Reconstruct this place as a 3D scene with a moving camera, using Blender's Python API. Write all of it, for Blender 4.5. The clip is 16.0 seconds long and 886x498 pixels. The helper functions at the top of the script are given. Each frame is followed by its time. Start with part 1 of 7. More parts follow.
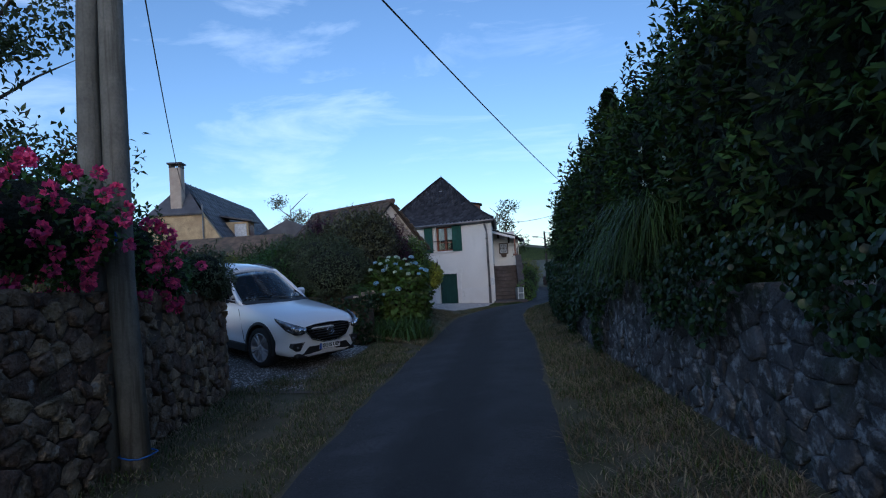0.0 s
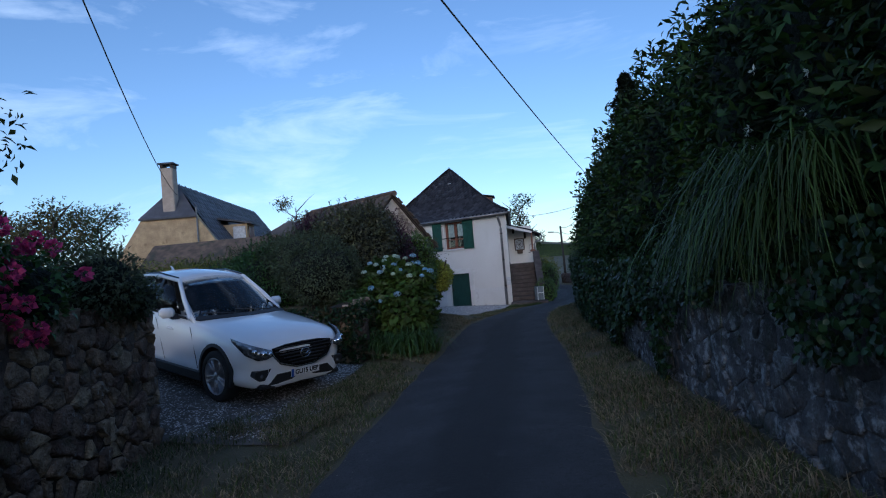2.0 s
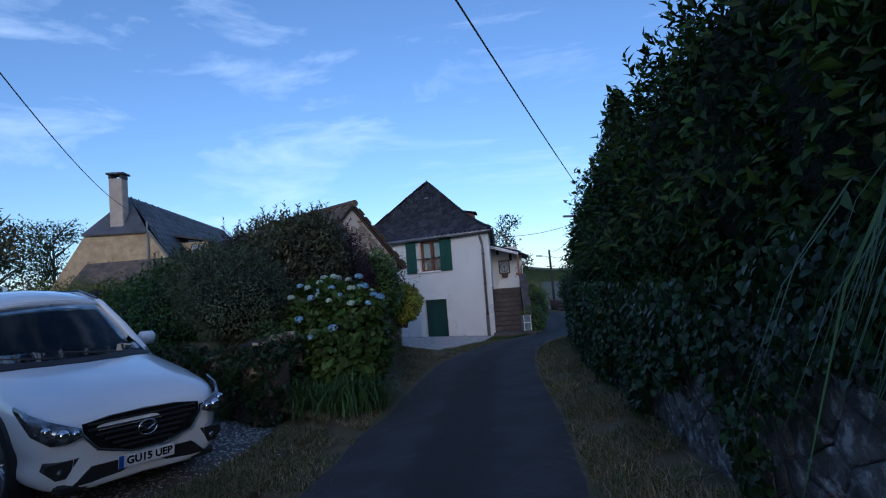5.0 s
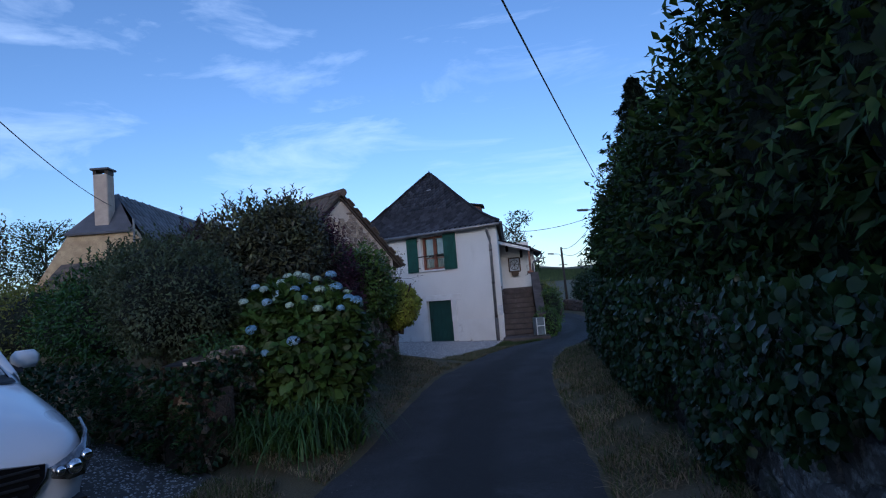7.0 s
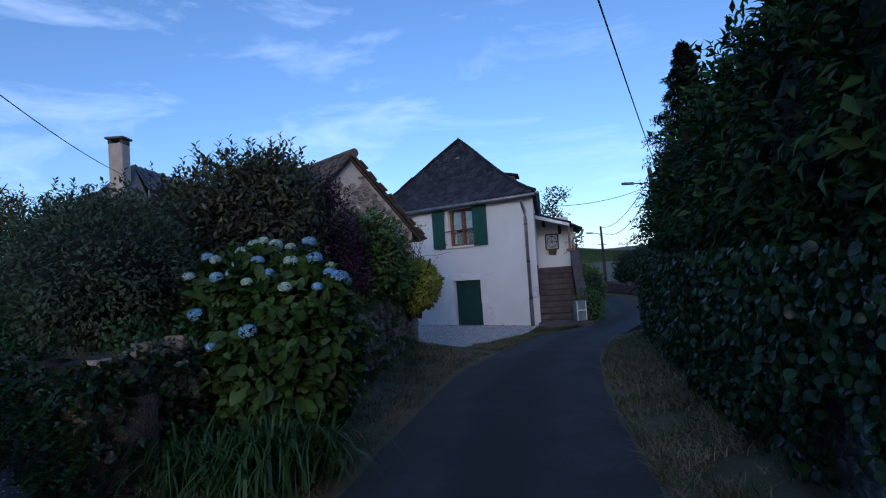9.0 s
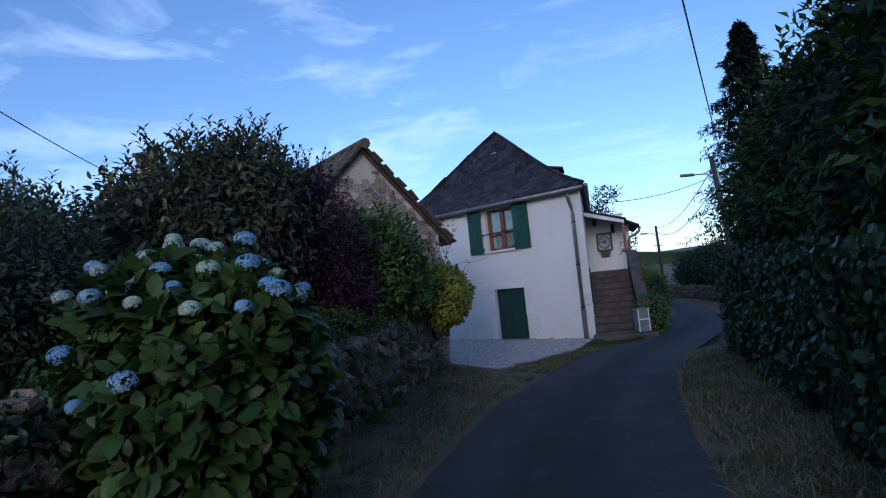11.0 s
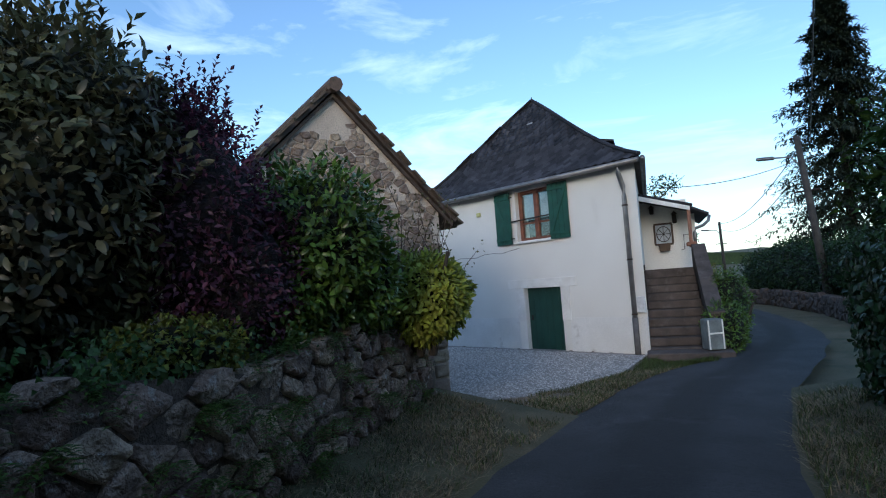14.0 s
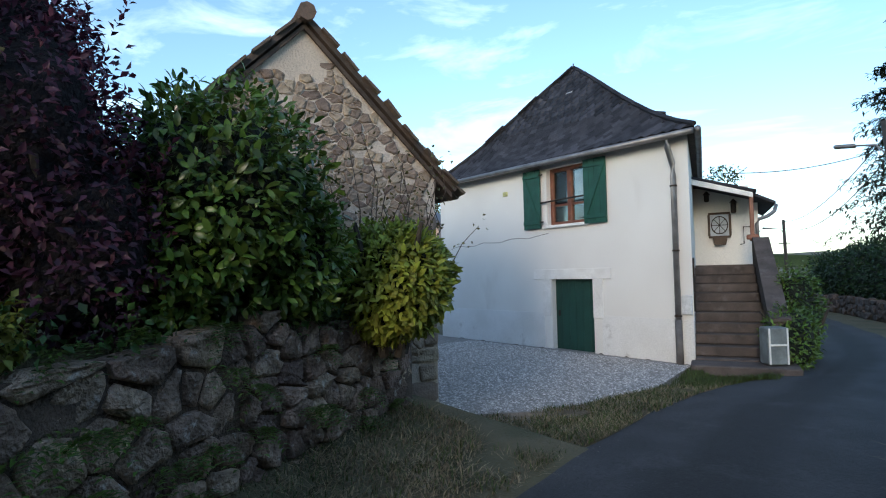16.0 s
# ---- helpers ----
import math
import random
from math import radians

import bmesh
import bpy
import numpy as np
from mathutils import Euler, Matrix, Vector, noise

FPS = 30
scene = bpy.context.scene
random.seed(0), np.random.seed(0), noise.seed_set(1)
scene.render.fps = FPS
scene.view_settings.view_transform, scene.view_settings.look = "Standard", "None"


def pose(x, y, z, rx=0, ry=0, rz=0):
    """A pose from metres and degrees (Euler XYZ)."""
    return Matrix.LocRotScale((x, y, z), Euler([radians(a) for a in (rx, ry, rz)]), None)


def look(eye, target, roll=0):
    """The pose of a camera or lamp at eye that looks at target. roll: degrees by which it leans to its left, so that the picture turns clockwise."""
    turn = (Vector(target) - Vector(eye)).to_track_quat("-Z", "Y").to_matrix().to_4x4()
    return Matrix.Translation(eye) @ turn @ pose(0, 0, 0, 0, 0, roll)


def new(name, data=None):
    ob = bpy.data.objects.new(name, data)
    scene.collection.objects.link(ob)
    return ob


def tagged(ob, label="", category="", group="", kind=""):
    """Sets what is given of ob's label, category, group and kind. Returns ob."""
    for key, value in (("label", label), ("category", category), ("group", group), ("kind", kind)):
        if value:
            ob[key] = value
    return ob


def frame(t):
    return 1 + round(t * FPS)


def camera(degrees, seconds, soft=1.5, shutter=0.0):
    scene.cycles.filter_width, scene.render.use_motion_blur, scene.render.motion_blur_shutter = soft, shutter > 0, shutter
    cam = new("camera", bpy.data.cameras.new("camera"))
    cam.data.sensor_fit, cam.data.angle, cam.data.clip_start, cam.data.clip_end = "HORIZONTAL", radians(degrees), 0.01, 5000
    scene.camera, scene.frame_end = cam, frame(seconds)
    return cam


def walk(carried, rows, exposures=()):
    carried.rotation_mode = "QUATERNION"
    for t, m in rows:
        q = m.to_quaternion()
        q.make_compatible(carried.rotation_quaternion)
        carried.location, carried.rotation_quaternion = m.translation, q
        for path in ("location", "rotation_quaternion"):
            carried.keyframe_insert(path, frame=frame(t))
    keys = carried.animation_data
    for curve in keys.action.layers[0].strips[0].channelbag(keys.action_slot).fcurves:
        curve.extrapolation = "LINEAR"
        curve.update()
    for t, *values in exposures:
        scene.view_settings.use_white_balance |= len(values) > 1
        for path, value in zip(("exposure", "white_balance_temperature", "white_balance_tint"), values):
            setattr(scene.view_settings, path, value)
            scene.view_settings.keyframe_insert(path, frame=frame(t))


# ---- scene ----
cam = camera(74.0, 16.0, soft=1.1)
PATH = [
    (0, (-0.76, 1.754, 1.965), (-1.899, 3.397, 2.022), -3.4),
    (0.5, (-1.081, 2.36, 2.012), (-2.275, 3.963, 2.065), -4.1),
    (1, (-1.481, 2.844, 1.984), (-2.615, 4.491, 2.019), -4.3),
    (1.5, (-1.817, 3.37, 1.923), (-2.954, 5.014, 2.0), -4.3),
    (2, (-2.088, 3.879, 1.954), (-3.263, 5.496, 2.012), -4.9),
    (2.5, (-2.461, 4.365, 1.932), (-3.553, 6.039, 1.986), -5.6),
    (3, (-2.712, 4.887, 1.867), (-3.83, 6.542, 1.97), -5.8),
    (5.5, (-3.72, 7.172, 1.921), (-4.856, 8.812, 2.058), -4.2),
    (6, (-3.966, 7.655, 1.895), (-5.137, 9.271, 2.029), -5.5),
    (6.5, (-4.176, 8.156, 1.927), (-5.419, 9.72, 2.037), -6.6),
    (7, (-4.49, 8.539, 1.907), (-5.653, 10.16, 2.047), -4.7),
    (7.5, (-4.752, 9.018, 1.865), (-5.931, 10.628, 1.999), -5.3),
    (8, (-4.99, 9.506, 1.892), (-6.242, 11.064, 1.97), -4.0),
    (10.5, (-6.424, 11.605, 1.743), (-7.716, 13.128, 1.859), -4.2),
    (11, (-6.639, 12.111, 1.788), (-8.02, 13.552, 1.916), -5.8),
    (11.5, (-7.042, 12.563, 1.747), (-8.378, 14.047, 1.853), -3.9),
    (12, (-7.33, 13.012, 1.707), (-8.675, 14.489, 1.813), -4.9),
    (12.5, (-7.472, 13.462, 1.78), (-8.923, 14.836, 1.866), -3.6),
    (13, (-7.85, 13.894, 1.715), (-9.24, 15.326, 1.859), -3.9),
    (13.5, (-8.107, 14.315, 1.71), (-9.5, 15.746, 1.816), -3.9),
    (14, (-8.222, 14.754, 1.758), (-9.719, 16.074, 1.882), -4.1),
    (14.5, (-8.448, 15.177, 1.723), (-9.978, 16.461, 1.825), -4.9),
    (15, (-8.63, 15.526, 1.719), (-10.165, 16.806, 1.808), -4.7),
    (15.5, (-8.782, 15.962, 1.732), (-10.379, 17.166, 1.759), -2.0),
    (16, (-9.025, 16.295, 1.678), (-10.626, 17.489, 1.768), -1.2),
]
EXPOSURES = [(0, 0.05, 5600, 13), (3, 0.0, 5450, 15), (8, -0.05, 5250, 18), (10.5, 0.1, 5300, 19), (12.5, 0.48, 5900, 12), (14.5, 0.8, 6150, 7), (16, 1.12, 6550, 6)]
walk(cam, [(t, look(eye, target, roll)) for t, eye, target, roll in PATH], EXPOSURES)

# ---- sky and sun ----
SUN_ELEV, SUN_ROT = radians(15), radians(150)
world = bpy.data.worlds.new("evening_sky")
scene.world = world
world.use_nodes = True
wn, wl = world.node_tree.nodes, world.node_tree.links
bg = wn["Background"]
sky = wn.new("ShaderNodeTexSky")
sky.sky_type, sky.sun_disc = "NISHITA", False
sky.sun_elevation, sky.sun_rotation = SUN_ELEV, SUN_ROT
sky.air_density, sky.dust_density, sky.ozone_density = 1.0, 0.5, 3.0
wtc = wn.new("ShaderNodeTexCoord")
wmap = wn.new("ShaderNodeMapping")
wmap.inputs["Scale"].default_value = (1.2, 3.2, 9.0)
wmap.inputs["Rotation"].default_value = (0.25, 0.1, 0.5)
wnoise = wn.new("ShaderNodeTexNoise")
wnoise.inputs["Scale"].default_value, wnoise.inputs["Detail"].default_value = 1.6, 7.0
wnoise.inputs["Roughness"].default_value = 0.6
wnoise.inputs["Distortion"].default_value = 0.5
wramp = wn.new("ShaderNodeValToRGB")
wramp.color_ramp.elements[0].position, wramp.color_ramp.elements[1].position = 0.52, 0.80
wramp.color_ramp.elements[1].color = (0.42, 0.42, 0.42, 1)
wmix = wn.new("ShaderNodeMixRGB")
wmix.inputs["Color2"].default_value = (6.5, 7.6, 8.6, 1)
wl.new(wtc.outputs["Generated"], wmap.inputs["Vector"])
wl.new(wmap.outputs["Vector"], wnoise.inputs["Vector"])
wl.new(wnoise.outputs["Fac"], wramp.inputs["Fac"])
wl.new(wramp.outputs["Color"], wmix.inputs["Fac"])
wl.new(sky.outputs["Color"], wmix.inputs["Color1"])
wl.new(wmix.outputs["Color"], bg.inputs["Color"])
bg.inputs["Strength"].default_value = 0.165
sun_data = bpy.data.lights.new("sun", "SUN")
sun_data.energy, sun_data.angle, sun_data.color = 0.5, radians(12), (1.0, 0.82, 0.62)
sun = new("sun", sun_data)
sun.matrix_world = look((0, 0, 30), (-10 * math.sin(SUN_ROT), -10 * math.cos(SUN_ROT), 30 - 10 * math.tan(SUN_ELEV)))


# ---- materials ----
def mat(name, color, color2=None, rough=0.8, scale=8.0, fine=60.0, bump=0.3, metal=0.0, per="", spread=0.25, spec=0.5, dist=0.01, detail=6, placed=False):
    """A noise-varied surface: two tones at a large scale, fine grain, bump; per: 'island' or 'object' brightness spread."""
    m = bpy.data.materials.new(name)
    m.use_nodes = True
    n, l = m.node_tree.nodes, m.node_tree.links
    b = n["Principled BSDF"]
    b.inputs["Roughness"].default_value, b.inputs["Metallic"].default_value = rough, metal
    b.inputs["Specular IOR Level"].default_value = spec
    tc = n.new("ShaderNodeTexCoord")
    big = n.new("ShaderNodeTexNoise")
    big.inputs["Scale"].default_value, big.inputs["Detail"].default_value = scale, detail
    small = n.new("ShaderNodeTexNoise")
    small.inputs["Scale"].default_value, small.inputs["Detail"].default_value = fine, 3
    where = n.new("ShaderNodeNewGeometry").outputs["Position"] if placed else tc.outputs["Object"]
    l.new(where, big.inputs["Vector"])
    l.new(where, small.inputs["Vector"])
    ramp = n.new("ShaderNodeValToRGB")
    ramp.color_ramp.elements[0].position, ramp.color_ramp.elements[1].position = 0.35, 0.68
    c2 = color2 or tuple(c * 0.7 for c in color)
    ramp.color_ramp.elements[0].color, ramp.color_ramp.elements[1].color = (*c2, 1), (*color, 1)
    l.new(big.outputs["Fac"], ramp.inputs["Fac"])
    grain = n.new("ShaderNodeHueSaturation")
    gm = n.new("ShaderNodeMapRange")
    gm.inputs["To Min"].default_value, gm.inputs["To Max"].default_value = 0.72, 1.28
    l.new(small.outputs["Fac"], gm.inputs["Value"])
    l.new(gm.outputs["Result"], grain.inputs["Value"])
    l.new(ramp.outputs["Color"], grain.inputs["Color"])
    last = grain
    if per:
        if per == "island":
            src = n.new("ShaderNodeNewGeometry").outputs["Random Per Island"]
        else:
            src = n.new("ShaderNodeObjectInfo").outputs["Random"]
        pm = n.new("ShaderNodeMapRange")
        pm.inputs["To Min"].default_value, pm.inputs["To Max"].default_value = 1 - spread, 1 + spread
        hm = n.new("ShaderNodeMapRange")
        hm.inputs["To Min"].default_value, hm.inputs["To Max"].default_value = 0.485, 0.515
        pv = n.new("ShaderNodeHueSaturation")
        l.new(src, pm.inputs["Value"])
        l.new(src, hm.inputs["Value"])
        l.new(pm.outputs["Result"], pv.inputs["Value"])
        l.new(hm.outputs["Result"], pv.inputs["Hue"])
        l.new(grain.outputs["Color"], pv.inputs["Color"])
        last = pv
    l.new(last.outputs["Color"], b.inputs["Base Color"])
    if bump:
        bp = n.new("ShaderNodeBump")
        bp.inputs["Strength"].default_value, bp.inputs["Distance"].default_value = bump, dist
        add = n.new("ShaderNodeMath")
        l.new(big.outputs["Fac"], add.inputs[0])
        l.new(small.outputs["Fac"], add.inputs[1])
        l.new(add.outputs[0], bp.inputs["Height"])
        l.new(bp.outputs["Normal"], b.inputs["Normal"])
    return m


def leafmat(name, color, color2, rough=0.45, spread=0.45, trans=0.25):
    m = mat(name, color, color2, rough, 1.5, 25, 0, per="island", spread=spread, spec=0.35)
    n, l = m.node_tree.nodes, m.node_tree.links
    b, out = n["Principled BSDF"], n["Material Output"]
    tr = n.new("ShaderNodeBsdfTranslucent")
    mx = n.new("ShaderNodeMixShader")
    mx.inputs[0].default_value = trans
    l.new(b.inputs["Base Color"].links[0].from_socket, tr.inputs["Color"])
    l.new(b.outputs[0], mx.inputs[1])
    l.new(tr.outputs[0], mx.inputs[2])
    l.new(mx.outputs[0], out.inputs["Surface"])
    return m


def add_layer(m, color, scale, lo, hi, mult=1.0, seed=0.0, stretch=(1, 1, 1), placed=False):
    """Stains with a shape of their own, mixed over the base colour."""
    n, l = m.node_tree.nodes, m.node_tree.links
    b = n["Principled BSDF"]
    old = b.inputs["Base Color"].links[0].from_socket
    tc = n.new("ShaderNodeTexCoord")
    mp = n.new("ShaderNodeMapping")
    mp.inputs["Location"].default_value = (seed, seed * 1.7, seed * 0.6)
    mp.inputs["Scale"].default_value = stretch
    ns = n.new("ShaderNodeTexNoise")
    ns.inputs["Scale"].default_value, ns.inputs["Detail"].default_value = scale, 8
    ns.inputs["Roughness"].default_value = 0.65
    rp = n.new("ShaderNodeValToRGB")
    rp.color_ramp.elements[0].position, rp.color_ramp.elements[1].position = lo, hi
    rp.color_ramp.elements[1].color = (mult, mult, mult, 1)
    mx = n.new("ShaderNodeMixRGB")
    mx.inputs["Color2"].default_value = (*color, 1)
    l.new(n.new("ShaderNodeNewGeometry").outputs["Position"] if placed else tc.outputs["Object"], mp.inputs["Vector"])
    l.new(mp.outputs["Vector"], ns.inputs["Vector"])
    l.new(ns.outputs["Fac"], rp.inputs["Fac"])
    l.new(rp.outputs["Color"], mx.inputs["Fac"])
    l.new(old, mx.inputs["Color1"])
    l.new(mx.outputs["Color"], b.inputs["Base Color"])
    return m


M_ASPHALT = mat("asphalt", (0.050, 0.051, 0.055), (0.029, 0.030, 0.033), 0.88, 1.6, 70, 1.0, dist=0.012, detail=9)


def worn_band(m):
    """A darker tarred band with ragged sides along the middle of the lane."""
    n, l = m.node_tree.nodes, m.node_tree.links
    b = n["Principled BSDF"]
    old = b.inputs["Base Color"].links[0].from_socket
    at = n.new("ShaderNodeAttribute")
    at.attribute_name = "across"
    tc = n.new("ShaderNodeTexCoord")
    ns = n.new("ShaderNodeTexNoise")
    ns.inputs["Scale"].default_value, ns.inputs["Detail"].default_value = 1.1, 8
    l.new(tc.outputs["Object"], ns.inputs["Vector"])
    ma = n.new("ShaderNodeMath")
    ma.operation = "MULTIPLY_ADD"
    ma.inputs[1].default_value = 0.22
    l.new(ns.outputs["Fac"], ma.inputs[0])
    l.new(at.outputs["Fac"], ma.inputs[2])
    rp = n.new("ShaderNodeValToRGB")
    cr = rp.color_ramp
    cr.elements[0].position, cr.elements[1].position = 0.42, 0.84
    cr.elements[0].color = cr.elements[1].color = (0, 0, 0, 1)
    for pos, v in ((0.52, 0.92), (0.72, 0.92)):
        q = cr.elements.new(pos)
        q.color = (v, v, v, 1)
    mx = n.new("ShaderNodeMixRGB")
    mx.inputs["Color2"].default_value = (0.017, 0.017, 0.018, 1)
    l.new(ma.outputs[0], rp.inputs["Fac"])
    l.new(rp.outputs["Color"], mx.inputs["Fac"])
    l.new(old, mx.inputs["Color1"])
    l.new(mx.outputs["Color"], b.inputs["Base Color"])
    return m


M_ASPHALT = add_layer(add_layer(add_layer(worn_band(M_ASPHALT), (0.10, 0.10, 0.105), 1.4, 0.58, 0.74, 0.5, 3), (0.022, 0.022, 0.023), 26, 0.52, 0.62, 0.7, 1), (0.14, 0.138, 0.135), 55, 0.60, 0.68, 0.6, 5)
M_SOIL = add_layer(mat("verge_soil", (0.17, 0.13, 0.08), (0.07, 0.07, 0.035), 0.95, 1.6, 40, 0.8, dist=0.03), (0.055, 0.065, 0.022), 0.8, 0.45, 0.62, 0.55)
M_GRAVEL = mat("gravel_bed", (0.36, 0.33, 0.31), (0.24, 0.22, 0.20), 0.95, 12, 120, 1.0, dist=0.02)
M_PEBBLE = mat("pebble", (0.64, 0.60, 0.56), (0.42, 0.38, 0.35), 0.9, 20, 150, 0.3, per="island", spread=0.4)
M_GRIT = mat("lane_grit", (0.16, 0.15, 0.14), (0.09, 0.085, 0.08), 0.9, 20, 150, 0.3, per="island", spread=0.4)
M_GRASS = leafmat("grass_blades", (0.085, 0.11, 0.03), (0.05, 0.075, 0.02), 0.6, 0.5)
M_STRAW = leafmat("dry_grass", (0.36, 0.28, 0.18), (0.22, 0.17, 0.105), 0.8, 0.4)
M_STONE_R = add_layer(add_layer(mat("grey_rubble", (0.12, 0.112, 0.11), (0.05, 0.047, 0.046), 0.95, 5, 38, 0.8, per="object", spread=0.25, dist=0.03, detail=9, placed=True), (0.40, 0.40, 0.40), 8, 0.51, 0.63, 0.7, placed=True), (0.03, 0.04, 0.02), 2.2, 0.52, 0.66, 0.8, 5, placed=True)
M_STONE_L = add_layer(add_layer(mat("brown_rubble", (0.36, 0.24, 0.155), (0.13, 0.085, 0.058), 0.95, 6, 38, 0.9, per="object", spread=0.4, dist=0.04, detail=9, placed=True), (0.40, 0.37, 0.33), 7, 0.58, 0.70, 0.7, placed=True), (0.045, 0.05, 0.018), 2.5, 0.56, 0.68, 0.75, 9, placed=True)
M_STONE_D = add_layer(add_layer(mat("dark_rubble", (0.44, 0.31, 0.24), (0.15, 0.10, 0.075), 0.95, 5, 30, 1.0, per="object", spread=0.45, dist=0.05, detail=10, placed=True), (0.5, 0.45, 0.41), 11, 0.58, 0.66, 0.7, 3, placed=True), (0.06, 0.055, 0.022), 3.2, 0.57, 0.66, 0.45, 2, placed=True)
M_MORTAR = mat("earth_mortar", (0.13, 0.09, 0.065), (0.06, 0.042, 0.03), 0.98, 5, 50, 1.0, dist=0.03)
M_RENDER = add_layer(add_layer(mat("white_render", (0.80, 0.775, 0.735), (0.74, 0.71, 0.67), 0.9, 0.8, 70, 0.35, dist=0.006), (0.55, 0.5, 0.44), 1.1, 0.60, 0.78, 0.45, 4, (1, 1, 0.35)), (0.42, 0.38, 0.33), 5.0, 0.68, 0.76, 0.4, 8)
M_PLINTH = add_layer(mat("plinth_render", (0.80, 0.785, 0.77), (0.70, 0.68, 0.65), 0.92, 1.2, 60, 0.5, dist=0.008), (0.30, 0.26, 0.22), 2.6, 0.60, 0.72, 0.55, 3)
M_DAMP = mat("damp_base", (0.20, 0.17, 0.14), (0.10, 0.085, 0.07), 0.95, 6, 60, 0.8)
M_SURROUND = mat("door_surround", (0.86, 0.84, 0.81), (0.72, 0.69, 0.65), 0.85, 3, 60, 0.3)
M_SLATE = mat("slate", (0.052, 0.050, 0.058), (0.026, 0.025, 0.030), 0.8, 1.6, 60, 0.8, per="island", spread=0.5, dist=0.012, spec=0.25)
M_SLATE_ONE = mat("single_slate", (0.052, 0.050, 0.058), (0.026, 0.025, 0.030), 0.8, 1.6, 60, 0.8, per="object", placed=True, spread=0.5, dist=0.012, spec=0.25)
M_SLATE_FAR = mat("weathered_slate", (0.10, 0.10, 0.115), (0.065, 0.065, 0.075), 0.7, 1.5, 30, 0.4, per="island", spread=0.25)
M_TILE = add_layer(mat("old_tile", (0.15, 0.095, 0.07), (0.075, 0.052, 0.042), 0.9, 3, 50, 0.6, per="island", spread=0.45), (0.05, 0.055, 0.04), 2.0, 0.5, 0.62, 0.8)
M_ZINC = mat("zinc", (0.30, 0.29, 0.29), (0.20, 0.19, 0.19), 0.5, 5, 60, 0.15, metal=0.7)
M_GREEN = mat("green_paint", (0.012, 0.085, 0.058), (0.009, 0.06, 0.042), 0.55, 4, 60, 0.25)
M_GREEN_D = mat("green_door_paint", (0.010, 0.058, 0.044), (0.007, 0.042, 0.032), 0.6, 3, 60, 0.25)
M_WOOD_RED = mat("red_brown_wood", (0.24, 0.085, 0.045), (0.15, 0.05, 0.028), 0.5, 6, 80, 0.3)
M_WOOD_DK = mat("dark_timber", (0.11, 0.075, 0.055), (0.06, 0.042, 0.032), 0.85, 5, 60, 0.6)
M_POLE_DK = mat("dark_pole", (0.06, 0.055, 0.05), (0.035, 0.032, 0.03), 0.9, 4, 50, 0.6)
M_WOOD_GREY = add_layer(mat("weathered_pole", (0.20, 0.19, 0.165), (0.12, 0.115, 0.10), 0.9, 3, 40, 0.8, dist=0.01), (0.07, 0.065, 0.05), 2.0, 0.5, 0.62, 0.8, 2, (6, 6, 0.3))
M_IRON = mat("dark_iron", (0.03, 0.03, 0.03), (0.05, 0.03, 0.02), 0.6, 10, 60, 0.3, metal=0.6)
M_GABLE = add_layer(add_layer(mat("gable_plaster", (0.68, 0.56, 0.46), (0.54, 0.44, 0.355), 0.95, 1.5, 45, 0.9, dist=0.02), (0.22, 0.17, 0.14), 2.2, 0.55, 0.7, 0.6, 3), (0.60, 0.52, 0.44), 3.0, 0.60, 0.7, 0.5, 7)
M_RUBBLE_B = add_layer(mat("barn_stone", (0.42, 0.315, 0.24), (0.22, 0.16, 0.12), 0.95, 3.5, 45, 0.9, per="object", spread=0.4, dist=0.02), (0.36, 0.30, 0.25), 4, 0.56, 0.7, 0.6, 4)
M_OCHRE = add_layer(mat("ochre_stone", (0.56, 0.41, 0.24), (0.40, 0.28, 0.165), 0.95, 2.5, 20, 0.8, dist=0.03), (0.22, 0.15, 0.09), 3.5, 0.58, 0.68, 0.7, 2)
M_PINK = mat("pink_render", (0.62, 0.46, 0.40), (0.55, 0.4, 0.35), 0.9, 2, 40, 0.3)
M_STEP = add_layer(mat("stair_stone", (0.11, 0.085, 0.075), (0.06, 0.046, 0.04), 0.9, 4, 60, 0.6), (0.16, 0.14, 0.13), 5, 0.55, 0.7, 0.6)
M_BRICKY = mat("parapet_roughcast", (0.12, 0.095, 0.085), (0.07, 0.055, 0.05), 0.95, 8, 70, 1.0, dist=0.015)
M_BARK = mat("bark", (0.09, 0.07, 0.055), (0.05, 0.04, 0.03), 0.95, 8, 60, 0.9)
# Near-black green and purple: the shade inside shrubs, put into a solid core.
M_SHADE_CORE = mat("shade_core", (0.012, 0.018, 0.008), (0.006, 0.009, 0.004), 0.95, 6, 40, 1.0, dist=0.05)
M_SHADE_CORE_P = mat("shade_core_purple", (0.014, 0.008, 0.010), (0.008, 0.005, 0.006), 0.95, 6, 40, 1.0, dist=0.05)
L_HEDGE = leafmat("hedge_leaf", (0.042, 0.08, 0.014), (0.015, 0.032, 0.006), 0.65, 0.7, 0.15)
L_LAUREL = leafmat("laurel_leaf", (0.060, 0.125, 0.026), (0.036, 0.082, 0.018), 0.35, 0.5)
L_IVY = leafmat("ivy_leaf", (0.030, 0.062, 0.020), (0.018, 0.04, 0.013), 0.4, 0.5)
L_PHOTINIA = leafmat("photinia_leaf", (0.115, 0.12, 0.052), (0.075, 0.07, 0.04), 0.35, 0.6)
L_PURPLE = leafmat("berberis_leaf", (0.095, 0.028, 0.055), (0.05, 0.018, 0.034), 0.5, 0.5)
L_CAMELLIA = leafmat("camellia_leaf", (0.12, 0.19, 0.034), (0.06, 0.11, 0.024), 0.28, 0.5)
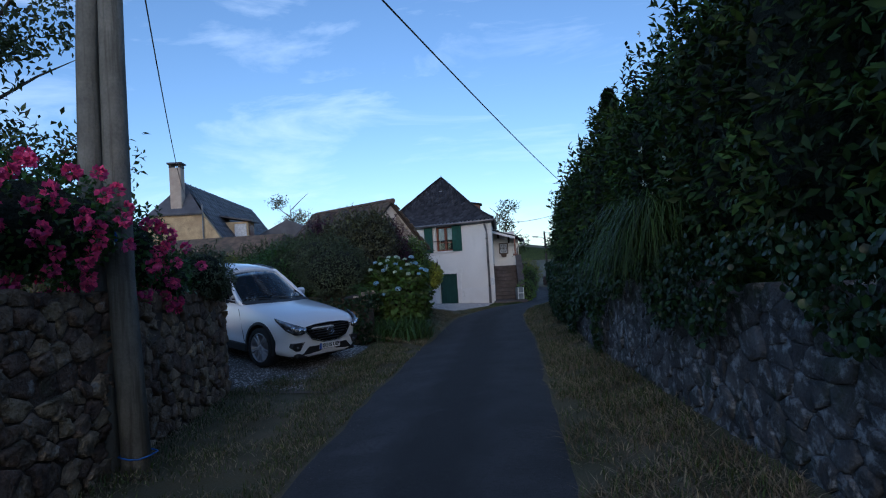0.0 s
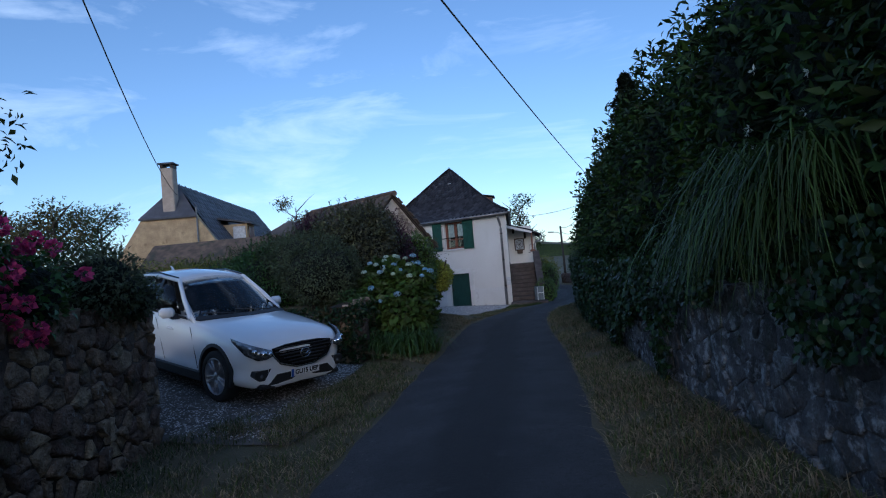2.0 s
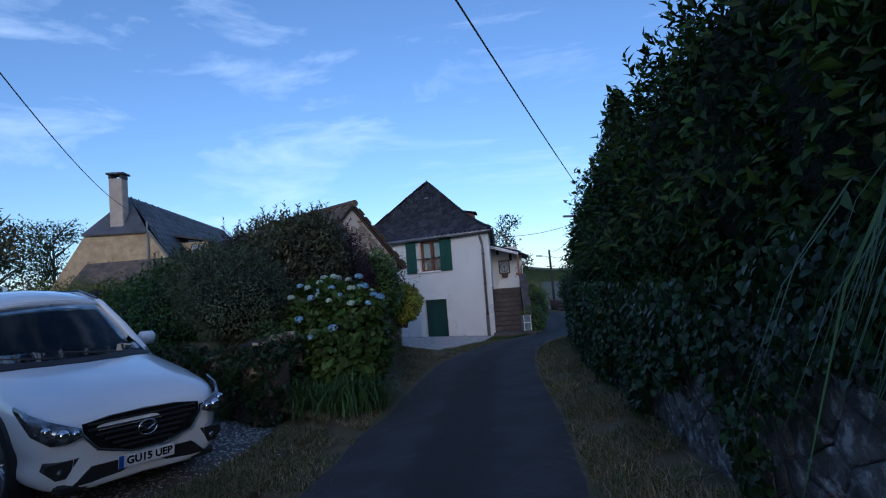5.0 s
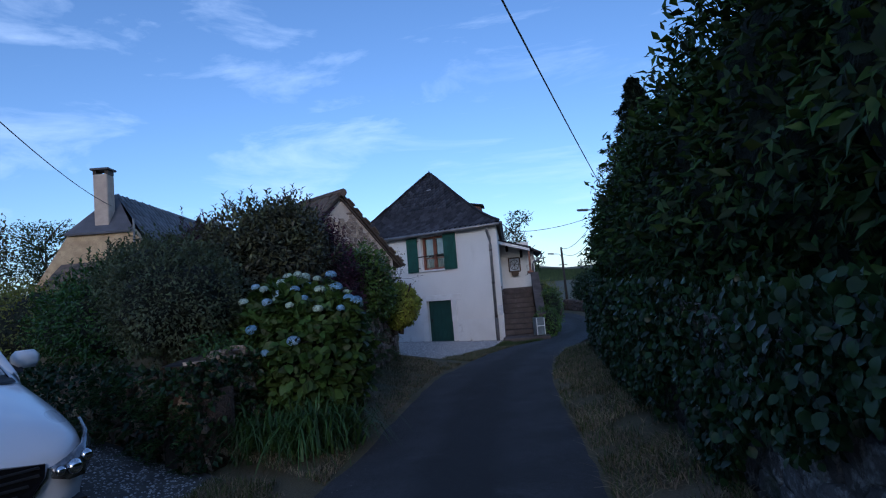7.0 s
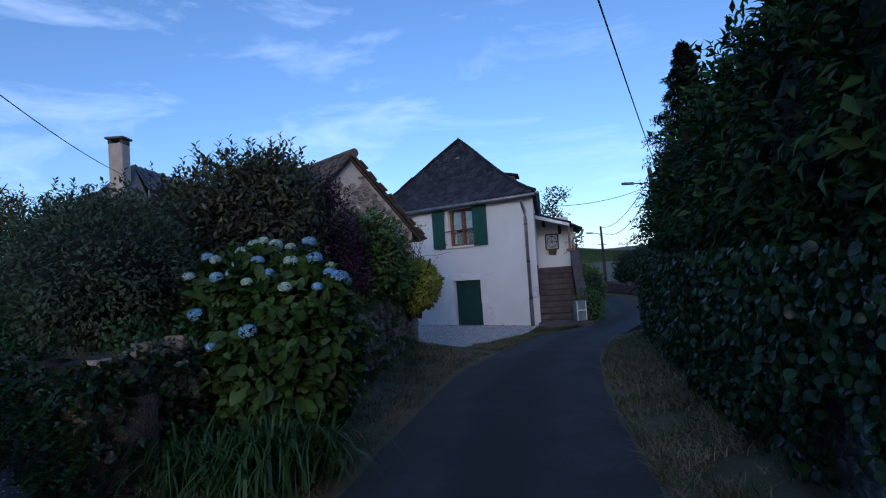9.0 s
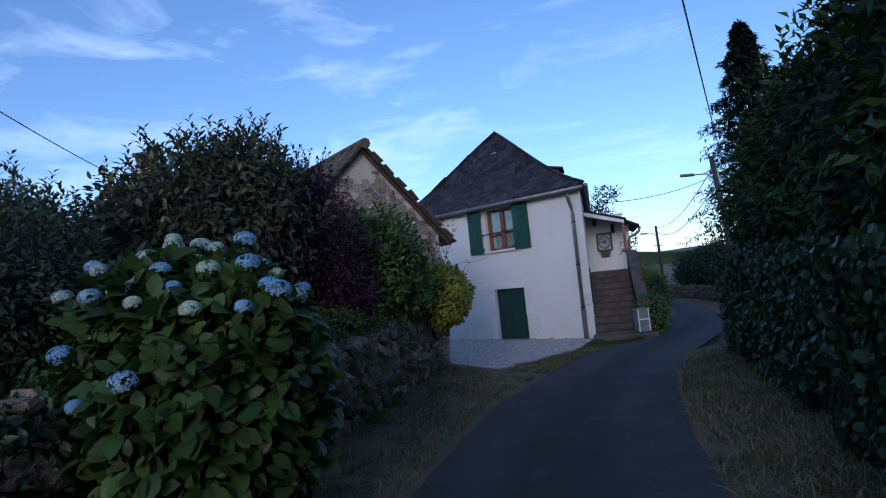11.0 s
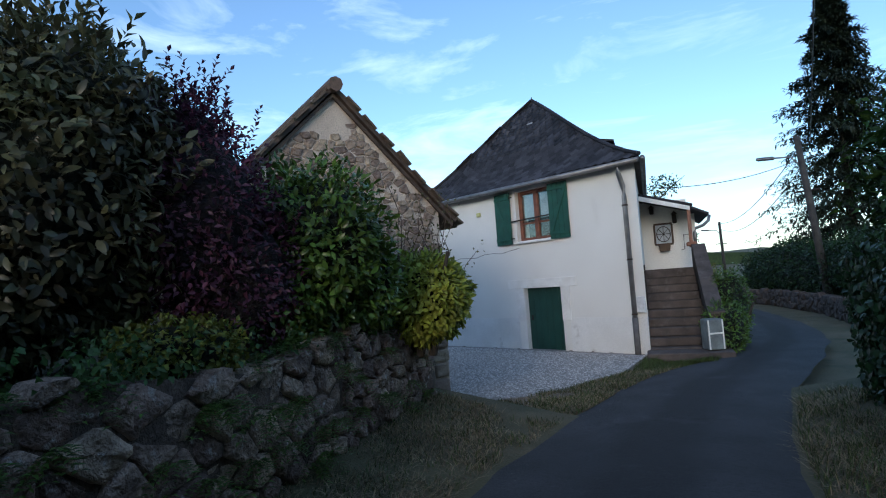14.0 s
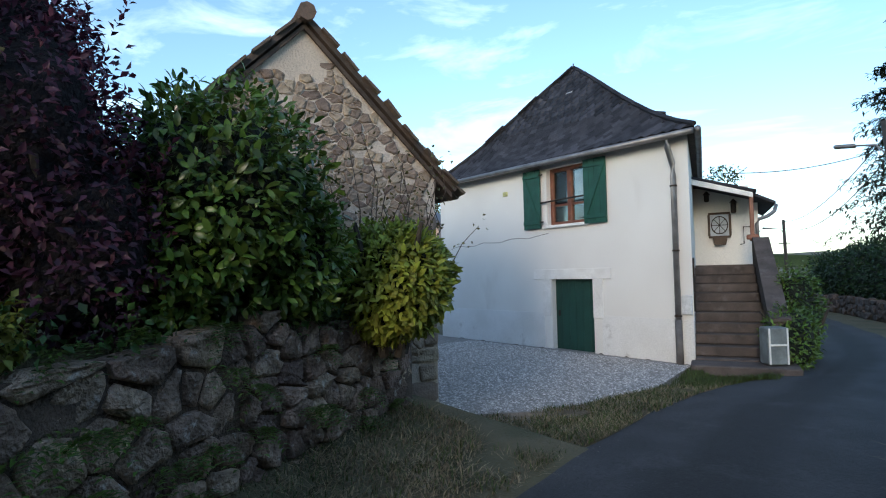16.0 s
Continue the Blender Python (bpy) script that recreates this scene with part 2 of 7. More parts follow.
L_GOLD = leafmat("golden_leaf", (0.36, 0.37, 0.055), (0.19, 0.23, 0.04), 0.5, 0.45)
L_HYDR = leafmat("hydrangea_leaf", (0.075, 0.125, 0.026), (0.042, 0.08, 0.017), 0.5, 0.45)
L_GREY = leafmat("dull_leaf", (0.105, 0.125, 0.065), (0.065, 0.085, 0.04), 0.55, 0.45)
L_STRAP = leafmat("strap_leaf", (0.065, 0.125, 0.035), (0.04, 0.085, 0.022), 0.4, 0.4)
L_DRYTIP = leafmat("arching_grass", (0.055, 0.10, 0.026), (0.034, 0.066, 0.018), 0.5, 0.5)
L_CONIFER = leafmat("conifer_needles", (0.020, 0.032, 0.018), (0.012, 0.02, 0.012), 0.6, 0.4, 0.1)
L_TREE = leafmat("tree_leaf", (0.06, 0.085, 0.028), (0.038, 0.055, 0.02), 0.5, 0.5)
# Brown-orange: low sun painted into far trees; also the barn climber's leaves.
L_WARM = leafmat("sunlit_brown_leaf", (0.14, 0.11, 0.04), (0.075, 0.075, 0.028), 0.6, 0.45)
L_YELLOWISH = leafmat("yellow_green_leaf", (0.20, 0.20, 0.035), (0.11, 0.13, 0.025), 0.5, 0.4)
P_BLUE = leafmat("hydrangea_blue", (0.20, 0.42, 0.62), (0.38, 0.54, 0.66), 0.6, 0.3)
P_CREAM = leafmat("hydrangea_cream", (0.52, 0.62, 0.45), (0.45, 0.58, 0.55), 0.6, 0.3)
P_ROSE = leafmat("rose_petal", (0.78, 0.10, 0.30), (0.58, 0.05, 0.19), 0.6, 0.5)
P_WHITE = leafmat("white_petal", (0.75, 0.78, 0.72), (0.6, 0.65, 0.6), 0.6, 0.2)


def glass_mat(name, tint=(0.85, 0.9, 0.9), alpha=0.35):
    m = bpy.data.materials.new(name)
    m.use_nodes = True
    n, l = m.node_tree.nodes, m.node_tree.links
    g = n.new("ShaderNodeBsdfGlossy")
    g.inputs["Roughness"].default_value = 0.02
    t = n.new("ShaderNodeBsdfTransparent")
    t.inputs["Color"].default_value = (*tint, 1)
    f = n.new("ShaderNodeFresnel")
    f.inputs["IOR"].default_value = 1.5
    x = n.new("ShaderNodeMixShader")
    l.new(f.outputs[0], x.inputs[0])
    l.new(t.outputs[0], x.inputs[1])
    l.new(g.outputs[0], x.inputs[2])
    l.new(x.outputs[0], n["Material Output"].inputs["Surface"])
    return m


M_GLASS = glass_mat("window_glass")
M_GLASS_CAR = glass_mat("tinted_glass", (0.85, 0.9, 0.9))
M_DARKROOM = mat("unlit_room_tone", (0.03, 0.028, 0.027), None, 0.9, 4, 30, 0)
M_CURTAIN = mat("pale_curtain", (0.5, 0.55, 0.62), None, 0.9, 4, 60, 0.3)


# ---- mesh helpers ----
def mesh_np(name, verts, faces, material, smooth=False):
    """A mesh from arrays of vertices and of equal-sided faces."""
    verts, faces = np.asarray(verts, dtype=np.float32).reshape(-1, 3), np.asarray(faces, dtype=np.int32)
    me = bpy.data.meshes.new(name)
    k, n = faces.shape[1], faces.shape[0]
    me.vertices.add(len(verts))
    me.vertices.foreach_set("co", verts.ravel())
    me.loops.add(n * k)
    me.loops.foreach_set("vertex_index", faces.ravel())
    me.polygons.add(n)
    me.polygons.foreach_set("loop_start", np.arange(0, n * k, k, dtype=np.int32))
    me.polygons.foreach_set("loop_total", np.full(n, k, dtype=np.int32))
    me.update(calc_edges=True)
    me.materials.append(material)
    if smooth:
        me.shade_smooth()
    return me


def mesh_bm(name, bm, material, smooth=False):
    me = bpy.data.meshes.new(name)
    bm.normal_update()
    bm.to_mesh(me)
    bm.free()
    me.materials.append(material)
    if smooth:
        me.shade_smooth()
    return me


def child(ob, parent):
    ob.parent = parent
    return ob


def part(name, bm, material, parent=None, label="", smooth=False):
    ob = new(name, mesh_bm(name, bm, material, smooth))
    if parent:
        ob.parent = parent
    return tagged(ob, label)


def part_np(name, verts, faces, material, parent=None, label="", smooth=False):
    ob = new(name, mesh_np(name, verts, faces, material, smooth))
    if parent:
        ob.parent = parent
    return tagged(ob, label)


def empty(name, m, label, category, group="", kind=""):
    ob = new(name)
    ob.empty_display_size = 0.1
    ob.matrix_world = m
    return tagged(ob, label, category, group, kind)


def box(bm, c, s, rot=(0, 0, 0), bevel=0.0):
    """A box with centre c and size s, turned by degrees, its edges bevelled."""
    b2 = bmesh.new()
    bmesh.ops.create_cube(b2, size=1)
    bmesh.ops.scale(b2, vec=s, verts=b2.verts)
    if bevel:
        bmesh.ops.bevel(b2, geom=b2.edges[:], offset=bevel, segments=1, affect="EDGES")
    bmesh.ops.transform(b2, matrix=pose(*c, *rot), verts=b2.verts)
    me = bpy.data.meshes.new("tmp")
    b2.to_mesh(me)
    b2.free()
    bm.from_mesh(me)
    bpy.data.meshes.remove(me)
    return bm


def boxed(*args, **kw):
    return box(bmesh.new(), *args, **kw)


def prism(bm, pts, lo, hi, axis="z"):
    """A polygon pts (pairs) drawn out along an axis from lo to hi."""
    def at(p, h):
        if axis == "z":
            return (p[0], p[1], h)
        if axis == "y":
            return (p[0], h, p[1])
        return (h, p[0], p[1])
    a = [bm.verts.new(at(p, lo)) for p in pts]
    b = [bm.verts.new(at(p, hi)) for p in pts]
    bm.faces.new(a)
    bm.faces.new(b[::-1])
    for i in range(len(pts)):
        j = (i + 1) % len(pts)
        bm.faces.new((a[i], b[i], b[j], a[j]))
    bmesh.ops.recalc_face_normals(bm, faces=bm.faces)
    return bm


def tube(bm, pts, r, sides=8):
    """A round bar along pts; r is one radius or one for each point."""
    pts = [Vector(p) for p in pts]
    rs = r if isinstance(r, (list, tuple)) else [r] * len(pts)
    rings = []
    for i, p in enumerate(pts):
        d = (pts[min(i + 1, len(pts) - 1)] - pts[max(i - 1, 0)]).normalized()
        u = d.orthogonal().normalized() if abs(d.z) > 0.95 else d.cross(Vector((0, 0, 1))).normalized()
        w = d.cross(u)
        rings.append([bm.verts.new(p + rs[i] * (math.cos(2 * math.pi * k / sides) * u + math.sin(2 * math.pi * k / sides) * w)) for k in range(sides)])
    for a, b in zip(rings, rings[1:]):
        for k in range(sides):
            bm.faces.new((a[k], a[(k + 1) % sides], b[(k + 1) % sides], b[k]))
    bm.faces.new(rings[0][::-1])
    bm.faces.new(rings[-1])
    return bm


def sag(a, b, drop, n=24):
    a, b = Vector(a), Vector(b)
    return [a.lerp(b, i / n) - Vector((0, 0, drop * 4 * (i / n) * (1 - i / n))) for i in range(n + 1)]


rng = np.random.default_rng(7)


def unit(a):
    return a / np.maximum(np.linalg.norm(a, axis=-1, keepdims=True), 1e-6)


def ovals_np(P, D, N, length, width, fold=0.2):
    """Oval folded leaves of eight triangles at P, pointing along D, facing N."""
    n = len(P)
    D = unit(D)
    S = unit(np.cross(D, N))
    N = np.cross(S, D)
    ln = np.asarray(length).reshape(-1, 1) * np.ones((n, 1))
    wd = np.asarray(width).reshape(-1, 1) * np.ones((n, 1))
    rows = [P]
    for a, w, dip in ((0.22, 0.38, 0.0), (0.52, 0.5, 0.02), (0.82, 0.3, 0.09)):
        c = P + D * ln * a - N * ln * dip
        rows += [c + S * wd * w + N * wd * fold * w, c, c - S * wd * w + N * wd * fold * w]
    rows.append(P + D * ln - N * ln * 0.16)
    V = np.stack(rows, axis=1)
    base = (np.arange(n) * 11).reshape(-1, 1)
    quads = ([0, 2, 1], [0, 3, 2], [1, 2, 5], [1, 5, 4], [2, 3, 6], [2, 6, 5], [4, 5, 8], [4, 8, 7], [5, 6, 9], [5, 9, 8], [7, 8, 10], [8, 9, 10])
    F = np.concatenate([base + np.array(t) for t in quads], axis=1).reshape(-1, 3)
    return V.reshape(-1, 3), F


def leaves_np(P, D, N, length, width, fold=0.25):
    """Folded leaves of four triangles at P, pointing along D, facing N."""
    n = len(P)
    D = unit(D)
    S = unit(np.cross(D, N))
    N = np.cross(S, D)
    ln = np.asarray(length).reshape(-1, 1) * np.ones((n, 1))
    wd = np.asarray(width).reshape(-1, 1) * np.ones((n, 1))
    mid = P + D * ln * 0.45
    V = np.stack([P, mid + S * wd * 0.5 + N * wd * fold, mid, mid - S * wd * 0.5 + N * wd * fold, P + D * ln - N * ln * 0.12], axis=1)
    base = (np.arange(n) * 5).reshape(-1, 1)
    F = np.concatenate([base + np.array(t) for t in ([0, 2, 1], [0, 3, 2], [1, 2, 4], [2, 3, 4])], axis=1).reshape(-1, 3)
    return V.reshape(-1, 3), F


def blob_points(blobs, per_m2, depth=0.22, lump=0.18, floor=-1.0):
    """Points scattered over the union of ellipsoids, with outward directions."""
    Ps, Ds = [], []
    for i, (cx, cy, cz, rx, ry, rz) in enumerate(blobs):
        area = 4 * math.pi * ((rx * ry) ** 1.6 / 3 + (rx * rz) ** 1.6 / 3 + (ry * rz) ** 1.6 / 3) ** (1 / 1.6)
        n = int(area * per_m2)
        d = unit(rng.normal(size=(n, 3)))
        w = np.sin(d[:, 0] * 7 + i * 2.1) * np.sin(d[:, 1] * 6 + i) * np.sin(d[:, 2] * 8 + 3 * i)
        f = 1 + lump * w + rng.uniform(-depth, 0.06, n)
        P = np.array([cx, cy, cz]) + d * np.array([rx, ry, rz]) * f[:, None]
        D = unit(d / np.array([rx, ry, rz]))
        keep = P[:, 2] > floor
        for j, (ox, oy, oz, a, b, c) in enumerate(blobs):
            if j != i:
                q = (P - np.array([ox, oy, oz])) / np.array([a, b, c])
                keep &= (q ** 2).sum(1) > 0.62
        Ps.append(P[keep])
        Ds.append(D[keep])
    return np.concatenate(Ps), np.concatenate(Ds)


def core_mesh(blobs, k=0.78):
    bm = bmesh.new()
    for cx, cy, cz, rx, ry, rz in blobs:
        r = bmesh.ops.create_icosphere(bm, subdivisions=3, radius=1)
        for v in r["verts"]:
            d = v.co.copy()
            f = k * (1 + 0.22 * noise.noise(d * 2.5 + Vector((cx * 3, cy, 0))))
            v.co = Vector((cx + d.x * rx * f, cy + d.y * ry * f, cz + d.z * rz * f))
    return bm


def foliage(blobs, per_m2, length, width, droop=0.3, up=0.2, depth=0.22, lump=0.18, floor=-1.0, shape=leaves_np):
    P, D = blob_points(blobs, per_m2, depth, lump, floor)
    n = len(P)
    A = unit(D * 0.8 + rng.normal(size=(n, 3)) * 0.75 + np.array([0, 0, up - droop]))
    N = unit(D + np.array([0, 0, 0.6]) + rng.normal(size=(n, 3)) * 0.35)
    ln = length * rng.uniform(0.6, 1.25, n)
    return shape(P, A, N, ln, ln * width)


def shoots(spots, length, leaf, width):
    """Leafy upright shoots at spots."""
    per = max(9, int(length / leaf * 2.8))
    Ps, Ds, Ns = [], [], []
    for s in spots:
        d = unit(np.array([rng.normal() * 0.3, rng.normal() * 0.3, 1.0]))
        L = length * rng.uniform(0.5, 1.2)
        for k in range(per):
            a = k * 2.4 + rng.uniform(0, 1)
            side = np.array([math.cos(a), math.sin(a), 0.0])
            Ps.append(np.array(s) + d * L * k / per)
            Ds.append(side * 0.8 + d * 0.9)
            Ns.append(d - side * 0.5)
    ln = leaf * rng.uniform(0.7, 1.2, len(Ps))
    return leaves_np(np.array(Ps), np.array(Ds), np.array(Ns), ln, ln * width)


def join_np(*sets):
    Vs, Fs, o = [], [], 0
    for V, F in sets:
        Vs.append(V)
        Fs.append(F + o)
        o += len(V)
    return np.concatenate(Vs), np.concatenate(Fs)


def bush(name, label, category, blobs, leaf_mat, per_m2, length, width, core=M_SHADE_CORE, stem=True, tips=0, tip_len=0.35, **kw):
    """A shrub: woody stems, a core painted as inner shade, a crown of leaves."""
    base = np.array(blobs)[:, :2].mean(0)
    low = min(b[2] - b[5] for b in blobs)
    root = empty(name, pose(base[0], base[1], max(0.0, low)), label, category)
    inv = Matrix.Translation((-base[0], -base[1], -max(0.0, low)))
    V, F = foliage(blobs, per_m2, length, width, **kw)
    if tips:
        P, D = blob_points(blobs, 20, 0.02)
        P = P[D[:, 2] > 0.45]
        P = P[rng.permutation(len(P))[:tips]]
        V, F = join_np((V, F), shoots(P, tip_len, length, width))
    off = np.array([base[0], base[1], max(0.0, low)])
    part_np("crown", V - off, F, leaf_mat, root)
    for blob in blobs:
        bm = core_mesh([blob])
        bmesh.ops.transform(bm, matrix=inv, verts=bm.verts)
        part("shade_core", bm, core, root, "lumpy solid core, near-black to paint the shade inside", smooth=True)
    if stem:
        bm = bmesh.new()
        for k in range(4):
            a = k * 1.7
            tube(bm, [(0.12 * math.cos(a), 0.12 * math.sin(a), -0.15), (0.3 * math.cos(a), 0.3 * math.sin(a), 0.5), (0.5 * math.cos(a), 0.5 * math.sin(a), 1.0)], [0.05, 0.035, 0.02], 6)
        part("trunk", bm, M_BARK, root)
    return root


def blades(P, height, width, lean=0.5, curl=0.6):
    """Grass blades of three segments at P."""
    n = len(P)
    a = rng.uniform(0, 2 * math.pi, n)
    side = np.stack([np.cos(a), np.sin(a), np.zeros(n)], 1)
    fwd = np.stack([-np.sin(a), np.cos(a), np.zeros(n)], 1)
    h = (height * rng.uniform(0.4, 1.3, n))[:, None]
    w = width * rng.uniform(0.6, 1.3, n)[:, None]
    l = rng.uniform(0.1, lean, n)[:, None]
    c = rng.uniform(0.0, curl, n)[:, None]
    up = np.array([0, 0, 1.0])
    p1 = P + up * h * 0.5 + fwd * h * l * 0.4
    p2 = P + up * h * (1 - 0.35 * c) + fwd * h * (l + c * 0.6)
    V = np.stack([P - side * w, P + side * w, p1 - side * w * 0.8, p1 + side * w * 0.8, p2], 1)
    b = (np.arange(n) * 5).reshape(-1, 1)
    F = np.concatenate([b + np.array(t) for t in ([0, 1, 3], [0, 3, 2], [2, 3, 4])], 1).reshape(-1, 3)
    return V.reshape(-1, 3), F


def lerp_line(line, y):
    """x on a plan line of (x, y) points at y."""
    ys = [p[1] for p in line]
    return np.interp(y, ys, [p[0] for p in line])


# ---- ground, road, verges ----
ROAD_L = [(2.4, -8), (-0.6, -2), (-2.81, 2), (-4.95, 5.3), (-6.19, 7.5), (-7.75, 10.35), (-9.27, 13.24), (-10.51, 15.48), (-11.54, 17.54), (-12.45, 20.18), (-13.1, 22.7), (-13.25, 24.8), (-13.4, 26.6), (-14.3, 29.6), (-16.2, 33.5), (-19.5, 38), (-25, 43.5)]
ROAD_R = [(5.2, -8), (2.3, -2), (-0.4, 2), (-2.24, 5.3), (-3.39, 7.5), (-4.88, 10.35), (-6.43, 13.24), (-7.76, 15.48), (-8.93, 17.54), (-10.1, 20.18), (-10.9, 22.7), (-11.4, 25), (-12.0, 27.9), (-13.1, 30.8), (-15.0, 34.2), (-17.9, 39.0), (-23, 45)]


def lane_z(x, y):
    """The lie of the land: the lane falls gently towards the bend and from the wall side across."""
    f = np.clip((x - lerp_line(ROAD_L, y)) / (lerp_line(ROAD_R, y) - lerp_line(ROAD_L, y)), 0, 1)
    return (0.17 + 0.13 * f) * np.interp(y, [18, 25, 45], [1.0, 0.5, 0.1])


def lay(ob):
    """Sets a flat piece of ground on the lie of the land."""
    me = ob.data
    co = np.empty(len(me.vertices) * 3, dtype=np.float32)
    me.vertices.foreach_get("co", co)
    co = co.reshape(-1, 3)
    co[:, 2] += lane_z(co[:, 0], co[:, 1])
    me.vertices.foreach_set("co", co.ravel())
    me.update()
    return ob


WALL_R = [(5.6, -3), (2.2, 1.5), (-0.1, 4.6), (-1.75, 7.1), (-3.2, 9.4), (-4.6, 11.6), (-5.9, 13.9), (-7.4, 16.7), (-8.6, 19.2), (-9.9, 22.0)]
WALL_L = [(-1.6, -3), (-3.6, 0.2), (-5.3, 2.7), (-6.75, 4.75), (-7.9, 6.2), (-8.9, 7.4)]
WALL_T = [(-10.4, 12.1), (-11.0, 14.2), (-12.0, 16.3), (-13.1, 18.05), (-14.1, 19.7)]

bm = bmesh.new()
bmesh.ops.create_grid(bm, x_segments=60, y_segments=60, size=2500)
for v in bm.verts:
    r = math.hypot(v.co.x + 10, v.co.y - 15)
    v.co.z = -0.03 + (max(0, r - 120) * 0.02 * (1 + 0.8 * noise.noise(v.co * 0.004)) if r > 120 else 0)
ground = tagged(part("ground", bm, M_SOIL), "brown and green grassy earth reaching the horizon", "ground", kind="structure")


def strip(name, A, B, z0, z1, material, cols=6, wob=0.03, crown=0.0, ramp=1):
    """A sheet between two plan lines, resampled and slightly uneven."""
    ya, yb = np.linspace(0, 1, 90), np.linspace(0, 1, 90)

    def along(line, t):
        L = np.array(line)
        s = np.concatenate([[0], np.cumsum(np.linalg.norm(np.diff(L, axis=0), axis=1))])
        return np.stack([np.interp(t * s[-1], s, L[:, 0]), np.interp(t * s[-1], s, L[:, 1])], 1)
    a, b = along(A, ya), along(B, yb)
    V = []
    for i in range(90):
        for j in range(cols + 1):
            f = j / cols
            x, y = a[i] * (1 - f) + b[i] * f
            if 0 < i < 89 and j in (0, cols):
                x += wob * noise.noise(Vector((x * 2.2, y * 2.2, 3)))
                y += wob * noise.noise(Vector((x * 2.2, y * 2.2, 9)))
            z = (z0 if i >= ramp else -0.06 + (z0 + 0.06) * i / ramp) * (1 - f) + z1 * f + crown * 4 * f * (1 - f) + 0.006 * noise.noise(Vector((x, y, 0)))
            V.append((x, y, z))
    F = [(i * (cols + 1) + j, i * (cols + 1) + j + 1, (i + 1) * (cols + 1) + j + 1, (i + 1) * (cols + 1) + j) for i in range(89) for j in range(cols)]
    return lay(part_np(name, np.array(V), np.array(F), material, smooth=True))


road = tagged(strip("road", ROAD_L, ROAD_R, 0.0, 0.0, M_ASPHALT, 8, 0.14, 0.035), "narrow grey asphalt lane with rough crumbling edges", "road", kind="structure")


att = road.data.attributes.new("across", "FLOAT", "POINT")
att.data.foreach_set("value", np.tile(np.linspace(0, 1, 9), 90).astype(np.float32))
verge_r = tagged(strip("verge_right", [(x - 0.15, y) for x, y in ROAD_R[:11]], [(x + 0.25, y) for x, y in WALL_R] + [(-10.2, 23.0)], -0.012, 0.17, M_SOIL, 6, 0.05), "sloping dry grass verge below the stone wall", "verge", kind="structure")
tagged(strip("verge_left", [(-10.4, 11.9), (-11.2, 14.2), (-12.2, 16.3), (-13.3, 18.05), (-14.3, 19.8)], [(-8.35, 11.9), (-9.65, 14.3), (-10.7, 16.3), (-11.7, 18.3), (-12.35, 20.4)], 0.27, -0.012, M_SOIL, 6, 0.05, ramp=16), "patchy grass verge beside the lane", "verge", kind="structure")
tagged(strip("verge_bay", [(-7.5, 6.9), (-8.2, 9.4), (-9.9, 12.1)], [(-5.6, 6.9), (-7.05, 9.4), (-8.35, 12.1)], -0.055, -0.012, M_SOIL, 6, 0.05), "grass strip between the lane and the parking bay", "verge", kind="structure")
tagged(strip("verge_first_wall", [(-3.4, -1), (-5.5, 2.7), (-7.0, 4.75), (-8.2, 6.2), (-9.0, 7.2), (-9.2, 8.1)], [(-0.7, -1), (-3.1, 2.7), (-4.55, 4.9), (-5.4, 6.4), (-5.8, 7.1), (-6.3, 8.1)], -0.035, -0.014, M_SOIL, 6, 0.05), "grassy strip at the foot of the stone wall", "verge", kind="structure")


def bay_z(x, y):
    """The parking bay climbs away from the lane."""
    return 0.02 + (np.interp(-x, [7.4, 8.3, 9.03, 9.88, 12.47, 16.0, 19.5], [0.13, 0.14, 0.17, 0.25, 0.535, 0.9, 1.0])) * np.interp(y, [7.0, 10.8, 12.2], [1, 1, 0.55])


bm = bmesh.new()
bay = []
for i in range(49):
    x = -7.4 - 12.0 * i / 48
    lo = np.interp(-x, [7.4, 9.4, 20], [8.0, 7.3, 7.4])
    hi = np.interp(-x, [7.4, 8.6, 9.6, 20], [8.05, 10.6, 12.12, 12.12])
    bay.append([bm.verts.new((x, y, bay_z(x, y) + 0.012 * noise.noise(Vector((x, y, 3))))) for y in np.linspace(lo, hi, 20)])
for a, b in zip(bay, bay[1:]):
    for k in range(19):
        bm.faces.new((a[k], a[k + 1], b[k + 1], b[k]))
bmesh.ops.recalc_face_normals(bm, faces=bm.faces)
tagged(part("gravel_drive", bm, mat("drive_gravel", (0.17, 0.15, 0.13), (0.10, 0.09, 0.08), 0.95, 5, 120, 1.0, dist=0.02)), "pale gravel parking bay off the lane", "gravel", kind="structure")
bm = prism(bmesh.new(), [(-14.4, 20.2), (-13.75, 21.3), (-13.75, 23.4), (-14.35, 25.1), (-14.4, 25.6), (-22, 25.6), (-26, 24), (-26, 20.2)], -0.02, 0.11)
tagged(part("gravel_yard", bm, M_GRAVEL), "pale gravel yard in front of the white house", "gravel", kind="structure")


def scatter(poly, n):
    """n random places inside a plan polygon."""
    poly = np.array(poly)
    lo, hi = poly.min(0), poly.max(0)
    out = []
    while len(out) < n:
        p = lo + (hi - lo) * rng.random((n * 2, 2))
        c = np.zeros(len(p), bool)
        j = len(poly) - 1
        for i in range(len(poly)):
            a, b = poly[i], poly[j]
            hit = ((a[1] > p[:, 1]) != (b[1] > p[:, 1])) & (p[:, 0] < (b[0] - a[0]) * (p[:, 1] - a[1]) / (b[1] - a[1] + 1e-9) + a[0])
            c ^= hit
            j = i
        out.extend(p[c].tolist())
    return np.array(out[:n])


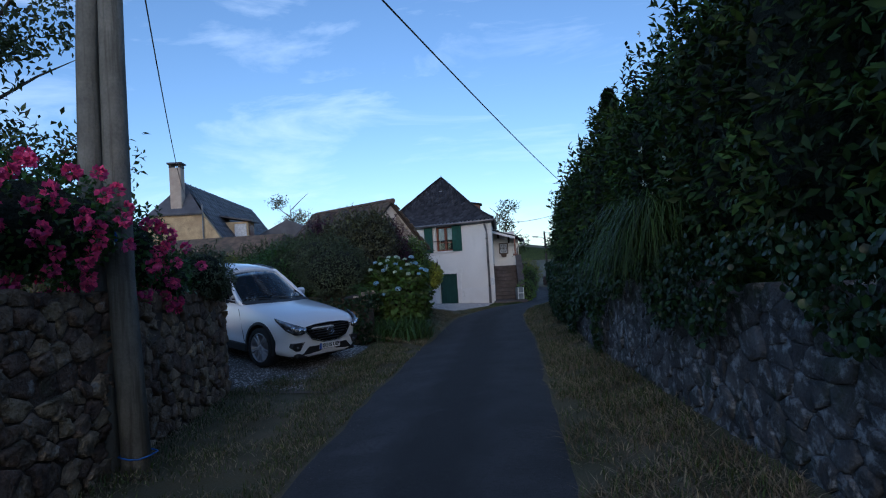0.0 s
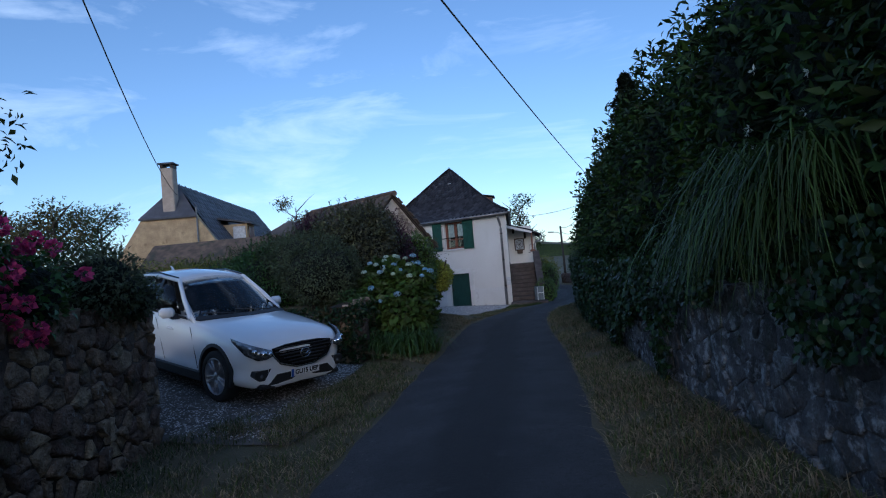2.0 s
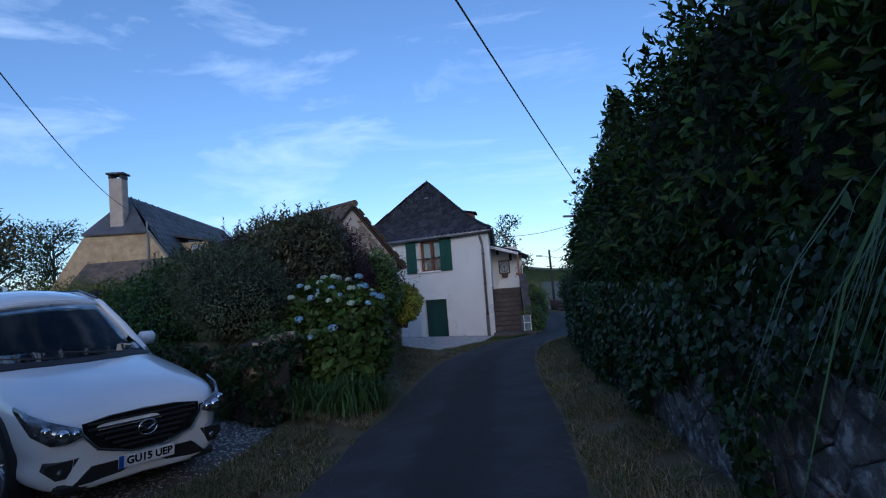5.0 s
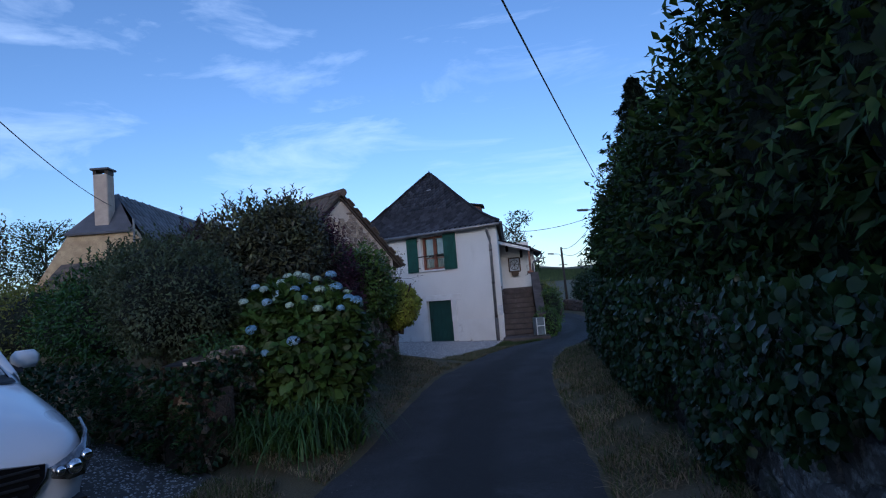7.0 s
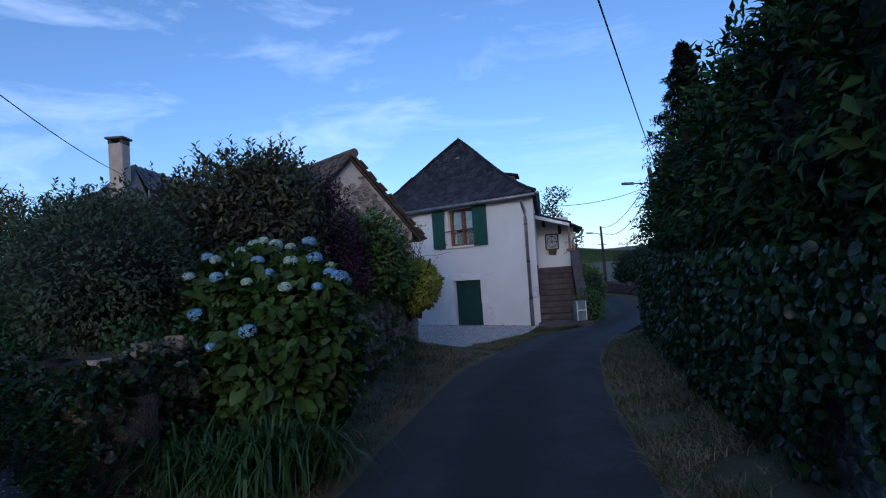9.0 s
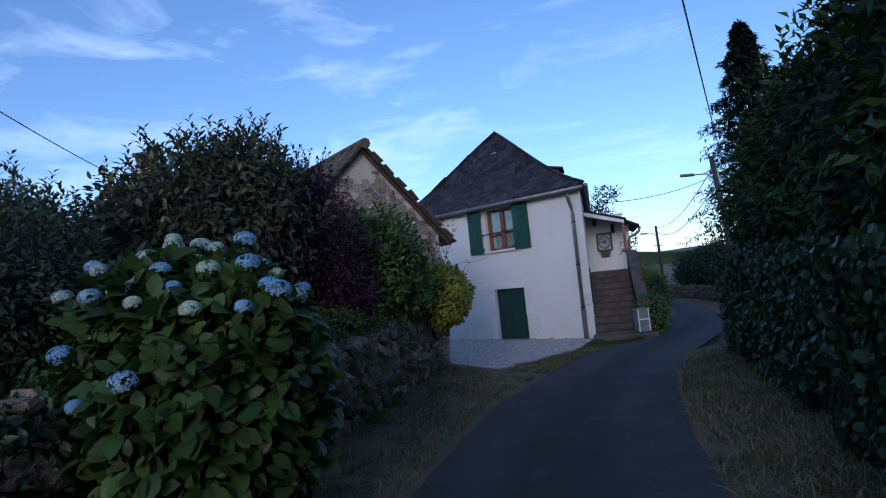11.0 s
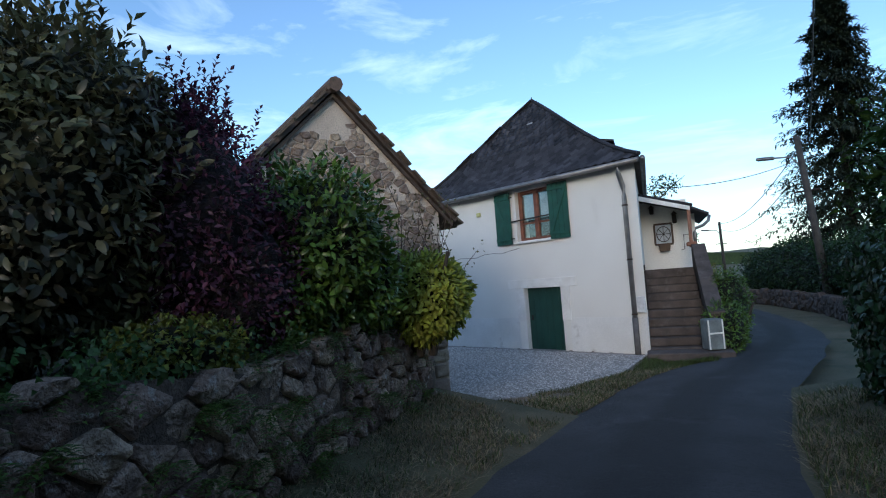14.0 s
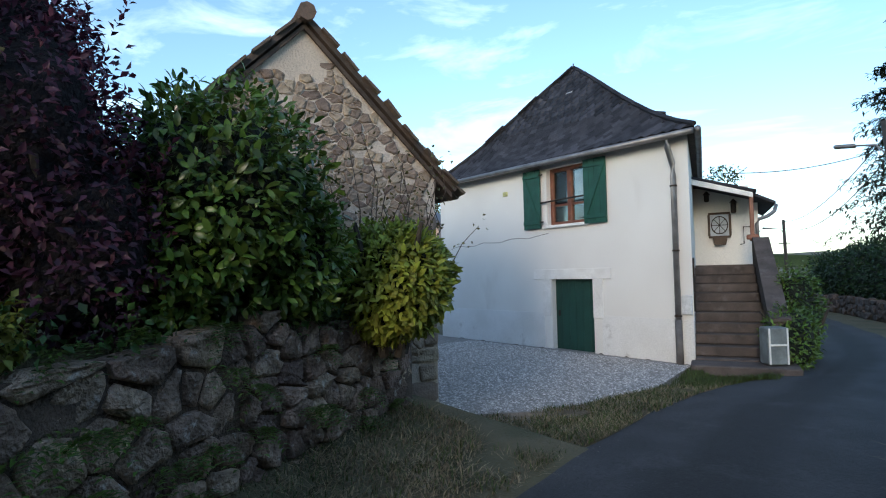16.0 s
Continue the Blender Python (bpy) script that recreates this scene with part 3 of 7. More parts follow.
def pebbles(name, poly, n, z, size, label, material=M_PEBBLE):
    P = scatter(poly, n)
    s = size * rng.uniform(0.5, 1.5, n)
    a = rng.uniform(0, 6.28, n)
    base = np.array([[-1, -0.7, 0], [1, -0.6, 0], [0.8, 0.7, 0], [-0.7, 0.8, 0], [0.05, 0.0, 0.75]])
    V = np.zeros((n, 5, 3))
    for k in range(5):
        x, y, h = base[k]
        V[:, k, 0] = P[:, 0] + s * (x * np.cos(a) - y * np.sin(a))
        V[:, k, 1] = P[:, 1] + s * (x * np.sin(a) + y * np.cos(a))
        V[:, k, 2] = (z(P[:, 0], P[:, 1]) if callable(z) else z) + s * h
    b = (np.arange(n) * 5).reshape(-1, 1)
    F = np.concatenate([b + np.array(t) for t in ([0, 1, 4], [1, 2, 4], [2, 3, 4], [3, 0, 4])], 1).reshape(-1, 3)
    tagged(part_np(name, V.reshape(-1, 3), F, material), label, "gravel", kind="stuff")


pebbles("yard_gravel_stones", [(-14.4, 20.3), (-13.75, 21.3), (-13.75, 23.4), (-14.4, 25.3), (-20, 25.3), (-20, 20.3)], 26000, 0.108, 0.014, "loose pale grey gravel stones")
pebbles("drive_gravel_stones", [(-7.6, 8.1), (-8.6, 10.5), (-9.6, 12.0), (-13, 12.0), (-13, 7.7), (-9.2, 7.6)], 9000, bay_z, 0.012, "loose brownish gravel stones")
pebbles("road_edge_grit", [(-2.8, 2), (-5.0, 5.3), (-7.85, 10.35), (-10.5, 15.48), (-12.4, 20.2), (-13.0, 24.5), (-12.7, 24.5), (-11.0, 20.2), (-8.9, 15.6), (-6.0, 10.4), (-3.4, 5.3)], 2500, lambda x, y: lane_z(x, y) + 0.012, 0.006, "scattered grit on the lane edge", M_GRIT)


def lawn(name, line_a, line_b, n, h, w, material, label, z0=0.0, z1=0.0, clump=0.0, lean=0.8):
    A, B = np.array(line_a), np.array(line_b)
    s = np.linspace(0, 1, len(A))
    sb = np.linspace(0, 1, len(B))
    t, f = rng.random(n), rng.random(n)
    a = np.stack([np.interp(t, s, A[:, 0]), np.interp(t, s, A[:, 1])], 1)
    b = np.stack([np.interp(t, sb, B[:, 0]), np.interp(t, sb, B[:, 1])], 1)
    xy = a * (1 - f[:, None]) + b * f[:, None]
    if clump:
        c = np.sin(xy[:, 0] * 3.1) * np.sin(xy[:, 1] * 2.3) + np.sin(xy[:, 0] * 7 + 1) * np.sin(xy[:, 1] * 6.1)
        keep = c > rng.uniform(-1.2, clump, n)
        xy, f = xy[keep], f[keep]
    P = np.concatenate([xy, (z0 * (1 - f) + z1 * f + lane_z(xy[:, 0], xy[:, 1]))[:, None]], 1)
    V, F = blades(P, h, w, lean, 0.9)
    return tagged(part_np(name, V, F, material), label, "grass", kind="stuff")


VR_A = [(x + 0.0, y) for x, y in ROAD_R[2:11]]
VR_B = [(x - 0.05, y) for x, y in WALL_R[2:]]
lawn("verge_grass_green", VR_A, VR_B, 22000, 0.10, 0.004, M_GRASS, "short green grass on the wall verge", -0.01, 0.165, 0.6)
lawn("verge_grass_dry", VR_A, VR_B, 46000, 0.075, 0.004, M_STRAW, "dry straw-coloured grass on the wall verge", -0.01, 0.165, 1.0, 3.0)
VL_A = [(-10.5, 12.2), (-11.0, 14.0), (-12.0, 16.1), (-13.1, 17.9), (-14.0, 19.6)]
VL_B = [(-8.85, 12.4), (-9.75, 14.1), (-10.8, 16.1), (-11.75, 18.0), (-12.35, 19.9)]
VY_A = [(-14.15, 19.6), (-13.95, 20.8), (-13.75, 21.6), (-13.75, 23.4), (-14.0, 24.6)]
VY_B = [(-12.3, 19.6), (-12.6, 20.8), (-12.85, 21.8), (-13.15, 23.4), (-13.25, 24.6)]
lawn("yard_edge_green", VY_A, VY_B, 9000, 0.07, 0.004, M_GRASS, "short green grass between the gravel yard and the lane", -0.02, 0.0, 0.3)
lawn("yard_edge_dry", VY_A, VY_B, 14000, 0.055, 0.004, M_STRAW, "dry grass between the gravel yard and the lane", -0.02, 0.0, 0.8, 2.5)
lawn("bank_grass_green", VL_A, VL_B, 7000, 0.085, 0.004, M_GRASS, "short green grass along the lane", 0.24, 0.0, 0.4)
lawn("bank_grass_dry", VL_A, VL_B, 30000, 0.065, 0.004, M_STRAW, "dry grass along the lane", 0.24, 0.0, 0.9, 2.5)
W_A = [(-3.8, 0.4), (-5.4, 2.8), (-6.8, 4.8), (-7.9, 6.3), (-8.9, 7.5), (-8.4, 9.5), (-9.2, 12.0)]
W_B = [(-1.9, 0.4), (-3.4, 2.8), (-4.75, 4.9), (-5.65, 6.5), (-6.4, 7.8), (-7.35, 9.6), (-8.6, 12.0)]
lawn("bay_grass_green", W_A, W_B, 16000, 0.07, 0.004, M_GRASS, "thin green grass beside the parking bay", 0.04, 0.0, 0.5)
lawn("bay_grass_dry", W_A, W_B, 20000, 0.05, 0.004, M_STRAW, "dry yellow grass beside the parking bay", 0.04, 0.0, 0.9, 2.5)
B_A, B_B = [(-8.8, 7.9), (-8.75, 9.3), (-9.15, 10.6), (-9.9, 11.9)], [(-7.3, 7.9), (-7.75, 9.3), (-8.45, 10.8), (-9.3, 12.2)]
lawn("bay_edge_green", B_A, B_B, 7000, 0.09, 0.004, M_GRASS, "ragged green grass creeping over the gravel edge", 0.06, 0.02, 0.7)
lawn("bay_edge_dry", B_A, B_B, 9000, 0.07, 0.004, M_STRAW, "dry grass creeping over the gravel edge", 0.06, 0.02, 0.7, 2.0)
lawn("stair_grass", [(-14.3, 25.2), (-13.6, 24.5), (-12.9, 25.0)], [(-13.7, 23.6), (-13.2, 24.0), (-13.15, 26.0)], 3500, 0.08, 0.004, M_GRASS, "short grass before the stairs", 0.02, 0.0)


# ---- stone walls ----
def cells(width, height, w, h, rnd):
    """Uneven stone outlines that fill a wall face: the cells round scattered centres, as lists of (s, z)."""
    pts = []
    rows = max(1, round(height / h))
    for r in range(-1, rows + 1):
        x = -w * rnd.random()
        while x < width + w:
            step = w * rnd.choice([0.35, 0.5, 0.8, 1.05, 1.5, 1.9])
            pts.append((x + step / 2, (r + 0.5 + rnd.uniform(-0.5, 0.5)) * height / rows))
            x += step
    C = np.array(pts)
    out = []
    for c in C:
        d = (C - c) * np.array([1.0, 1.25])
        dist = np.hypot(d[:, 0], d[:, 1])
        poly = [(c[0] + w * 1.6 * a, c[1] + h * 1.7 * b) for a, b in ((-1, -1), (1, -1), (1, 1), (-1, 1))]
        for k in np.argsort(dist)[1:13]:
            nx, nz = (C[k] - c) * np.array([1.0, 1.5625])
            mx, mz = (C[k] + c) / 2
            cut = []
            for a, b in zip(poly, poly[1:] + poly[:1]):
                da, db = (a[0] - mx) * nx + (a[1] - mz) * nz, (b[0] - mx) * nx + (b[1] - mz) * nz
                if da <= 0:
                    cut.append(a)
                if (da < 0) != (db < 0) and da != db:
                    f = da / (da - db)
                    cut.append((a[0] + (b[0] - a[0]) * f, a[1] + (b[1] - a[1]) * f))
            poly = cut
            if len(poly) < 3:
                break
        if len(poly) >= 3 and 0 <= c[0] <= width and 0 <= c[1] <= height:
            out.append((c, np.array(poly)))
    return out


def stone_shape(poly, joint, proud, rnd, deep=0.16):
    """A stone of that outline, lying in the xz plane with its face towards -y: worn corners and an uneven front."""
    c = poly.mean(0)
    size = np.linalg.norm(poly - c, axis=1).mean()
    ring = []
    for a, b in zip(poly, np.roll(poly, -1, 0)):
        ring += [a * 0.88 + b * 0.12, a * 0.12 + b * 0.88]
    ring = np.array(ring) - c
    ln = np.linalg.norm(ring, axis=1)[:, None]
    ring = ring * np.maximum(0.3, 1 - joint * np.array([rnd.uniform(0.1, 2.6) for _ in ring])[:, None] / np.maximum(ln, 1e-3))
    n = len(ring)
    V, F = [], []
    tilt = (rnd.uniform(-0.12, 0.12), rnd.uniform(-0.12, 0.12))
    for scale, y in ((1.0, deep), (1.0, 0.0), (0.93, -proud * 0.9), (0.55, -proud)):
        for p in ring * scale:
            V.append((p[0], y + (p[0] * tilt[0] + p[1] * tilt[1]) * (y < 0.1) + rnd.uniform(-0.7, 0.5) * proud * (y < 0), p[1]))
    V.append((0, -proud * rnd.uniform(0.85, 1.1), 0))
    for k in range(3):
        for i in range(n):
            F.append((k * n + i, k * n + (i + 1) % n, (k + 1) * n + (i + 1) % n, (k + 1) * n + i))
    tri = [(3 * n + i, 3 * n + (i + 1) % n, 4 * n) for i in range(n)]
    return c, V, F + tri


def stone_data(name, V, F, material, smooth=True):
    me = bpy.data.meshes.new(name)
    me.from_pydata(V, [], F)
    me.materials.append(material)
    me.polygons.foreach_set("use_smooth", [smooth] * len(me.polygons))
    return me


def stone_wall(name, line, height, material, label, near, course=0.2, wide=0.34, thick=0.5, close=(-99, 99), flush=0.02, joint=0.014, proud=0.035, fill=0.06, seed=1, mortar=M_MORTAR):
    """A rubble wall along a plan line: a mortar core and stones set course by course; height(s) by length along it."""
    rnd = random.Random(seed)
    L = np.array(line, dtype=float)
    s = np.concatenate([[0], np.cumsum(np.linalg.norm(np.diff(L, axis=0), axis=1))])

    def at(d):
        i = min(len(s) - 2, max(0, int(np.searchsorted(s, d) - 1)))
        f = (d - s[i]) / (s[i + 1] - s[i])
        p = L[i] * (1 - f) + L[i + 1] * f
        t = (L[i + 1] - L[i]) / (s[i + 1] - s[i])
        return p, t
    V, F = [], []
    steps = int(s[-1] / 0.25) + 1
    for k in range(steps + 1):
        p, t = at(s[-1] * k / steps)
        nrm = np.array([t[1], -t[0]]) * near
        h = height(s[-1] * k / steps) - 0.06
        V += [(*(p - nrm * fill), -0.1), (*(p - nrm * fill), h), (*(p - nrm * thick), h), (*(p - nrm * thick), -0.1)]
    for k in range(steps):
        a, b = 4 * k, 4 * k + 4
        for i in range(4):
            F.append((a + i, a + (i + 1) % 4, b + (i + 1) % 4, b + i))
    F += [(0, 1, 2, 3), (4 * steps, 4 * steps + 1, 4 * steps + 2, 4 * steps + 3)]
    wall = tagged(part_np(name, np.array(V), np.array(F), mortar), label, "wall", kind="structure")
    near_ones, Vs, Fs, o = 0, [], [], 0
    for c, poly in cells(s[-1], 2.3, wide, course, rnd):
        top = height(min(s[-1], max(0, c[0])))
        if c[1] > top - 0.02:
            continue
        poly = np.stack([np.clip(poly[:, 0], 0, s[-1]), np.minimum(poly[:, 1], top + rnd.uniform(-0.04, 0.05))], 1)
        c, V, F = stone_shape(poly, joint, proud * rnd.uniform(0.6, 1.3), rnd)
        p, t = at(c[0])
        nrm = np.array([t[1], -t[0]]) * near
        q = p - nrm * (0.055 - rnd.uniform(-0.3, 1) * flush)
        m = Matrix(((t[0], -nrm[0], 0, q[0]), (t[1], -nrm[1], 0, q[1]), (0, 0, 1, c[1]), (0, 0, 0, 1)))
        if close[0] <= q[1] <= close[1] and near_ones < 300:
            near_ones += 1
            ob = new("stone", stone_data("stone", V, F, material))
            ob.matrix_world = m
            ob.parent = wall
        else:
            A = np.array(m)
            Vs += [tuple(r) for r in np.array(V) @ A[:3, :3].T + A[:3, 3]]
            Fs += [tuple(i + o for i in f) for f in F]
            o = len(Vs)
    if Vs:
        rest = new("far_stones", stone_data("far_stones", Vs, Fs, material))
        rest.parent = wall
        tagged(rest, "more stones of the same wall", kind="stuff")
    return wall


# ---- white house ----
FY, HX0, HX1 = 25.47, -21.4, -14.4
SIDE = Vector((-0.49, 0.872, 0))
DEPTH = 8.0


def wall_holes(bm, x0, x1, z0, z1, y, holes, thick):
    """A wall facing -y with rectangular openings through it."""
    xs = sorted({x0, x1, *[h[0] for h in holes], *[h[1] for h in holes]})
    zs = sorted({z0, z1, *[h[2] for h in holes], *[h[3] for h in holes]})
    for i in range(len(xs) - 1):
        for j in range(len(zs) - 1):
            cx, cz = (xs[i] + xs[i + 1]) / 2, (zs[j] + zs[j + 1]) / 2
            if any(h[0] < cx < h[1] and h[2] < cz < h[3] for h in holes):
                continue
            box(bm, (cx, y + thick / 2, cz), (xs[i + 1] - xs[i], thick, zs[j + 1] - zs[j]))
    bmesh.ops.remove_doubles(bm, verts=bm.verts, dist=0.0005)
    inner = {}
    for f in bm.faces:
        inner.setdefault(tuple(round(c, 3) for c in f.calc_center_median()), []).append(f)
    bmesh.ops.delete(bm, geom=[f for fs in inner.values() if len(fs) > 1 for f in fs], context="FACES")
    return bm


house = empty("white_house", pose(HX1, FY, 0), "white rendered two-storey house with green shutters and slate roof", "house")
HINV = Matrix.Translation((-HX1, -FY, 0))


def hpart(name, bm, material, label="", parent=None, smooth=False):
    bmesh.ops.transform(bm, matrix=HINV, verts=bm.verts)
    return part(name, bm, material, parent or house, label, smooth)


DOOR = (-17.55, -16.47, 0.02, 1.55)
WIN = (-17.63, -16.58, 2.68, 3.88)
EAVE = 4.06
front = wall_holes(bmesh.new(), HX0, HX1 - 0.45, -0.05, EAVE, FY, [DOOR, WIN], 0.45)
hpart("wall_front", front, M_RENDER, "white rendered front wall")
b2 = Vector((HX1, FY, 0)) + SIDE * DEPTH
b3 = Vector((HX0, FY, 0)) + SIDE * DEPTH
bm = prism(bmesh.new(), [(HX1, FY), (b2.x, b2.y), (b2.x - 0.45, b2.y), (HX1 - 0.45, FY)], -0.05, EAVE)
hpart("wall_side", bm, M_RENDER)
bm = prism(bmesh.new(), [(HX0 + SIDE.x * 0.496, FY + 0.4535), (b3.x, b3.y), (b3.x + 0.45, b3.y), (HX0 + SIDE.x * 0.496 + 0.45, FY + 0.4535)], -0.05, EAVE)
hpart("wall_far_side", bm, M_RENDER)
bm = prism(bmesh.new(), [(b2.x, b2.y + 0.002), (b3.x, b3.y + 0.002), (b3.x, b3.y + 0.45), (b2.x, b2.y + 0.45)], -0.05, EAVE)
hpart("wall_back", bm, M_RENDER)
# plinth band, patched render and damp foot
bm = bmesh.new()
for x0, x1 in ((HX0, DOOR[0] - 0.22), (DOOR[1] + 0.2, HX1)):
    box(bm, ((x0 + x1) / 2, FY - 0.006, 0.45), (x1 - x0, 0.012, 0.80))
hpart("plinth", bm, M_PLINTH, "patched pale render band along the foot")
bm = bmesh.new()
for x0, x1 in ((HX0, DOOR[0]), (DOOR[1], HX1)):
    n = 40
    top = [(x0 + (x1 - x0) * i / n, 0.10 + 0.05 * noise.noise(Vector((x0 + i * 0.35, 0, 0))) + 0.03 * noise.noise(Vector((i * 1.3, 4, 0)))) for i in range(n + 1)]
    prism(bm, [(x0, 0.0)] + top + [(x1, 0.0)], FY - 0.03, FY - 0.004, "y")
hpart("damp_foot", bm, M_DAMP, "dark damp stone footing")
# door surround and door
bm = bmesh.new()
box(bm, (-17.04, FY - 0.012, 1.655), (2.02, 0.024, 0.21), bevel=0.006)
hpart("lintel", bm, M_SURROUND, "pale stone door lintel")
for x in (DOOR[0] - 0.13, DOOR[1] + 0.12):
    hpart("jamb", boxed((x, FY - 0.012, 1.17), (0.24, 0.024, 0.76), bevel=0.006), M_SURROUND)
door = hpart("cellar_door", boxed(((DOOR[0] + DOOR[1]) / 2, FY + 0.16, 0.785), (1.08, 0.045, 1.53)), M_GREEN_D, "dark green painted plank cellar door")
for k in range(6):
    hpart("plank", boxed((DOOR[0] + 0.09 + 0.18 * k, FY + 0.128, 0.785), (0.172, 0.02, 1.52), bevel=0.004), M_GREEN_D, parent=door)
hpart("latch", boxed((DOOR[0] + 0.1, FY + 0.108, 0.85), (0.05, 0.02, 0.12), bevel=0.004), M_IRON, parent=door)
# window
win = hpart("window", boxed(((WIN[0] + WIN[1]) / 2, FY + 0.16, WIN[2] + 0.035), (1.05, 0.08, 0.07), bevel=0.008), M_WOOD_RED, "red-brown wooden casement window")
cx, cz = (WIN[0] + WIN[1]) / 2, (WIN[2] + WIN[3]) / 2
for c, s in (((cx, FY + 0.16, WIN[3] - 0.04), (1.05, 0.08, 0.08)), ((WIN[0] + 0.04, FY + 0.16, cz), (0.08, 0.08, 1.06)), ((WIN[1] - 0.04, FY + 0.16, cz), (0.08, 0.08, 1.06)), ((cx, FY + 0.155, cz), (0.11, 0.08, 1.05))):
    hpart("window_frame", boxed(c, s, bevel=0.008), M_WOOD_RED, parent=win)
for sx in (-1, 1):
    hpart("window_frame", boxed((cx + sx * 0.25, FY + 0.16, WIN[2] + 0.42), (0.40, 0.04, 0.045), bevel=0.005), M_WOOD_RED, parent=win)
    g = hpart("pane", boxed((cx + sx * 0.25, FY + 0.165, cz), (0.40, 0.006, 1.06)), M_GLASS, parent=win)
    g.visible_shadow = False
    hpart("curtain", boxed((cx + sx * 0.25, FY + 0.24, cz + 0.22), (0.38, 0.01, 0.58)), M_CURTAIN, "pale hanging curtain behind the glass", parent=win)
hpart("window_sill", boxed((cx, FY - 0.02, WIN[2] - 0.035), (1.16, 0.12, 0.06), bevel=0.01), M_SURROUND)
hpart("window_surround", boxed((cx, FY - 0.006, WIN[3] + 0.05), (1.2, 0.012, 0.1)), M_SURROUND, "pale band over the window")
# Solid box; the darkness of the unlit room is in its near-black colour.
hpart("dark_room_block", boxed((cx, FY + 1.2, cz), (2.2, 1.5, 2.2)), M_DARKROOM, "near-black block painted as the unlit room behind the window")
bm = bmesh.new()
tube(bm, [(WIN[0] - 0.12, FY - 0.06, 3.17), (WIN[1] + 0.12, FY - 0.06, 3.20)], 0.018, 6)
hpart("window_bar", bm, M_IRON, "thin dark iron bar across the window")


def shutter(x, ang, hinge):
    """A ledged and braced shutter hung open at x."""
    bm = bmesh.new()
    for k in range(4):
        box(bm, (-0.195 + 0.13 * k, 0, 0), (0.125, 0.03, 1.26), bevel=0.004)
    m = Matrix.Translation((x, FY - 0.06, 3.26)) @ Euler((0, 0, radians(ang))).to_matrix().to_4x4()
    bmesh.ops.transform(bm, matrix=m, verts=bm.verts)
    sh = hpart("shutter", bm, M_GREEN, "green painted wooden shutter folded open")
    for z in (-0.5, 0.5):
        b = boxed((0, -0.027, z), (0.5, 0.024, 0.07), bevel=0.004)
        bmesh.ops.transform(b, matrix=m, verts=b.verts)
        hpart("ledge", b, M_GREEN, parent=sh)
        b = boxed((hinge * 0.29, -0.01, z), (0.12, 0.02, 0.03), bevel=0.003)
        bmesh.ops.transform(b, matrix=m, verts=b.verts)
        hpart("hinge", b, M_IRON, "black iron hinge", parent=sh)
    b = boxed((0, -0.027, 0), (0.07, 0.022, 1.05), (0, -24 * hinge, 0), bevel=0.004)
    bmesh.ops.transform(b, matrix=m, verts=b.verts)
    hpart("brace", b, M_GREEN, parent=sh)


shutter(-18.0, -3, 1)
shutter(-16.31, 3, -1)
hpart("wall_vent", boxed((-18.88, FY - 0.02, 3.5), (0.13, 0.05, 0.10), bevel=0.01), mat("yellowed_plastic", (0.62, 0.6, 0.25), None, 0.5, 9, 50, 0), "small yellowish vent cover")
hpart("meter_box", boxed((-14.5, FY - 0.03, 1.1), (0.18, 0.06, 0.32), bevel=0.01), mat("white_plastic", (0.8, 0.8, 0.8), None, 0.4, 9, 50, 0), "white meter box by the corner")
# a fine crack across the render
bm = bmesh.new()
pts = [(-20.9 + 0.3 * k, FY - 0.002, 2.36 + 0.03 * math.sin(k * 1.9) + 0.012 * k) for k in range(12)]
tube(bm, pts, 0.006, 4)
hpart("render_crack", bm, M_DAMP, "fine crack across the render")
# downpipe
bm = bmesh.new()
tube(bm, [(-14.62, FY - 0.27, 3.96), (-14.62, FY - 0.25, 3.76), (-14.63, FY - 0.1, 3.5), (-14.63, FY - 0.09, 3.3), (-14.63, FY - 0.09, 0.75)], 0.05, 10)
pipe = hpart("downpipe", bm, M_ZINC, "grey zinc rainwater downpipe", smooth=True)
bm = tube(bmesh.new(), [(-14.63, FY - 0.09, 0.85), (-14.63, FY - 0.09, 0.03)], 0.06, 10)
hpart("pipe_foot", bm, mat("cast_iron", (0.13, 0.12, 0.12), None, 0.7, 8, 50, 0.3), "dark cast iron pipe foot", parent=pipe, smooth=True)
for z in (3.1, 2.0, 0.9):
    hpart("bracket", tube(bmesh.new(), [(-14.63, FY - 0.09, z), (-14.63, FY - 0.09, z + 0.03)], 0.062, 10), M_IRON, parent=pipe)

# roof: hipped, flared at the eaves
APEX = Vector((-18.3, 27.25, 6.6))
BACK = APEX + SIDE * 6.0
OV = 0.24


def roof_grid(p00, p10, p01, p11, nu, nv, flare=0.28):
    """Points of a roof face between an eave (p00, p10) and a ridge (p01, p11), its foot flared out."""
    pts = []
    for j in range(nv + 1):
        f = j / nv
        row = []
        for i in range(nu + 1):
            g = i / nu
            p = (p00.lerp(p10, g)).lerp(p01.lerp(p11, g), f)
            p.z -= flare * 4 * f * (1 - f) * (1 - f)
            row.append(p)
        pts.append(row)
    return pts


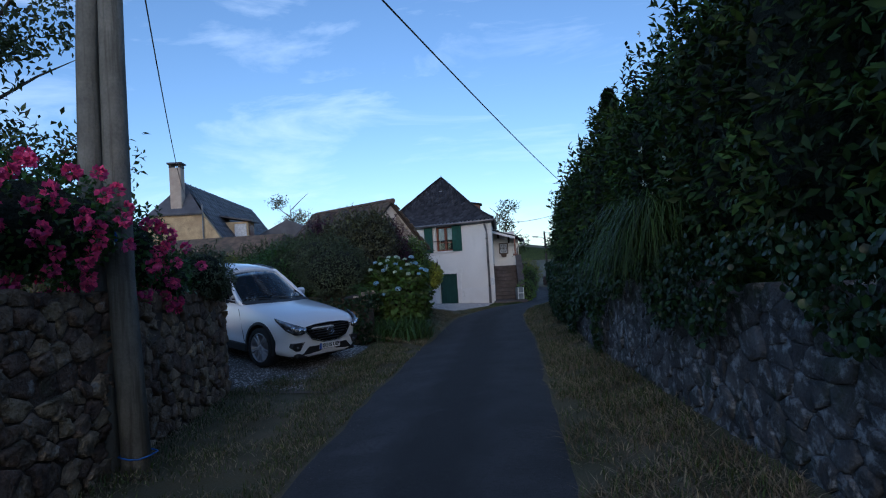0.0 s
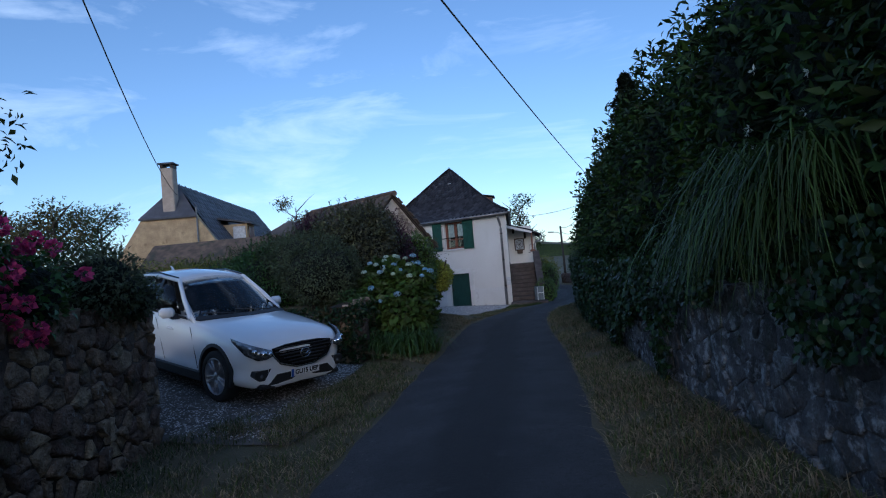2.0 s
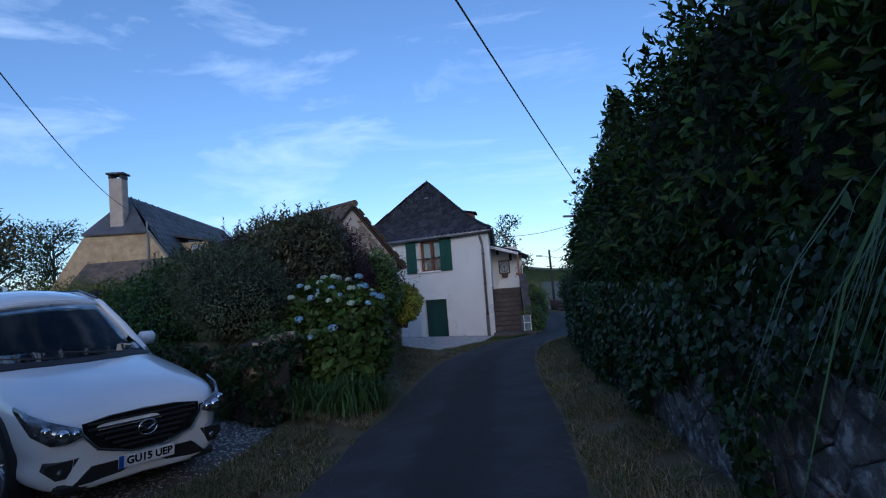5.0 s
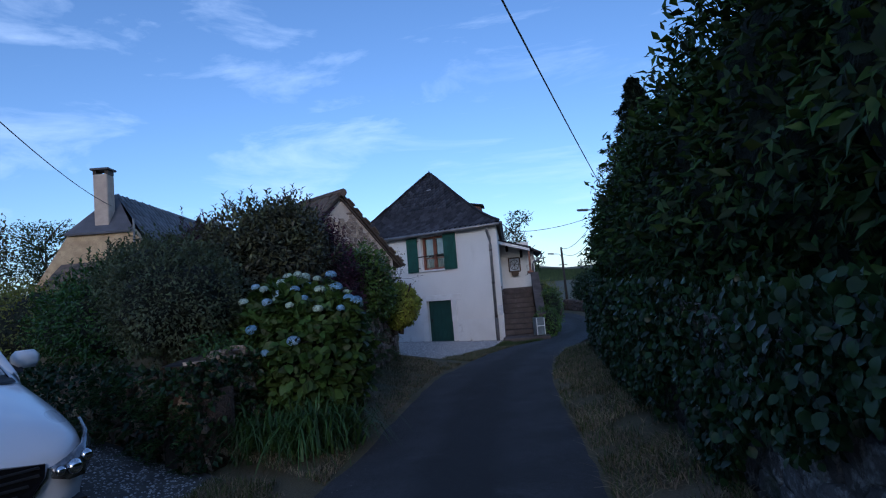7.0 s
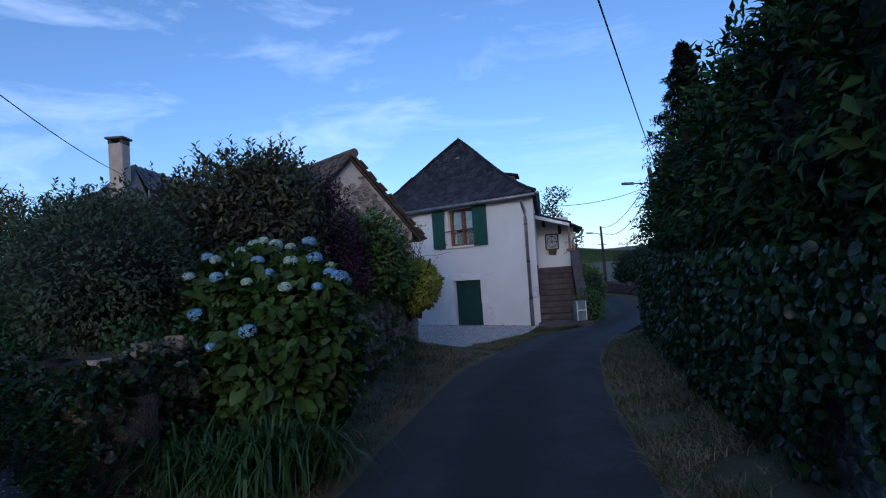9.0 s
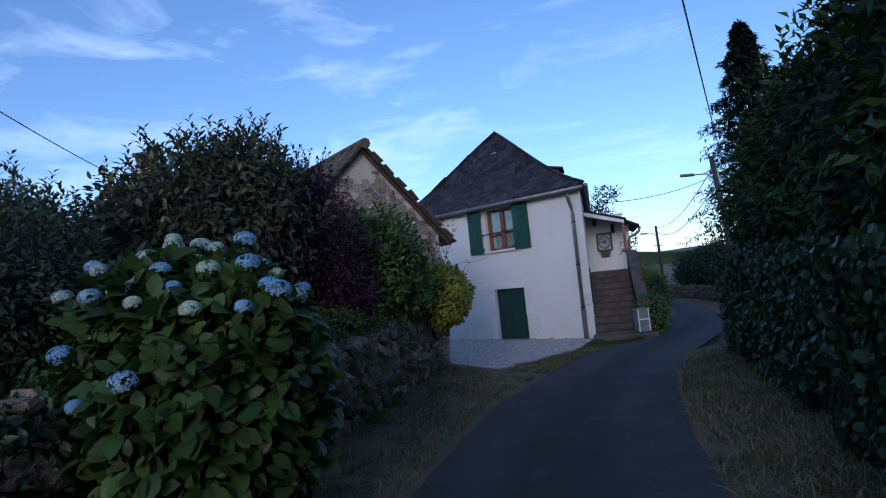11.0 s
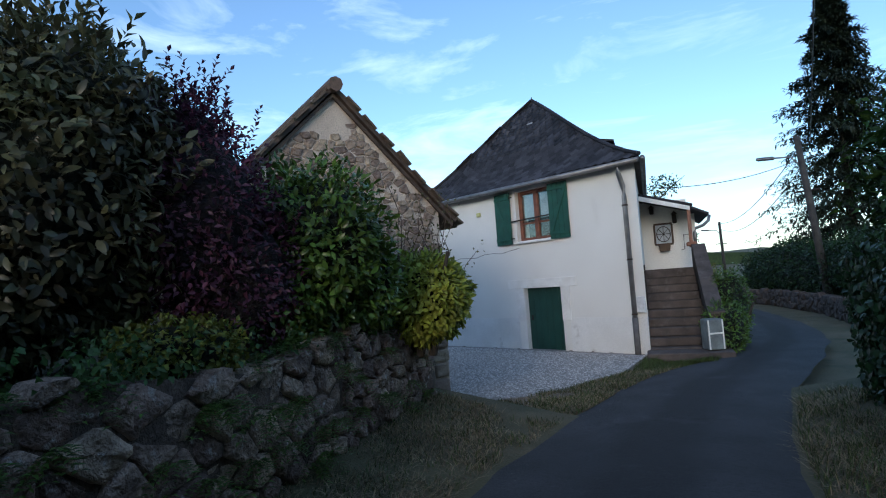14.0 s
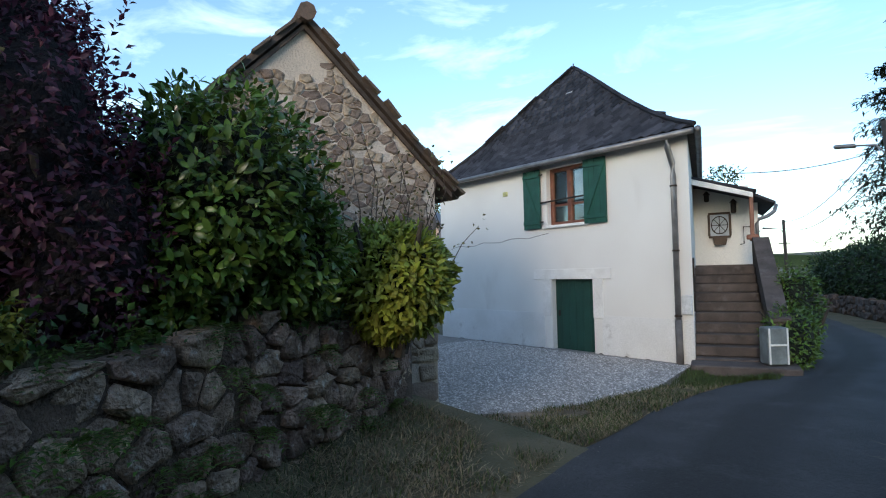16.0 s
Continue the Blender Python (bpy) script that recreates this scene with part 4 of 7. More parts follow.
def roof_face(name, p00, p10, p01, p11, slate_w, slate_h, material, root, inv, picked=0, flare=0.28, label=""):
    """A thin deck with real slates laid course by course."""
    G = roof_grid(p00, p10, p01, p11, 8, 10, flare)
    bm = bmesh.new()
    vv = [[bm.verts.new(p) for p in row] for row in G]
    for j in range(10):
        for i in range(8):
            q = [vv[j][i], vv[j][i + 1], vv[j + 1][i + 1], vv[j + 1][i]]
            if (q[2].co - q[3].co).length < 1e-5:
                q = q[:3]
            bm.faces.new(q)
    bmesh.ops.remove_doubles(bm, verts=bm.verts, dist=1e-4)
    bmesh.ops.transform(bm, matrix=inv, verts=bm.verts)
    deck = part(name, bm, material, root, label)
    n = (p10 - p00).cross(p01 - p00).normalized()
    if n.z < 0:
        n = -n
    length = ((p01 + p11) / 2 - (p00 + p10) / 2).length
    rows = int(length / slate_h)
    mats4 = []
    for r in range(rows):
        f0 = r / rows

        def at(g, f):
            p = (p00.lerp(p10, g)).lerp(p01.lerp(p11, g), f)
            p.z -= flare * 4 * f * (1 - f) * (1 - f)
            return p
        a, b = at(0, f0), at(1, f0)
        w = (b - a).length
        cnt = max(1, int(w / slate_w))
        for c in range(cnt):
            g = (c + 0.5 + (0.25 if r % 2 else -0.25)) / cnt
            if not 0.02 < g < 0.98:
                continue
            p0, p1 = at(g, f0), at(g, min(1, f0 + 1.0 / rows))
            up = (p1 - p0).normalized()
            x = (b - a).normalized()
            nn = x.cross(up).normalized()
            if nn.z < 0:
                nn = -nn
            x = up.cross(nn)
            o = (p0 + p1) / 2 + nn * 0.016
            m = Matrix((x, up, nn)).transposed().to_4x4()
            m.translation = o
            mats4.append(inv @ m @ pose(0, 0, 0, 2.5, 0, random.uniform(-1.2, 1.2)))
    bm = bmesh.new()
    box(bm, (0, -slate_h * 0.08, 0), (slate_w * 0.97, slate_h * 1.2, 0.012))
    me = mesh_bm("slate", bm, material)
    single = me.copy()
    single.materials[0] = M_SLATE_ONE if material == M_SLATE else material
    near = mats4[:picked]
    for m in near:
        o = new("slate", single)
        o.matrix_basis = m
        o.parent = deck
    rest = mats4[picked:]
    if rest:
        v0 = np.array([v.co for v in me.vertices])
        f0 = np.array([list(p.vertices) for p in me.polygons])
        A = np.array([np.array(m) for m in rest])
        V = np.einsum("nij,kj->nki", A[:, :3, :3], v0) + A[:, None, :3, 3]
        F = (f0[None] + (np.arange(len(rest)) * len(v0))[:, None, None]).reshape(-1, f0.shape[1])
        tagged(part_np("slates", V.reshape(-1, 3), F, material, deck), "overlapping slates", kind="stuff")
    return deck


E_FR = Vector((HX1 + 0.27, FY - OV, EAVE - 0.03))
E_FL = Vector((HX0 - 0.26, FY - OV, EAVE - 0.03))
E_BR = E_FR + SIDE * (DEPTH + 0.9)
E_BL = E_FL + SIDE * (DEPTH + 0.9)
roof_face("roof_front", E_FL, E_FR, APEX, APEX, 0.21, 0.13, M_SLATE, house, HINV, 290, 0.3, "dark slate hipped roof, front slope")
roof_face("roof_side", E_FR, E_BR, APEX, BACK, 0.30, 0.2, M_SLATE, house, HINV, 0, 0.2, "dark slate roof, lane side")
roof_face("roof_far_side", E_FL, E_BL, APEX, BACK, 0.6, 0.5, M_SLATE, house, HINV, 0, 0.2, "dark slate roof, far side")
roof_face("roof_back", E_BR, E_BL, BACK, BACK, 0.6, 0.5, M_SLATE, house, HINV, 0, 0.2, "dark slate roof, back")
bm = prism(bmesh.new(), [(E_FL.x, E_FL.y + 0.02), (E_FR.x, E_FR.y + 0.02), (E_BR.x, E_BR.y), (E_BL.x, E_BL.y)], EAVE - 0.09, EAVE - 0.06)
hpart("soffit", bm, M_WOOD_DK, "dark boarded eaves")
for a, b in ((APEX, E_FR), (APEX, E_FL), (APEX, BACK)):
    pts = []
    for k in range(11):
        f = k / 10
        p = a.lerp(b, f)
        if b is not BACK:
            p.z -= 0.28 * 4 * (1 - f) * f * f
        pts.append(p + Vector((0, 0, 0.03)))
    hpart("ridge_cap", tube(bmesh.new(), pts, 0.045, 6), M_SLATE)
for a, b in ((E_FL, E_FR), (E_FR, E_BR)):
    d = (b - a).normalized()
    o = Vector((d.y, -d.x, 0)) * 0.05 - Vector((0, 0, 0.06))
    hpart("gutter", tube(bmesh.new(), [a + o, (a + b) / 2 + o - Vector((0, 0, 0.01)), b + o - Vector((0, 0, 0.03))], 0.055, 8), M_ZINC, "half-round zinc gutter", smooth=True)
hpart("roof_light", boxed((-17.95, FY + 1.24, 5.78), (0.2, 0.05, 0.14), (54, 0, 0), bevel=0.01), mat("lead_flashing", (0.4, 0.4, 0.42), None, 0.5, 9, 50, 0.2), "small pale roof vent")
hpart("roof_finial", tube(bmesh.new(), [APEX, APEX + Vector((0, 0, 0.12))], 0.015, 6), M_IRON)
# dormer and small chimney on the lane side
M_DORM = mat("dormer_brick", (0.20, 0.10, 0.075), (0.12, 0.07, 0.055), 0.9, 6, 60, 0.5)
D0 = Vector((-16.4, 28.3, 0))
dm = Matrix.Translation(D0) @ Euler((0, 0, math.atan2(SIDE.y, SIDE.x) - math.pi / 2)).to_matrix().to_4x4()


def dpart(name, bm, material, label="", parent=None):
    bmesh.ops.transform(bm, matrix=dm, verts=bm.verts)
    return hpart(name, bm, material, label, parent)


dorm = dpart("dormer", prism(bmesh.new(), [(-1.5, 4.5), (-0.2, 4.5), (-0.2, 4.95), (-1.5, 5.2)], -0.95, -0.15, "y"), M_DORM, "small brick dormer with slate top")
dpart("dormer_roof", prism(bmesh.new(), [(-1.8, 5.28), (-0.08, 4.96), (-0.08, 5.01), (-1.8, 5.34)], -1.05, -0.05, "y"), M_SLATE, parent=dorm)
dpart("dormer_window", boxed((-0.19, -0.55, 4.75), (0.04, 0.45, 0.34), bevel=0.01), M_WOOD_RED, parent=dorm)
ch = dpart("chimney", boxed((-1.55, 0.2, 5.22), (0.26, 0.34, 0.5), bevel=0.02), M_DORM, "low brick chimney")
dpart("chimney_cap", boxed((-1.55, 0.2, 5.5), (0.34, 0.42, 0.05), bevel=0.01), M_SLATE, parent=ch)

# stairs, parapet and porch, in the side wall's own direction
SANG = math.degrees(math.atan2(SIDE.y, SIDE.x)) - 90
SM = pose(HX1 + 0.05, FY - 0.12, 0.08, 0, 0, SANG)
stair = empty("outside_stairs", SM, "worn dark stone outside stairs up to the porch", "stairs")
for k in range(10):
    bm = boxed((0.56, 0.30 * k + (3.4 - 0.30 * k) / 2, 0.083 + 0.166 * k), (1.1, 3.4 - 0.30 * k, 0.162), bevel=0.012)
    for v in bm.verts:
        v.co += Vector(noise.noise_vector(v.co * 3)) * 0.008
    part("step", bm, M_STEP, stair)
bm = bmesh.new()
prism(bm, [(-0.05, -0.05), (-0.05, 0.78), (0.25, 0.84), (2.75, 2.18), (3.45, 2.18), (3.45, -0.05)], 1.13, 1.36, "x")
for v in bm.verts:
    v.co += Vector(noise.noise_vector(v.co * 2)) * 0.012
par = part("parapet", bm, M_BRICKY, stair, "dark roughcast sloping parapet")
part("coping", prism(bmesh.new(), [(-0.1, 0.78), (0.24, 0.845), (2.76, 2.185), (3.5, 2.185), (3.5, 2.23), (2.74, 2.23), (0.22, 0.89), (-0.1, 0.83)], 1.10, 1.39, "x"), M_STEP, par)
part("landing", boxed((0.56, 3.9, 0.86), (1.9, 0.98, 1.68), bevel=0.01), M_STEP, stair)
part("plinth_block", boxed((0.7, -0.32, 0.06), (1.5, 0.6, 0.16), bevel=0.02), M_STEP, stair, "broad worn bottom step")
bm = tube(bmesh.new(), [(0.03, 0.35, 0.9), (0.03, 0.35, 1.7), (0.03, 0.36, 1.78), (0.03, 0.5, 1.8)], 0.018, 6)
part("handrail", bm, M_IRON, stair, "thin dark iron rail against the wall")

porch = empty("porch", SM, "cream rendered porch with a sloping lean-to roof", "porch")
part("wall_front", boxed((0.55, 4.55, 2.45), (1.25, 0.2, 2.1)), M_RENDER, porch, "cream porch wall with wall ornaments")
part("wall_side", boxed((1.25, 5.6, 1.65), (0.2, 2.2, 2.9)), M_RENDER, porch)
bm = prism(bmesh.new(), [(-0.05, 3.55), (1.22, 3.16), (1.22, 3.21), (-0.05, 3.60)], 2.9, 6.7, "y")
rf = part("roof", bm, M_SLATE, porch, "dark lean-to porch roof")
part("fascia", prism(bmesh.new(), [(0.0, 3.40), (1.15, 3.05), (1.15, 3.15), (0.0, 3.52)], 2.86, 2.9, "y"), M_SURROUND, rf, "pale corrugated roof edge")
part("roof_end", prism(bmesh.new(), [(1.15, 3.2), (1.62, 2.96), (1.62, 3.02), (1.15, 3.26)], 3.6, 6.7, "y"), M_SLATE, rf)
part("post", boxed((1.12, 2.98, 2.66), (0.08, 0.08, 0.96), bevel=0.01), M_WOOD_RED, porch, "red-brown painted porch post")
part("post_foot", boxed((1.12, 3.0, 2.25), (0.22, 0.2, 0.1), bevel=0.02), M_WOOD_RED, porch)
bm = tube(bmesh.new(), [(1.62, 3.55, 2.94), (1.58, 3.5, 2.8), (1.45, 3.45, 2.7), (1.28, 3.4, 2.64), (1.24, 3.4, 2.55), (1.24, 3.4, 2.2)], 0.04, 8)
part("gutter_pipe", bm, M_ZINC, porch, "bent grey gutter pipe", smooth=True)
# wrought-iron wall grille with frame, lanterns, brackets
gr = empty("wall_grille", SM @ pose(0.55, 4.42, 2.62), "dark iron wheel grille on the porch wall", "wall ornament")
part("backing", boxed((0, 0, 0), (0.40, 0.02, 0.52)), M_CURTAIN, gr)
for c, s in (((0, -0.02, 0.27), (0.46, 0.04, 0.05)), ((0, -0.02, -0.27), (0.46, 0.04, 0.05)), ((-0.22, -0.02, 0), (0.05, 0.04, 0.5)), ((0.22, -0.02, 0), (0.05, 0.04, 0.5))):
    part("frame", boxed(c, s, bevel=0.006), M_WOOD_DK, gr)
ring = [(0.17 * math.cos(a * math.pi / 12), -0.025, 0.2 * math.sin(a * math.pi / 12)) for a in range(25)]
part("ring", tube(bmesh.new(), ring, 0.012, 5), M_IRON, gr)
for k in range(8):
    a = k * math.pi / 4
    part("spoke", tube(bmesh.new(), [(0, -0.025, 0), (0.17 * math.cos(a), -0.025, 0.2 * math.sin(a))], 0.008, 5), M_IRON, gr)
for x, z, h in ((0.85, 3.0, 0.24), (0.3, 3.25, 0.16)):
    ln = empty("wall_lantern", SM @ pose(x, 4.38, z), "small dark iron lantern on the porch wall", "lantern")
    part("body", boxed((0, 0, 0), (0.11, 0.11, h), bevel=0.02), M_IRON, ln)
    part("cap", prism(bmesh.new(), [(-0.08, h / 2), (0.08, h / 2), (0, h / 2 + 0.09)], -0.06, 0.06, "y"), M_IRON, ln)
pl = empty("wall_planter", SM @ pose(0.55, 4.36, 2.26), "small brown wall planter under the grille", "planter")
part("pot", prism(bmesh.new(), [(-0.12, -0.1), (0.12, -0.1), (0.16, 0.1), (-0.16, 0.1)], -0.08, 0.08, "y"), M_WOOD_DK, pl)
pl2 = empty("wall_bracket", SM @ pose(1.1, 4.4, 2.5), "thin dark bracket on the porch wall", "bracket")
part("arm", tube(bmesh.new(), [(0.12, 0, 0.06), (-0.06, 0, 0.06), (-0.06, 0, -0.32), (-0.14, 0, -0.34)], 0.012, 5), M_IRON, pl2)
# crate beside the stairs
cr = empty("metal_crate", SM @ pose(1.12, -0.28, 0.135, 0, 0, 20), "pale grey metal cabinet beside the stairs", "cabinet")
part("body", boxed((0, 0, 0.3), (0.30, 0.30, 0.56), bevel=0.02), mat("grey_enamel", (0.22, 0.25, 0.25), (0.12, 0.13, 0.13), 0.5, 5, 50, 0.2), cr)
part("rim", boxed((0, -0.152, 0.32), (0.26, 0.02, 0.03), bevel=0.005), M_SURROUND, cr)
for x in (-0.13, 0.13):
    part("rim", boxed((x, -0.152, 0.3), (0.025, 0.02, 0.54), bevel=0.005), M_SURROUND, cr)

# ---- barn ----
BX = -14.72
barn = empty("stone_barn", pose(BX, 20.1, 0, 0, 0, -10), "old rubble-stone barn with plastered gable and mossy tile roof", "barn")
BINV = Matrix.Translation((-BX, -20.1, 0))


def bpart(name, bm, material, label="", parent=None, smooth=False):
    bmesh.ops.transform(bm, matrix=BINV, verts=bm.verts)
    return part(name, bm, material, parent or barn, label, smooth)


BAP, BYR, BYL, BZR, BZL = (18.85, 4.42), 20.4, 16.6, 2.86, 2.2
gable = bpart("gable_wall", prism(bmesh.new(), [(BYL, -0.05), (BYR, -0.05), (BYR, BZR), BAP, (BYL, BZL)], BX - 0.45, BX, "x"), M_GABLE, "plastered gable, stones showing through")
bpart("back_wall", prism(bmesh.new(), [(BYL, -0.05), (BYR, -0.05), (BYR, BZR), BAP, (BYL, BZL)], BX - 5.15, BX - 4.75, "x"), M_RUBBLE_B)
bpart("side_wall", boxed((BX - 2.6, BYR - 0.2, 1.3), (4.28, 0.4, 2.7)), M_RUBBLE_B)
bpart("far_side_wall", boxed((BX - 2.6, BYL + 0.2, 0.95), (4.28, 0.4, 2.0)), M_RUBBLE_B)


def tile_slope(eave, ridge, x0, x1, name):
    """Flat old tiles in uneven courses between an eave and a ridge (y, z pairs)."""
    e, r = Vector((0, *eave)), Vector((0, *ridge))
    up = (r - e).normalized()
    nn = Vector((1, 0, 0)).cross(up)
    if nn.z < 0:
        nn = -nn
    bm = bmesh.new()
    for h, th in ((0.0, 0.05),):
        q = [e, r, r + nn * 0.05, e + nn * 0.05]
        prism(bm, [(p.y, p.z) for p in q], x0, x1, "x")
    deck = bpart(name, bm, M_WOOD_DK, "weathered roof boards")
    L = (r - e).length
    rows, cols = int(L / 0.17), int((x1 - x0) / 0.19)
    rnd = random.Random(5)
    b8 = boxed((0, 0, 0), (0.185, 0.25, 0.028))
    v0 = np.array([v.co for v in b8.verts])
    f0 = np.array([[v.index for v in f.verts] for f in b8.faces])
    b8.free()
    Vs = []
    near = []
    tile = None
    for i in range(rows + 1):
        for j in range(cols + 1):
            p = e + up * (0.17 * i + rnd.uniform(-0.02, 0.02)) + nn * (0.06 + rnd.uniform(-0.01, 0.018))
            p.x = x1 - 0.095 - 0.19 * j + (0.06 if i % 2 else -0.02) + rnd.uniform(-0.02, 0.02)
            m = Matrix((Vector((1, 0, 0)), up, Vector((1, 0, 0)).cross(up))).transposed().to_4x4()
            m.translation = p
            m = BINV @ m @ pose(0, 0, 0, rnd.uniform(-4, 7), rnd.uniform(-6, 6), rnd.uniform(-5, 5))
            if j < 6:
                near.append(m)
            else:
                Vs.append(m)
    me = mesh_bm("tile", boxed((0, 0, 0), (0.185, 0.25, 0.028)), M_TILE)
    for m in near[:300]:
        o = new("tile", me)
        o.matrix_basis = m
        o.parent = deck
    A = np.array([np.array(m) for m in Vs])
    V = np.einsum("nij,kj->nki", A[:, :3, :3], v0) + A[:, None, :3, 3]
    F = (f0[None] + (np.arange(len(Vs)) * len(v0))[:, None, None]).reshape(-1, 4)
    tagged(part_np("tiles", V.reshape(-1, 3), F, M_TILE, deck), "mossy brown tiles", kind="stuff")


sl = (BAP[1] - BZR) / (BYR - BAP[0])
tile_slope((BYR + 0.22, BZR - 0.22 * sl + 0.04), (BAP[0], BAP[1] + 0.04), BX - 5.2, BX + 0.1, "roof_yard_side")
sl2 = (BAP[1] - BZL) / (BAP[0] - BYL)
tile_slope((BYL - 0.22, BZL - 0.22 * sl2 + 0.04), (BAP[0], BAP[1] + 0.04), BX - 5.2, BX + 0.1, "roof_lane_side")
for k in range(13):
    bpart("ridge_tile", tube(bmesh.new(), [(BX + 0.2 - 0.4 * k, BAP[0], BAP[1] + 0.09), (BX - 0.22 - 0.4 * k, BAP[0], BAP[1] + 0.11)], [0.10, 0.085], 8), M_TILE)
for a, b in (((BYR + 0.2, BZR - 0.2 * sl - 0.05), (BAP[0], BAP[1] - 0.05)), ((BYL - 0.2, BZL - 0.2 * sl2 - 0.05), (BAP[0], BAP[1] - 0.05))):
    d = Vector((0, b[0] - a[0], b[1] - a[1])).normalized()
    bpart("bargeboard", prism(bmesh.new(), [(a[0], a[1]), (b[0], b[1]), (b[0], b[1] + 0.06), (a[0], a[1] + 0.06)], BX + 0.02, BX + 0.06, "x"), M_WOOD_DK, "grey weathered verge board")
# stones showing through the plaster and quoins
rnd = random.Random(11)
shown, low_v, low_f = 0, [], []
for c, poly in sorted(cells(BYR - BYL - 0.12, 4.1, 0.15, 0.09, rnd), key=lambda q: -q[0][1]):
    y, z = BYL + 0.05 + c[0], c[1] + 0.15
    lim = (BAP[1] - (y - BAP[0]) * sl if y > BAP[0] else BAP[1] - (BAP[0] - y) * sl2) - 0.05
    bare = noise.noise(Vector((y * 1.6, z * 1.9, 2))) * 0.7 + noise.noise(Vector((y * 5, z * 5, 7))) * 0.3 + (4.0 - z) * 1.8
    if z + 0.05 > lim or bare < 0.0 or rnd.random() < 0.05 or z < 0.7:
        continue
    shown += 1
    c, V, F = stone_shape(poly, 0.004, 0.016, rnd, 0.05)
    if shown > 300:
        A = np.array(BINV @ pose(BX - 0.002 + rnd.uniform(-0.006, 0.008), BYL + 0.05 + c[0], c[1] + 0.15, 0, 0, 90))
        low_f += [tuple(k + len(low_v) for k in f) for f in F]
        low_v += [tuple(q) for q in np.array(V) @ A[:3, :3].T + A[:3, 3]]
        continue
    o = new("stone", stone_data("stone", V, F, M_RUBBLE_B))
    o.parent = gable
    o.matrix_basis = BINV @ pose(BX - 0.002 + rnd.uniform(-0.006, 0.008), BYL + 0.05 + c[0], c[1] + 0.15, 0, 0, 90)
if low_v:
    lower = new("lower_stones", stone_data("lower_stones", low_v, low_f, M_RUBBLE_B))
    lower.parent = gable
    tagged(lower, "more rubble stones low on the gable", kind="stuff")
z = 0.0
for k in range(11):
    w, h = rnd.uniform(0.3, 0.5) if k % 2 else rnd.uniform(0.2, 0.3), rnd.uniform(0.18, 0.27)
    c, V, F = stone_shape(np.array([(0, 0), (w, rnd.uniform(-0.02, 0.02)), (w, h), (rnd.uniform(-0.03, 0.03), h)]), 0.012, 0.025, rnd, 0.3)
    if z + h > BZR:
        break
    o = new("quoin", stone_data("quoin", V, F, M_RUBBLE_B))
    o.parent = gable
    o.matrix_basis = BINV @ pose(BX, BYR + 0.012 - w + c[0], z + c[1], 0, 0, 90)
    z += h

# ---- far ochre house with slate roof ----
FH = pose(-34.3, 21.85, 0, 0, 0, 39)
far = empty("ochre_stone_house", FH, "long ochre stone house with steep grey slate roof", "house")
FINV = Matrix.Identity(4)
HW, HZ, HT, RZ, LEN = 3.6, 3.2, 6.15, 8.2, 20.0
hw2 = HW * (RZ - HT) / (RZ - HZ)
part("gable_wall", prism(bmesh.new(), [(-HW + 0.15, -0.05), (HW - 0.15, -0.05), (HW - 0.15, HZ), (hw2, HT), (-hw2, HT), (-HW + 0.15, HZ)], 0.1, 0.55, "y"), M_OCHRE, far, "rough ochre stone gable")
part("side_wall", boxed((HW - 0.4, LEN / 2, 1.6), (0.45, LEN - 1.2, 3.2)), M_OCHRE, far)
part("side_wall", boxed((-HW + 0.4, LEN / 2, 1.6), (0.45, LEN - 1.2, 3.2)), M_OCHRE, far)
I4 = Matrix.Identity(4)
V = Vector
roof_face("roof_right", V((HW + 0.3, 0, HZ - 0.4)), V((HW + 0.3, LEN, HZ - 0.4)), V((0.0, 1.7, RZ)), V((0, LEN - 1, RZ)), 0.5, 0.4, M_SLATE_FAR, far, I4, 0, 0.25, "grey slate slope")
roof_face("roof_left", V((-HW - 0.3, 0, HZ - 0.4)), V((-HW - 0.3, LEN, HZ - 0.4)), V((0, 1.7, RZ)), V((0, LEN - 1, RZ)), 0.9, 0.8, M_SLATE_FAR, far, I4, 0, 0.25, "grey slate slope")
bm = bmesh.new()
q = [bm.verts.new(p) for p in ((-hw2 - 0.15, -0.1, HT - 0.08), (hw2 + 0.15, -0.1, HT - 0.08), (0, 1.75, RZ + 0.04))]
bm.faces.new(q)
r = bmesh.ops.extrude_face_region(bm, geom=bm.faces[:])
bmesh.ops.translate(bm, vec=(0, 0.03, -0.1), verts=[g for g in r["geom"] if isinstance(g, bmesh.types.BMVert)])
part("roof_hip", bm, M_SLATE_FAR, far, "half-hip over the gable")
chm = part("chimney", boxed((0.0, 0.55, 7.65), (0.68, 0.7, 2.6), bevel=0.04), mat("chimney_render", (0.52, 0.42, 0.34), (0.42, 0.33, 0.27), 0.9, 3, 40, 0.4), far, "tall plastered chimney")
for x in (-0.28, 0.28):
    part("chimney_pier", boxed((x, 0.55, 9.05), (0.16, 0.6, 0.22)), M_IRON, chm)
part("chimney_cap", boxed((0, 0.55, 9.21), (0.9, 0.85, 0.1), bevel=0.02), M_SLATE_FAR, chm)
dr = part("dormer", boxed((2.35, 5.2, 5.05), (1.7, 1.7, 1.5)), M_OCHRE, far, "timber dormer")
part("dormer_roof", prism(bmesh.new(), [(-0.2, 6.5), (3.55, 5.75), (3.55, 5.85), (-0.2, 6.62)], 4.1, 6.3, "y"), M_SLATE_FAR, dr)
part("dormer_window", boxed((2.7, 4.33, 5.1), (0.8, 0.06, 1.1), bevel=0.02), mat("window_paint", (0.6, 0.62, 0.66), None, 0.4, 9, 40, 0), dr, "white dormer casement")
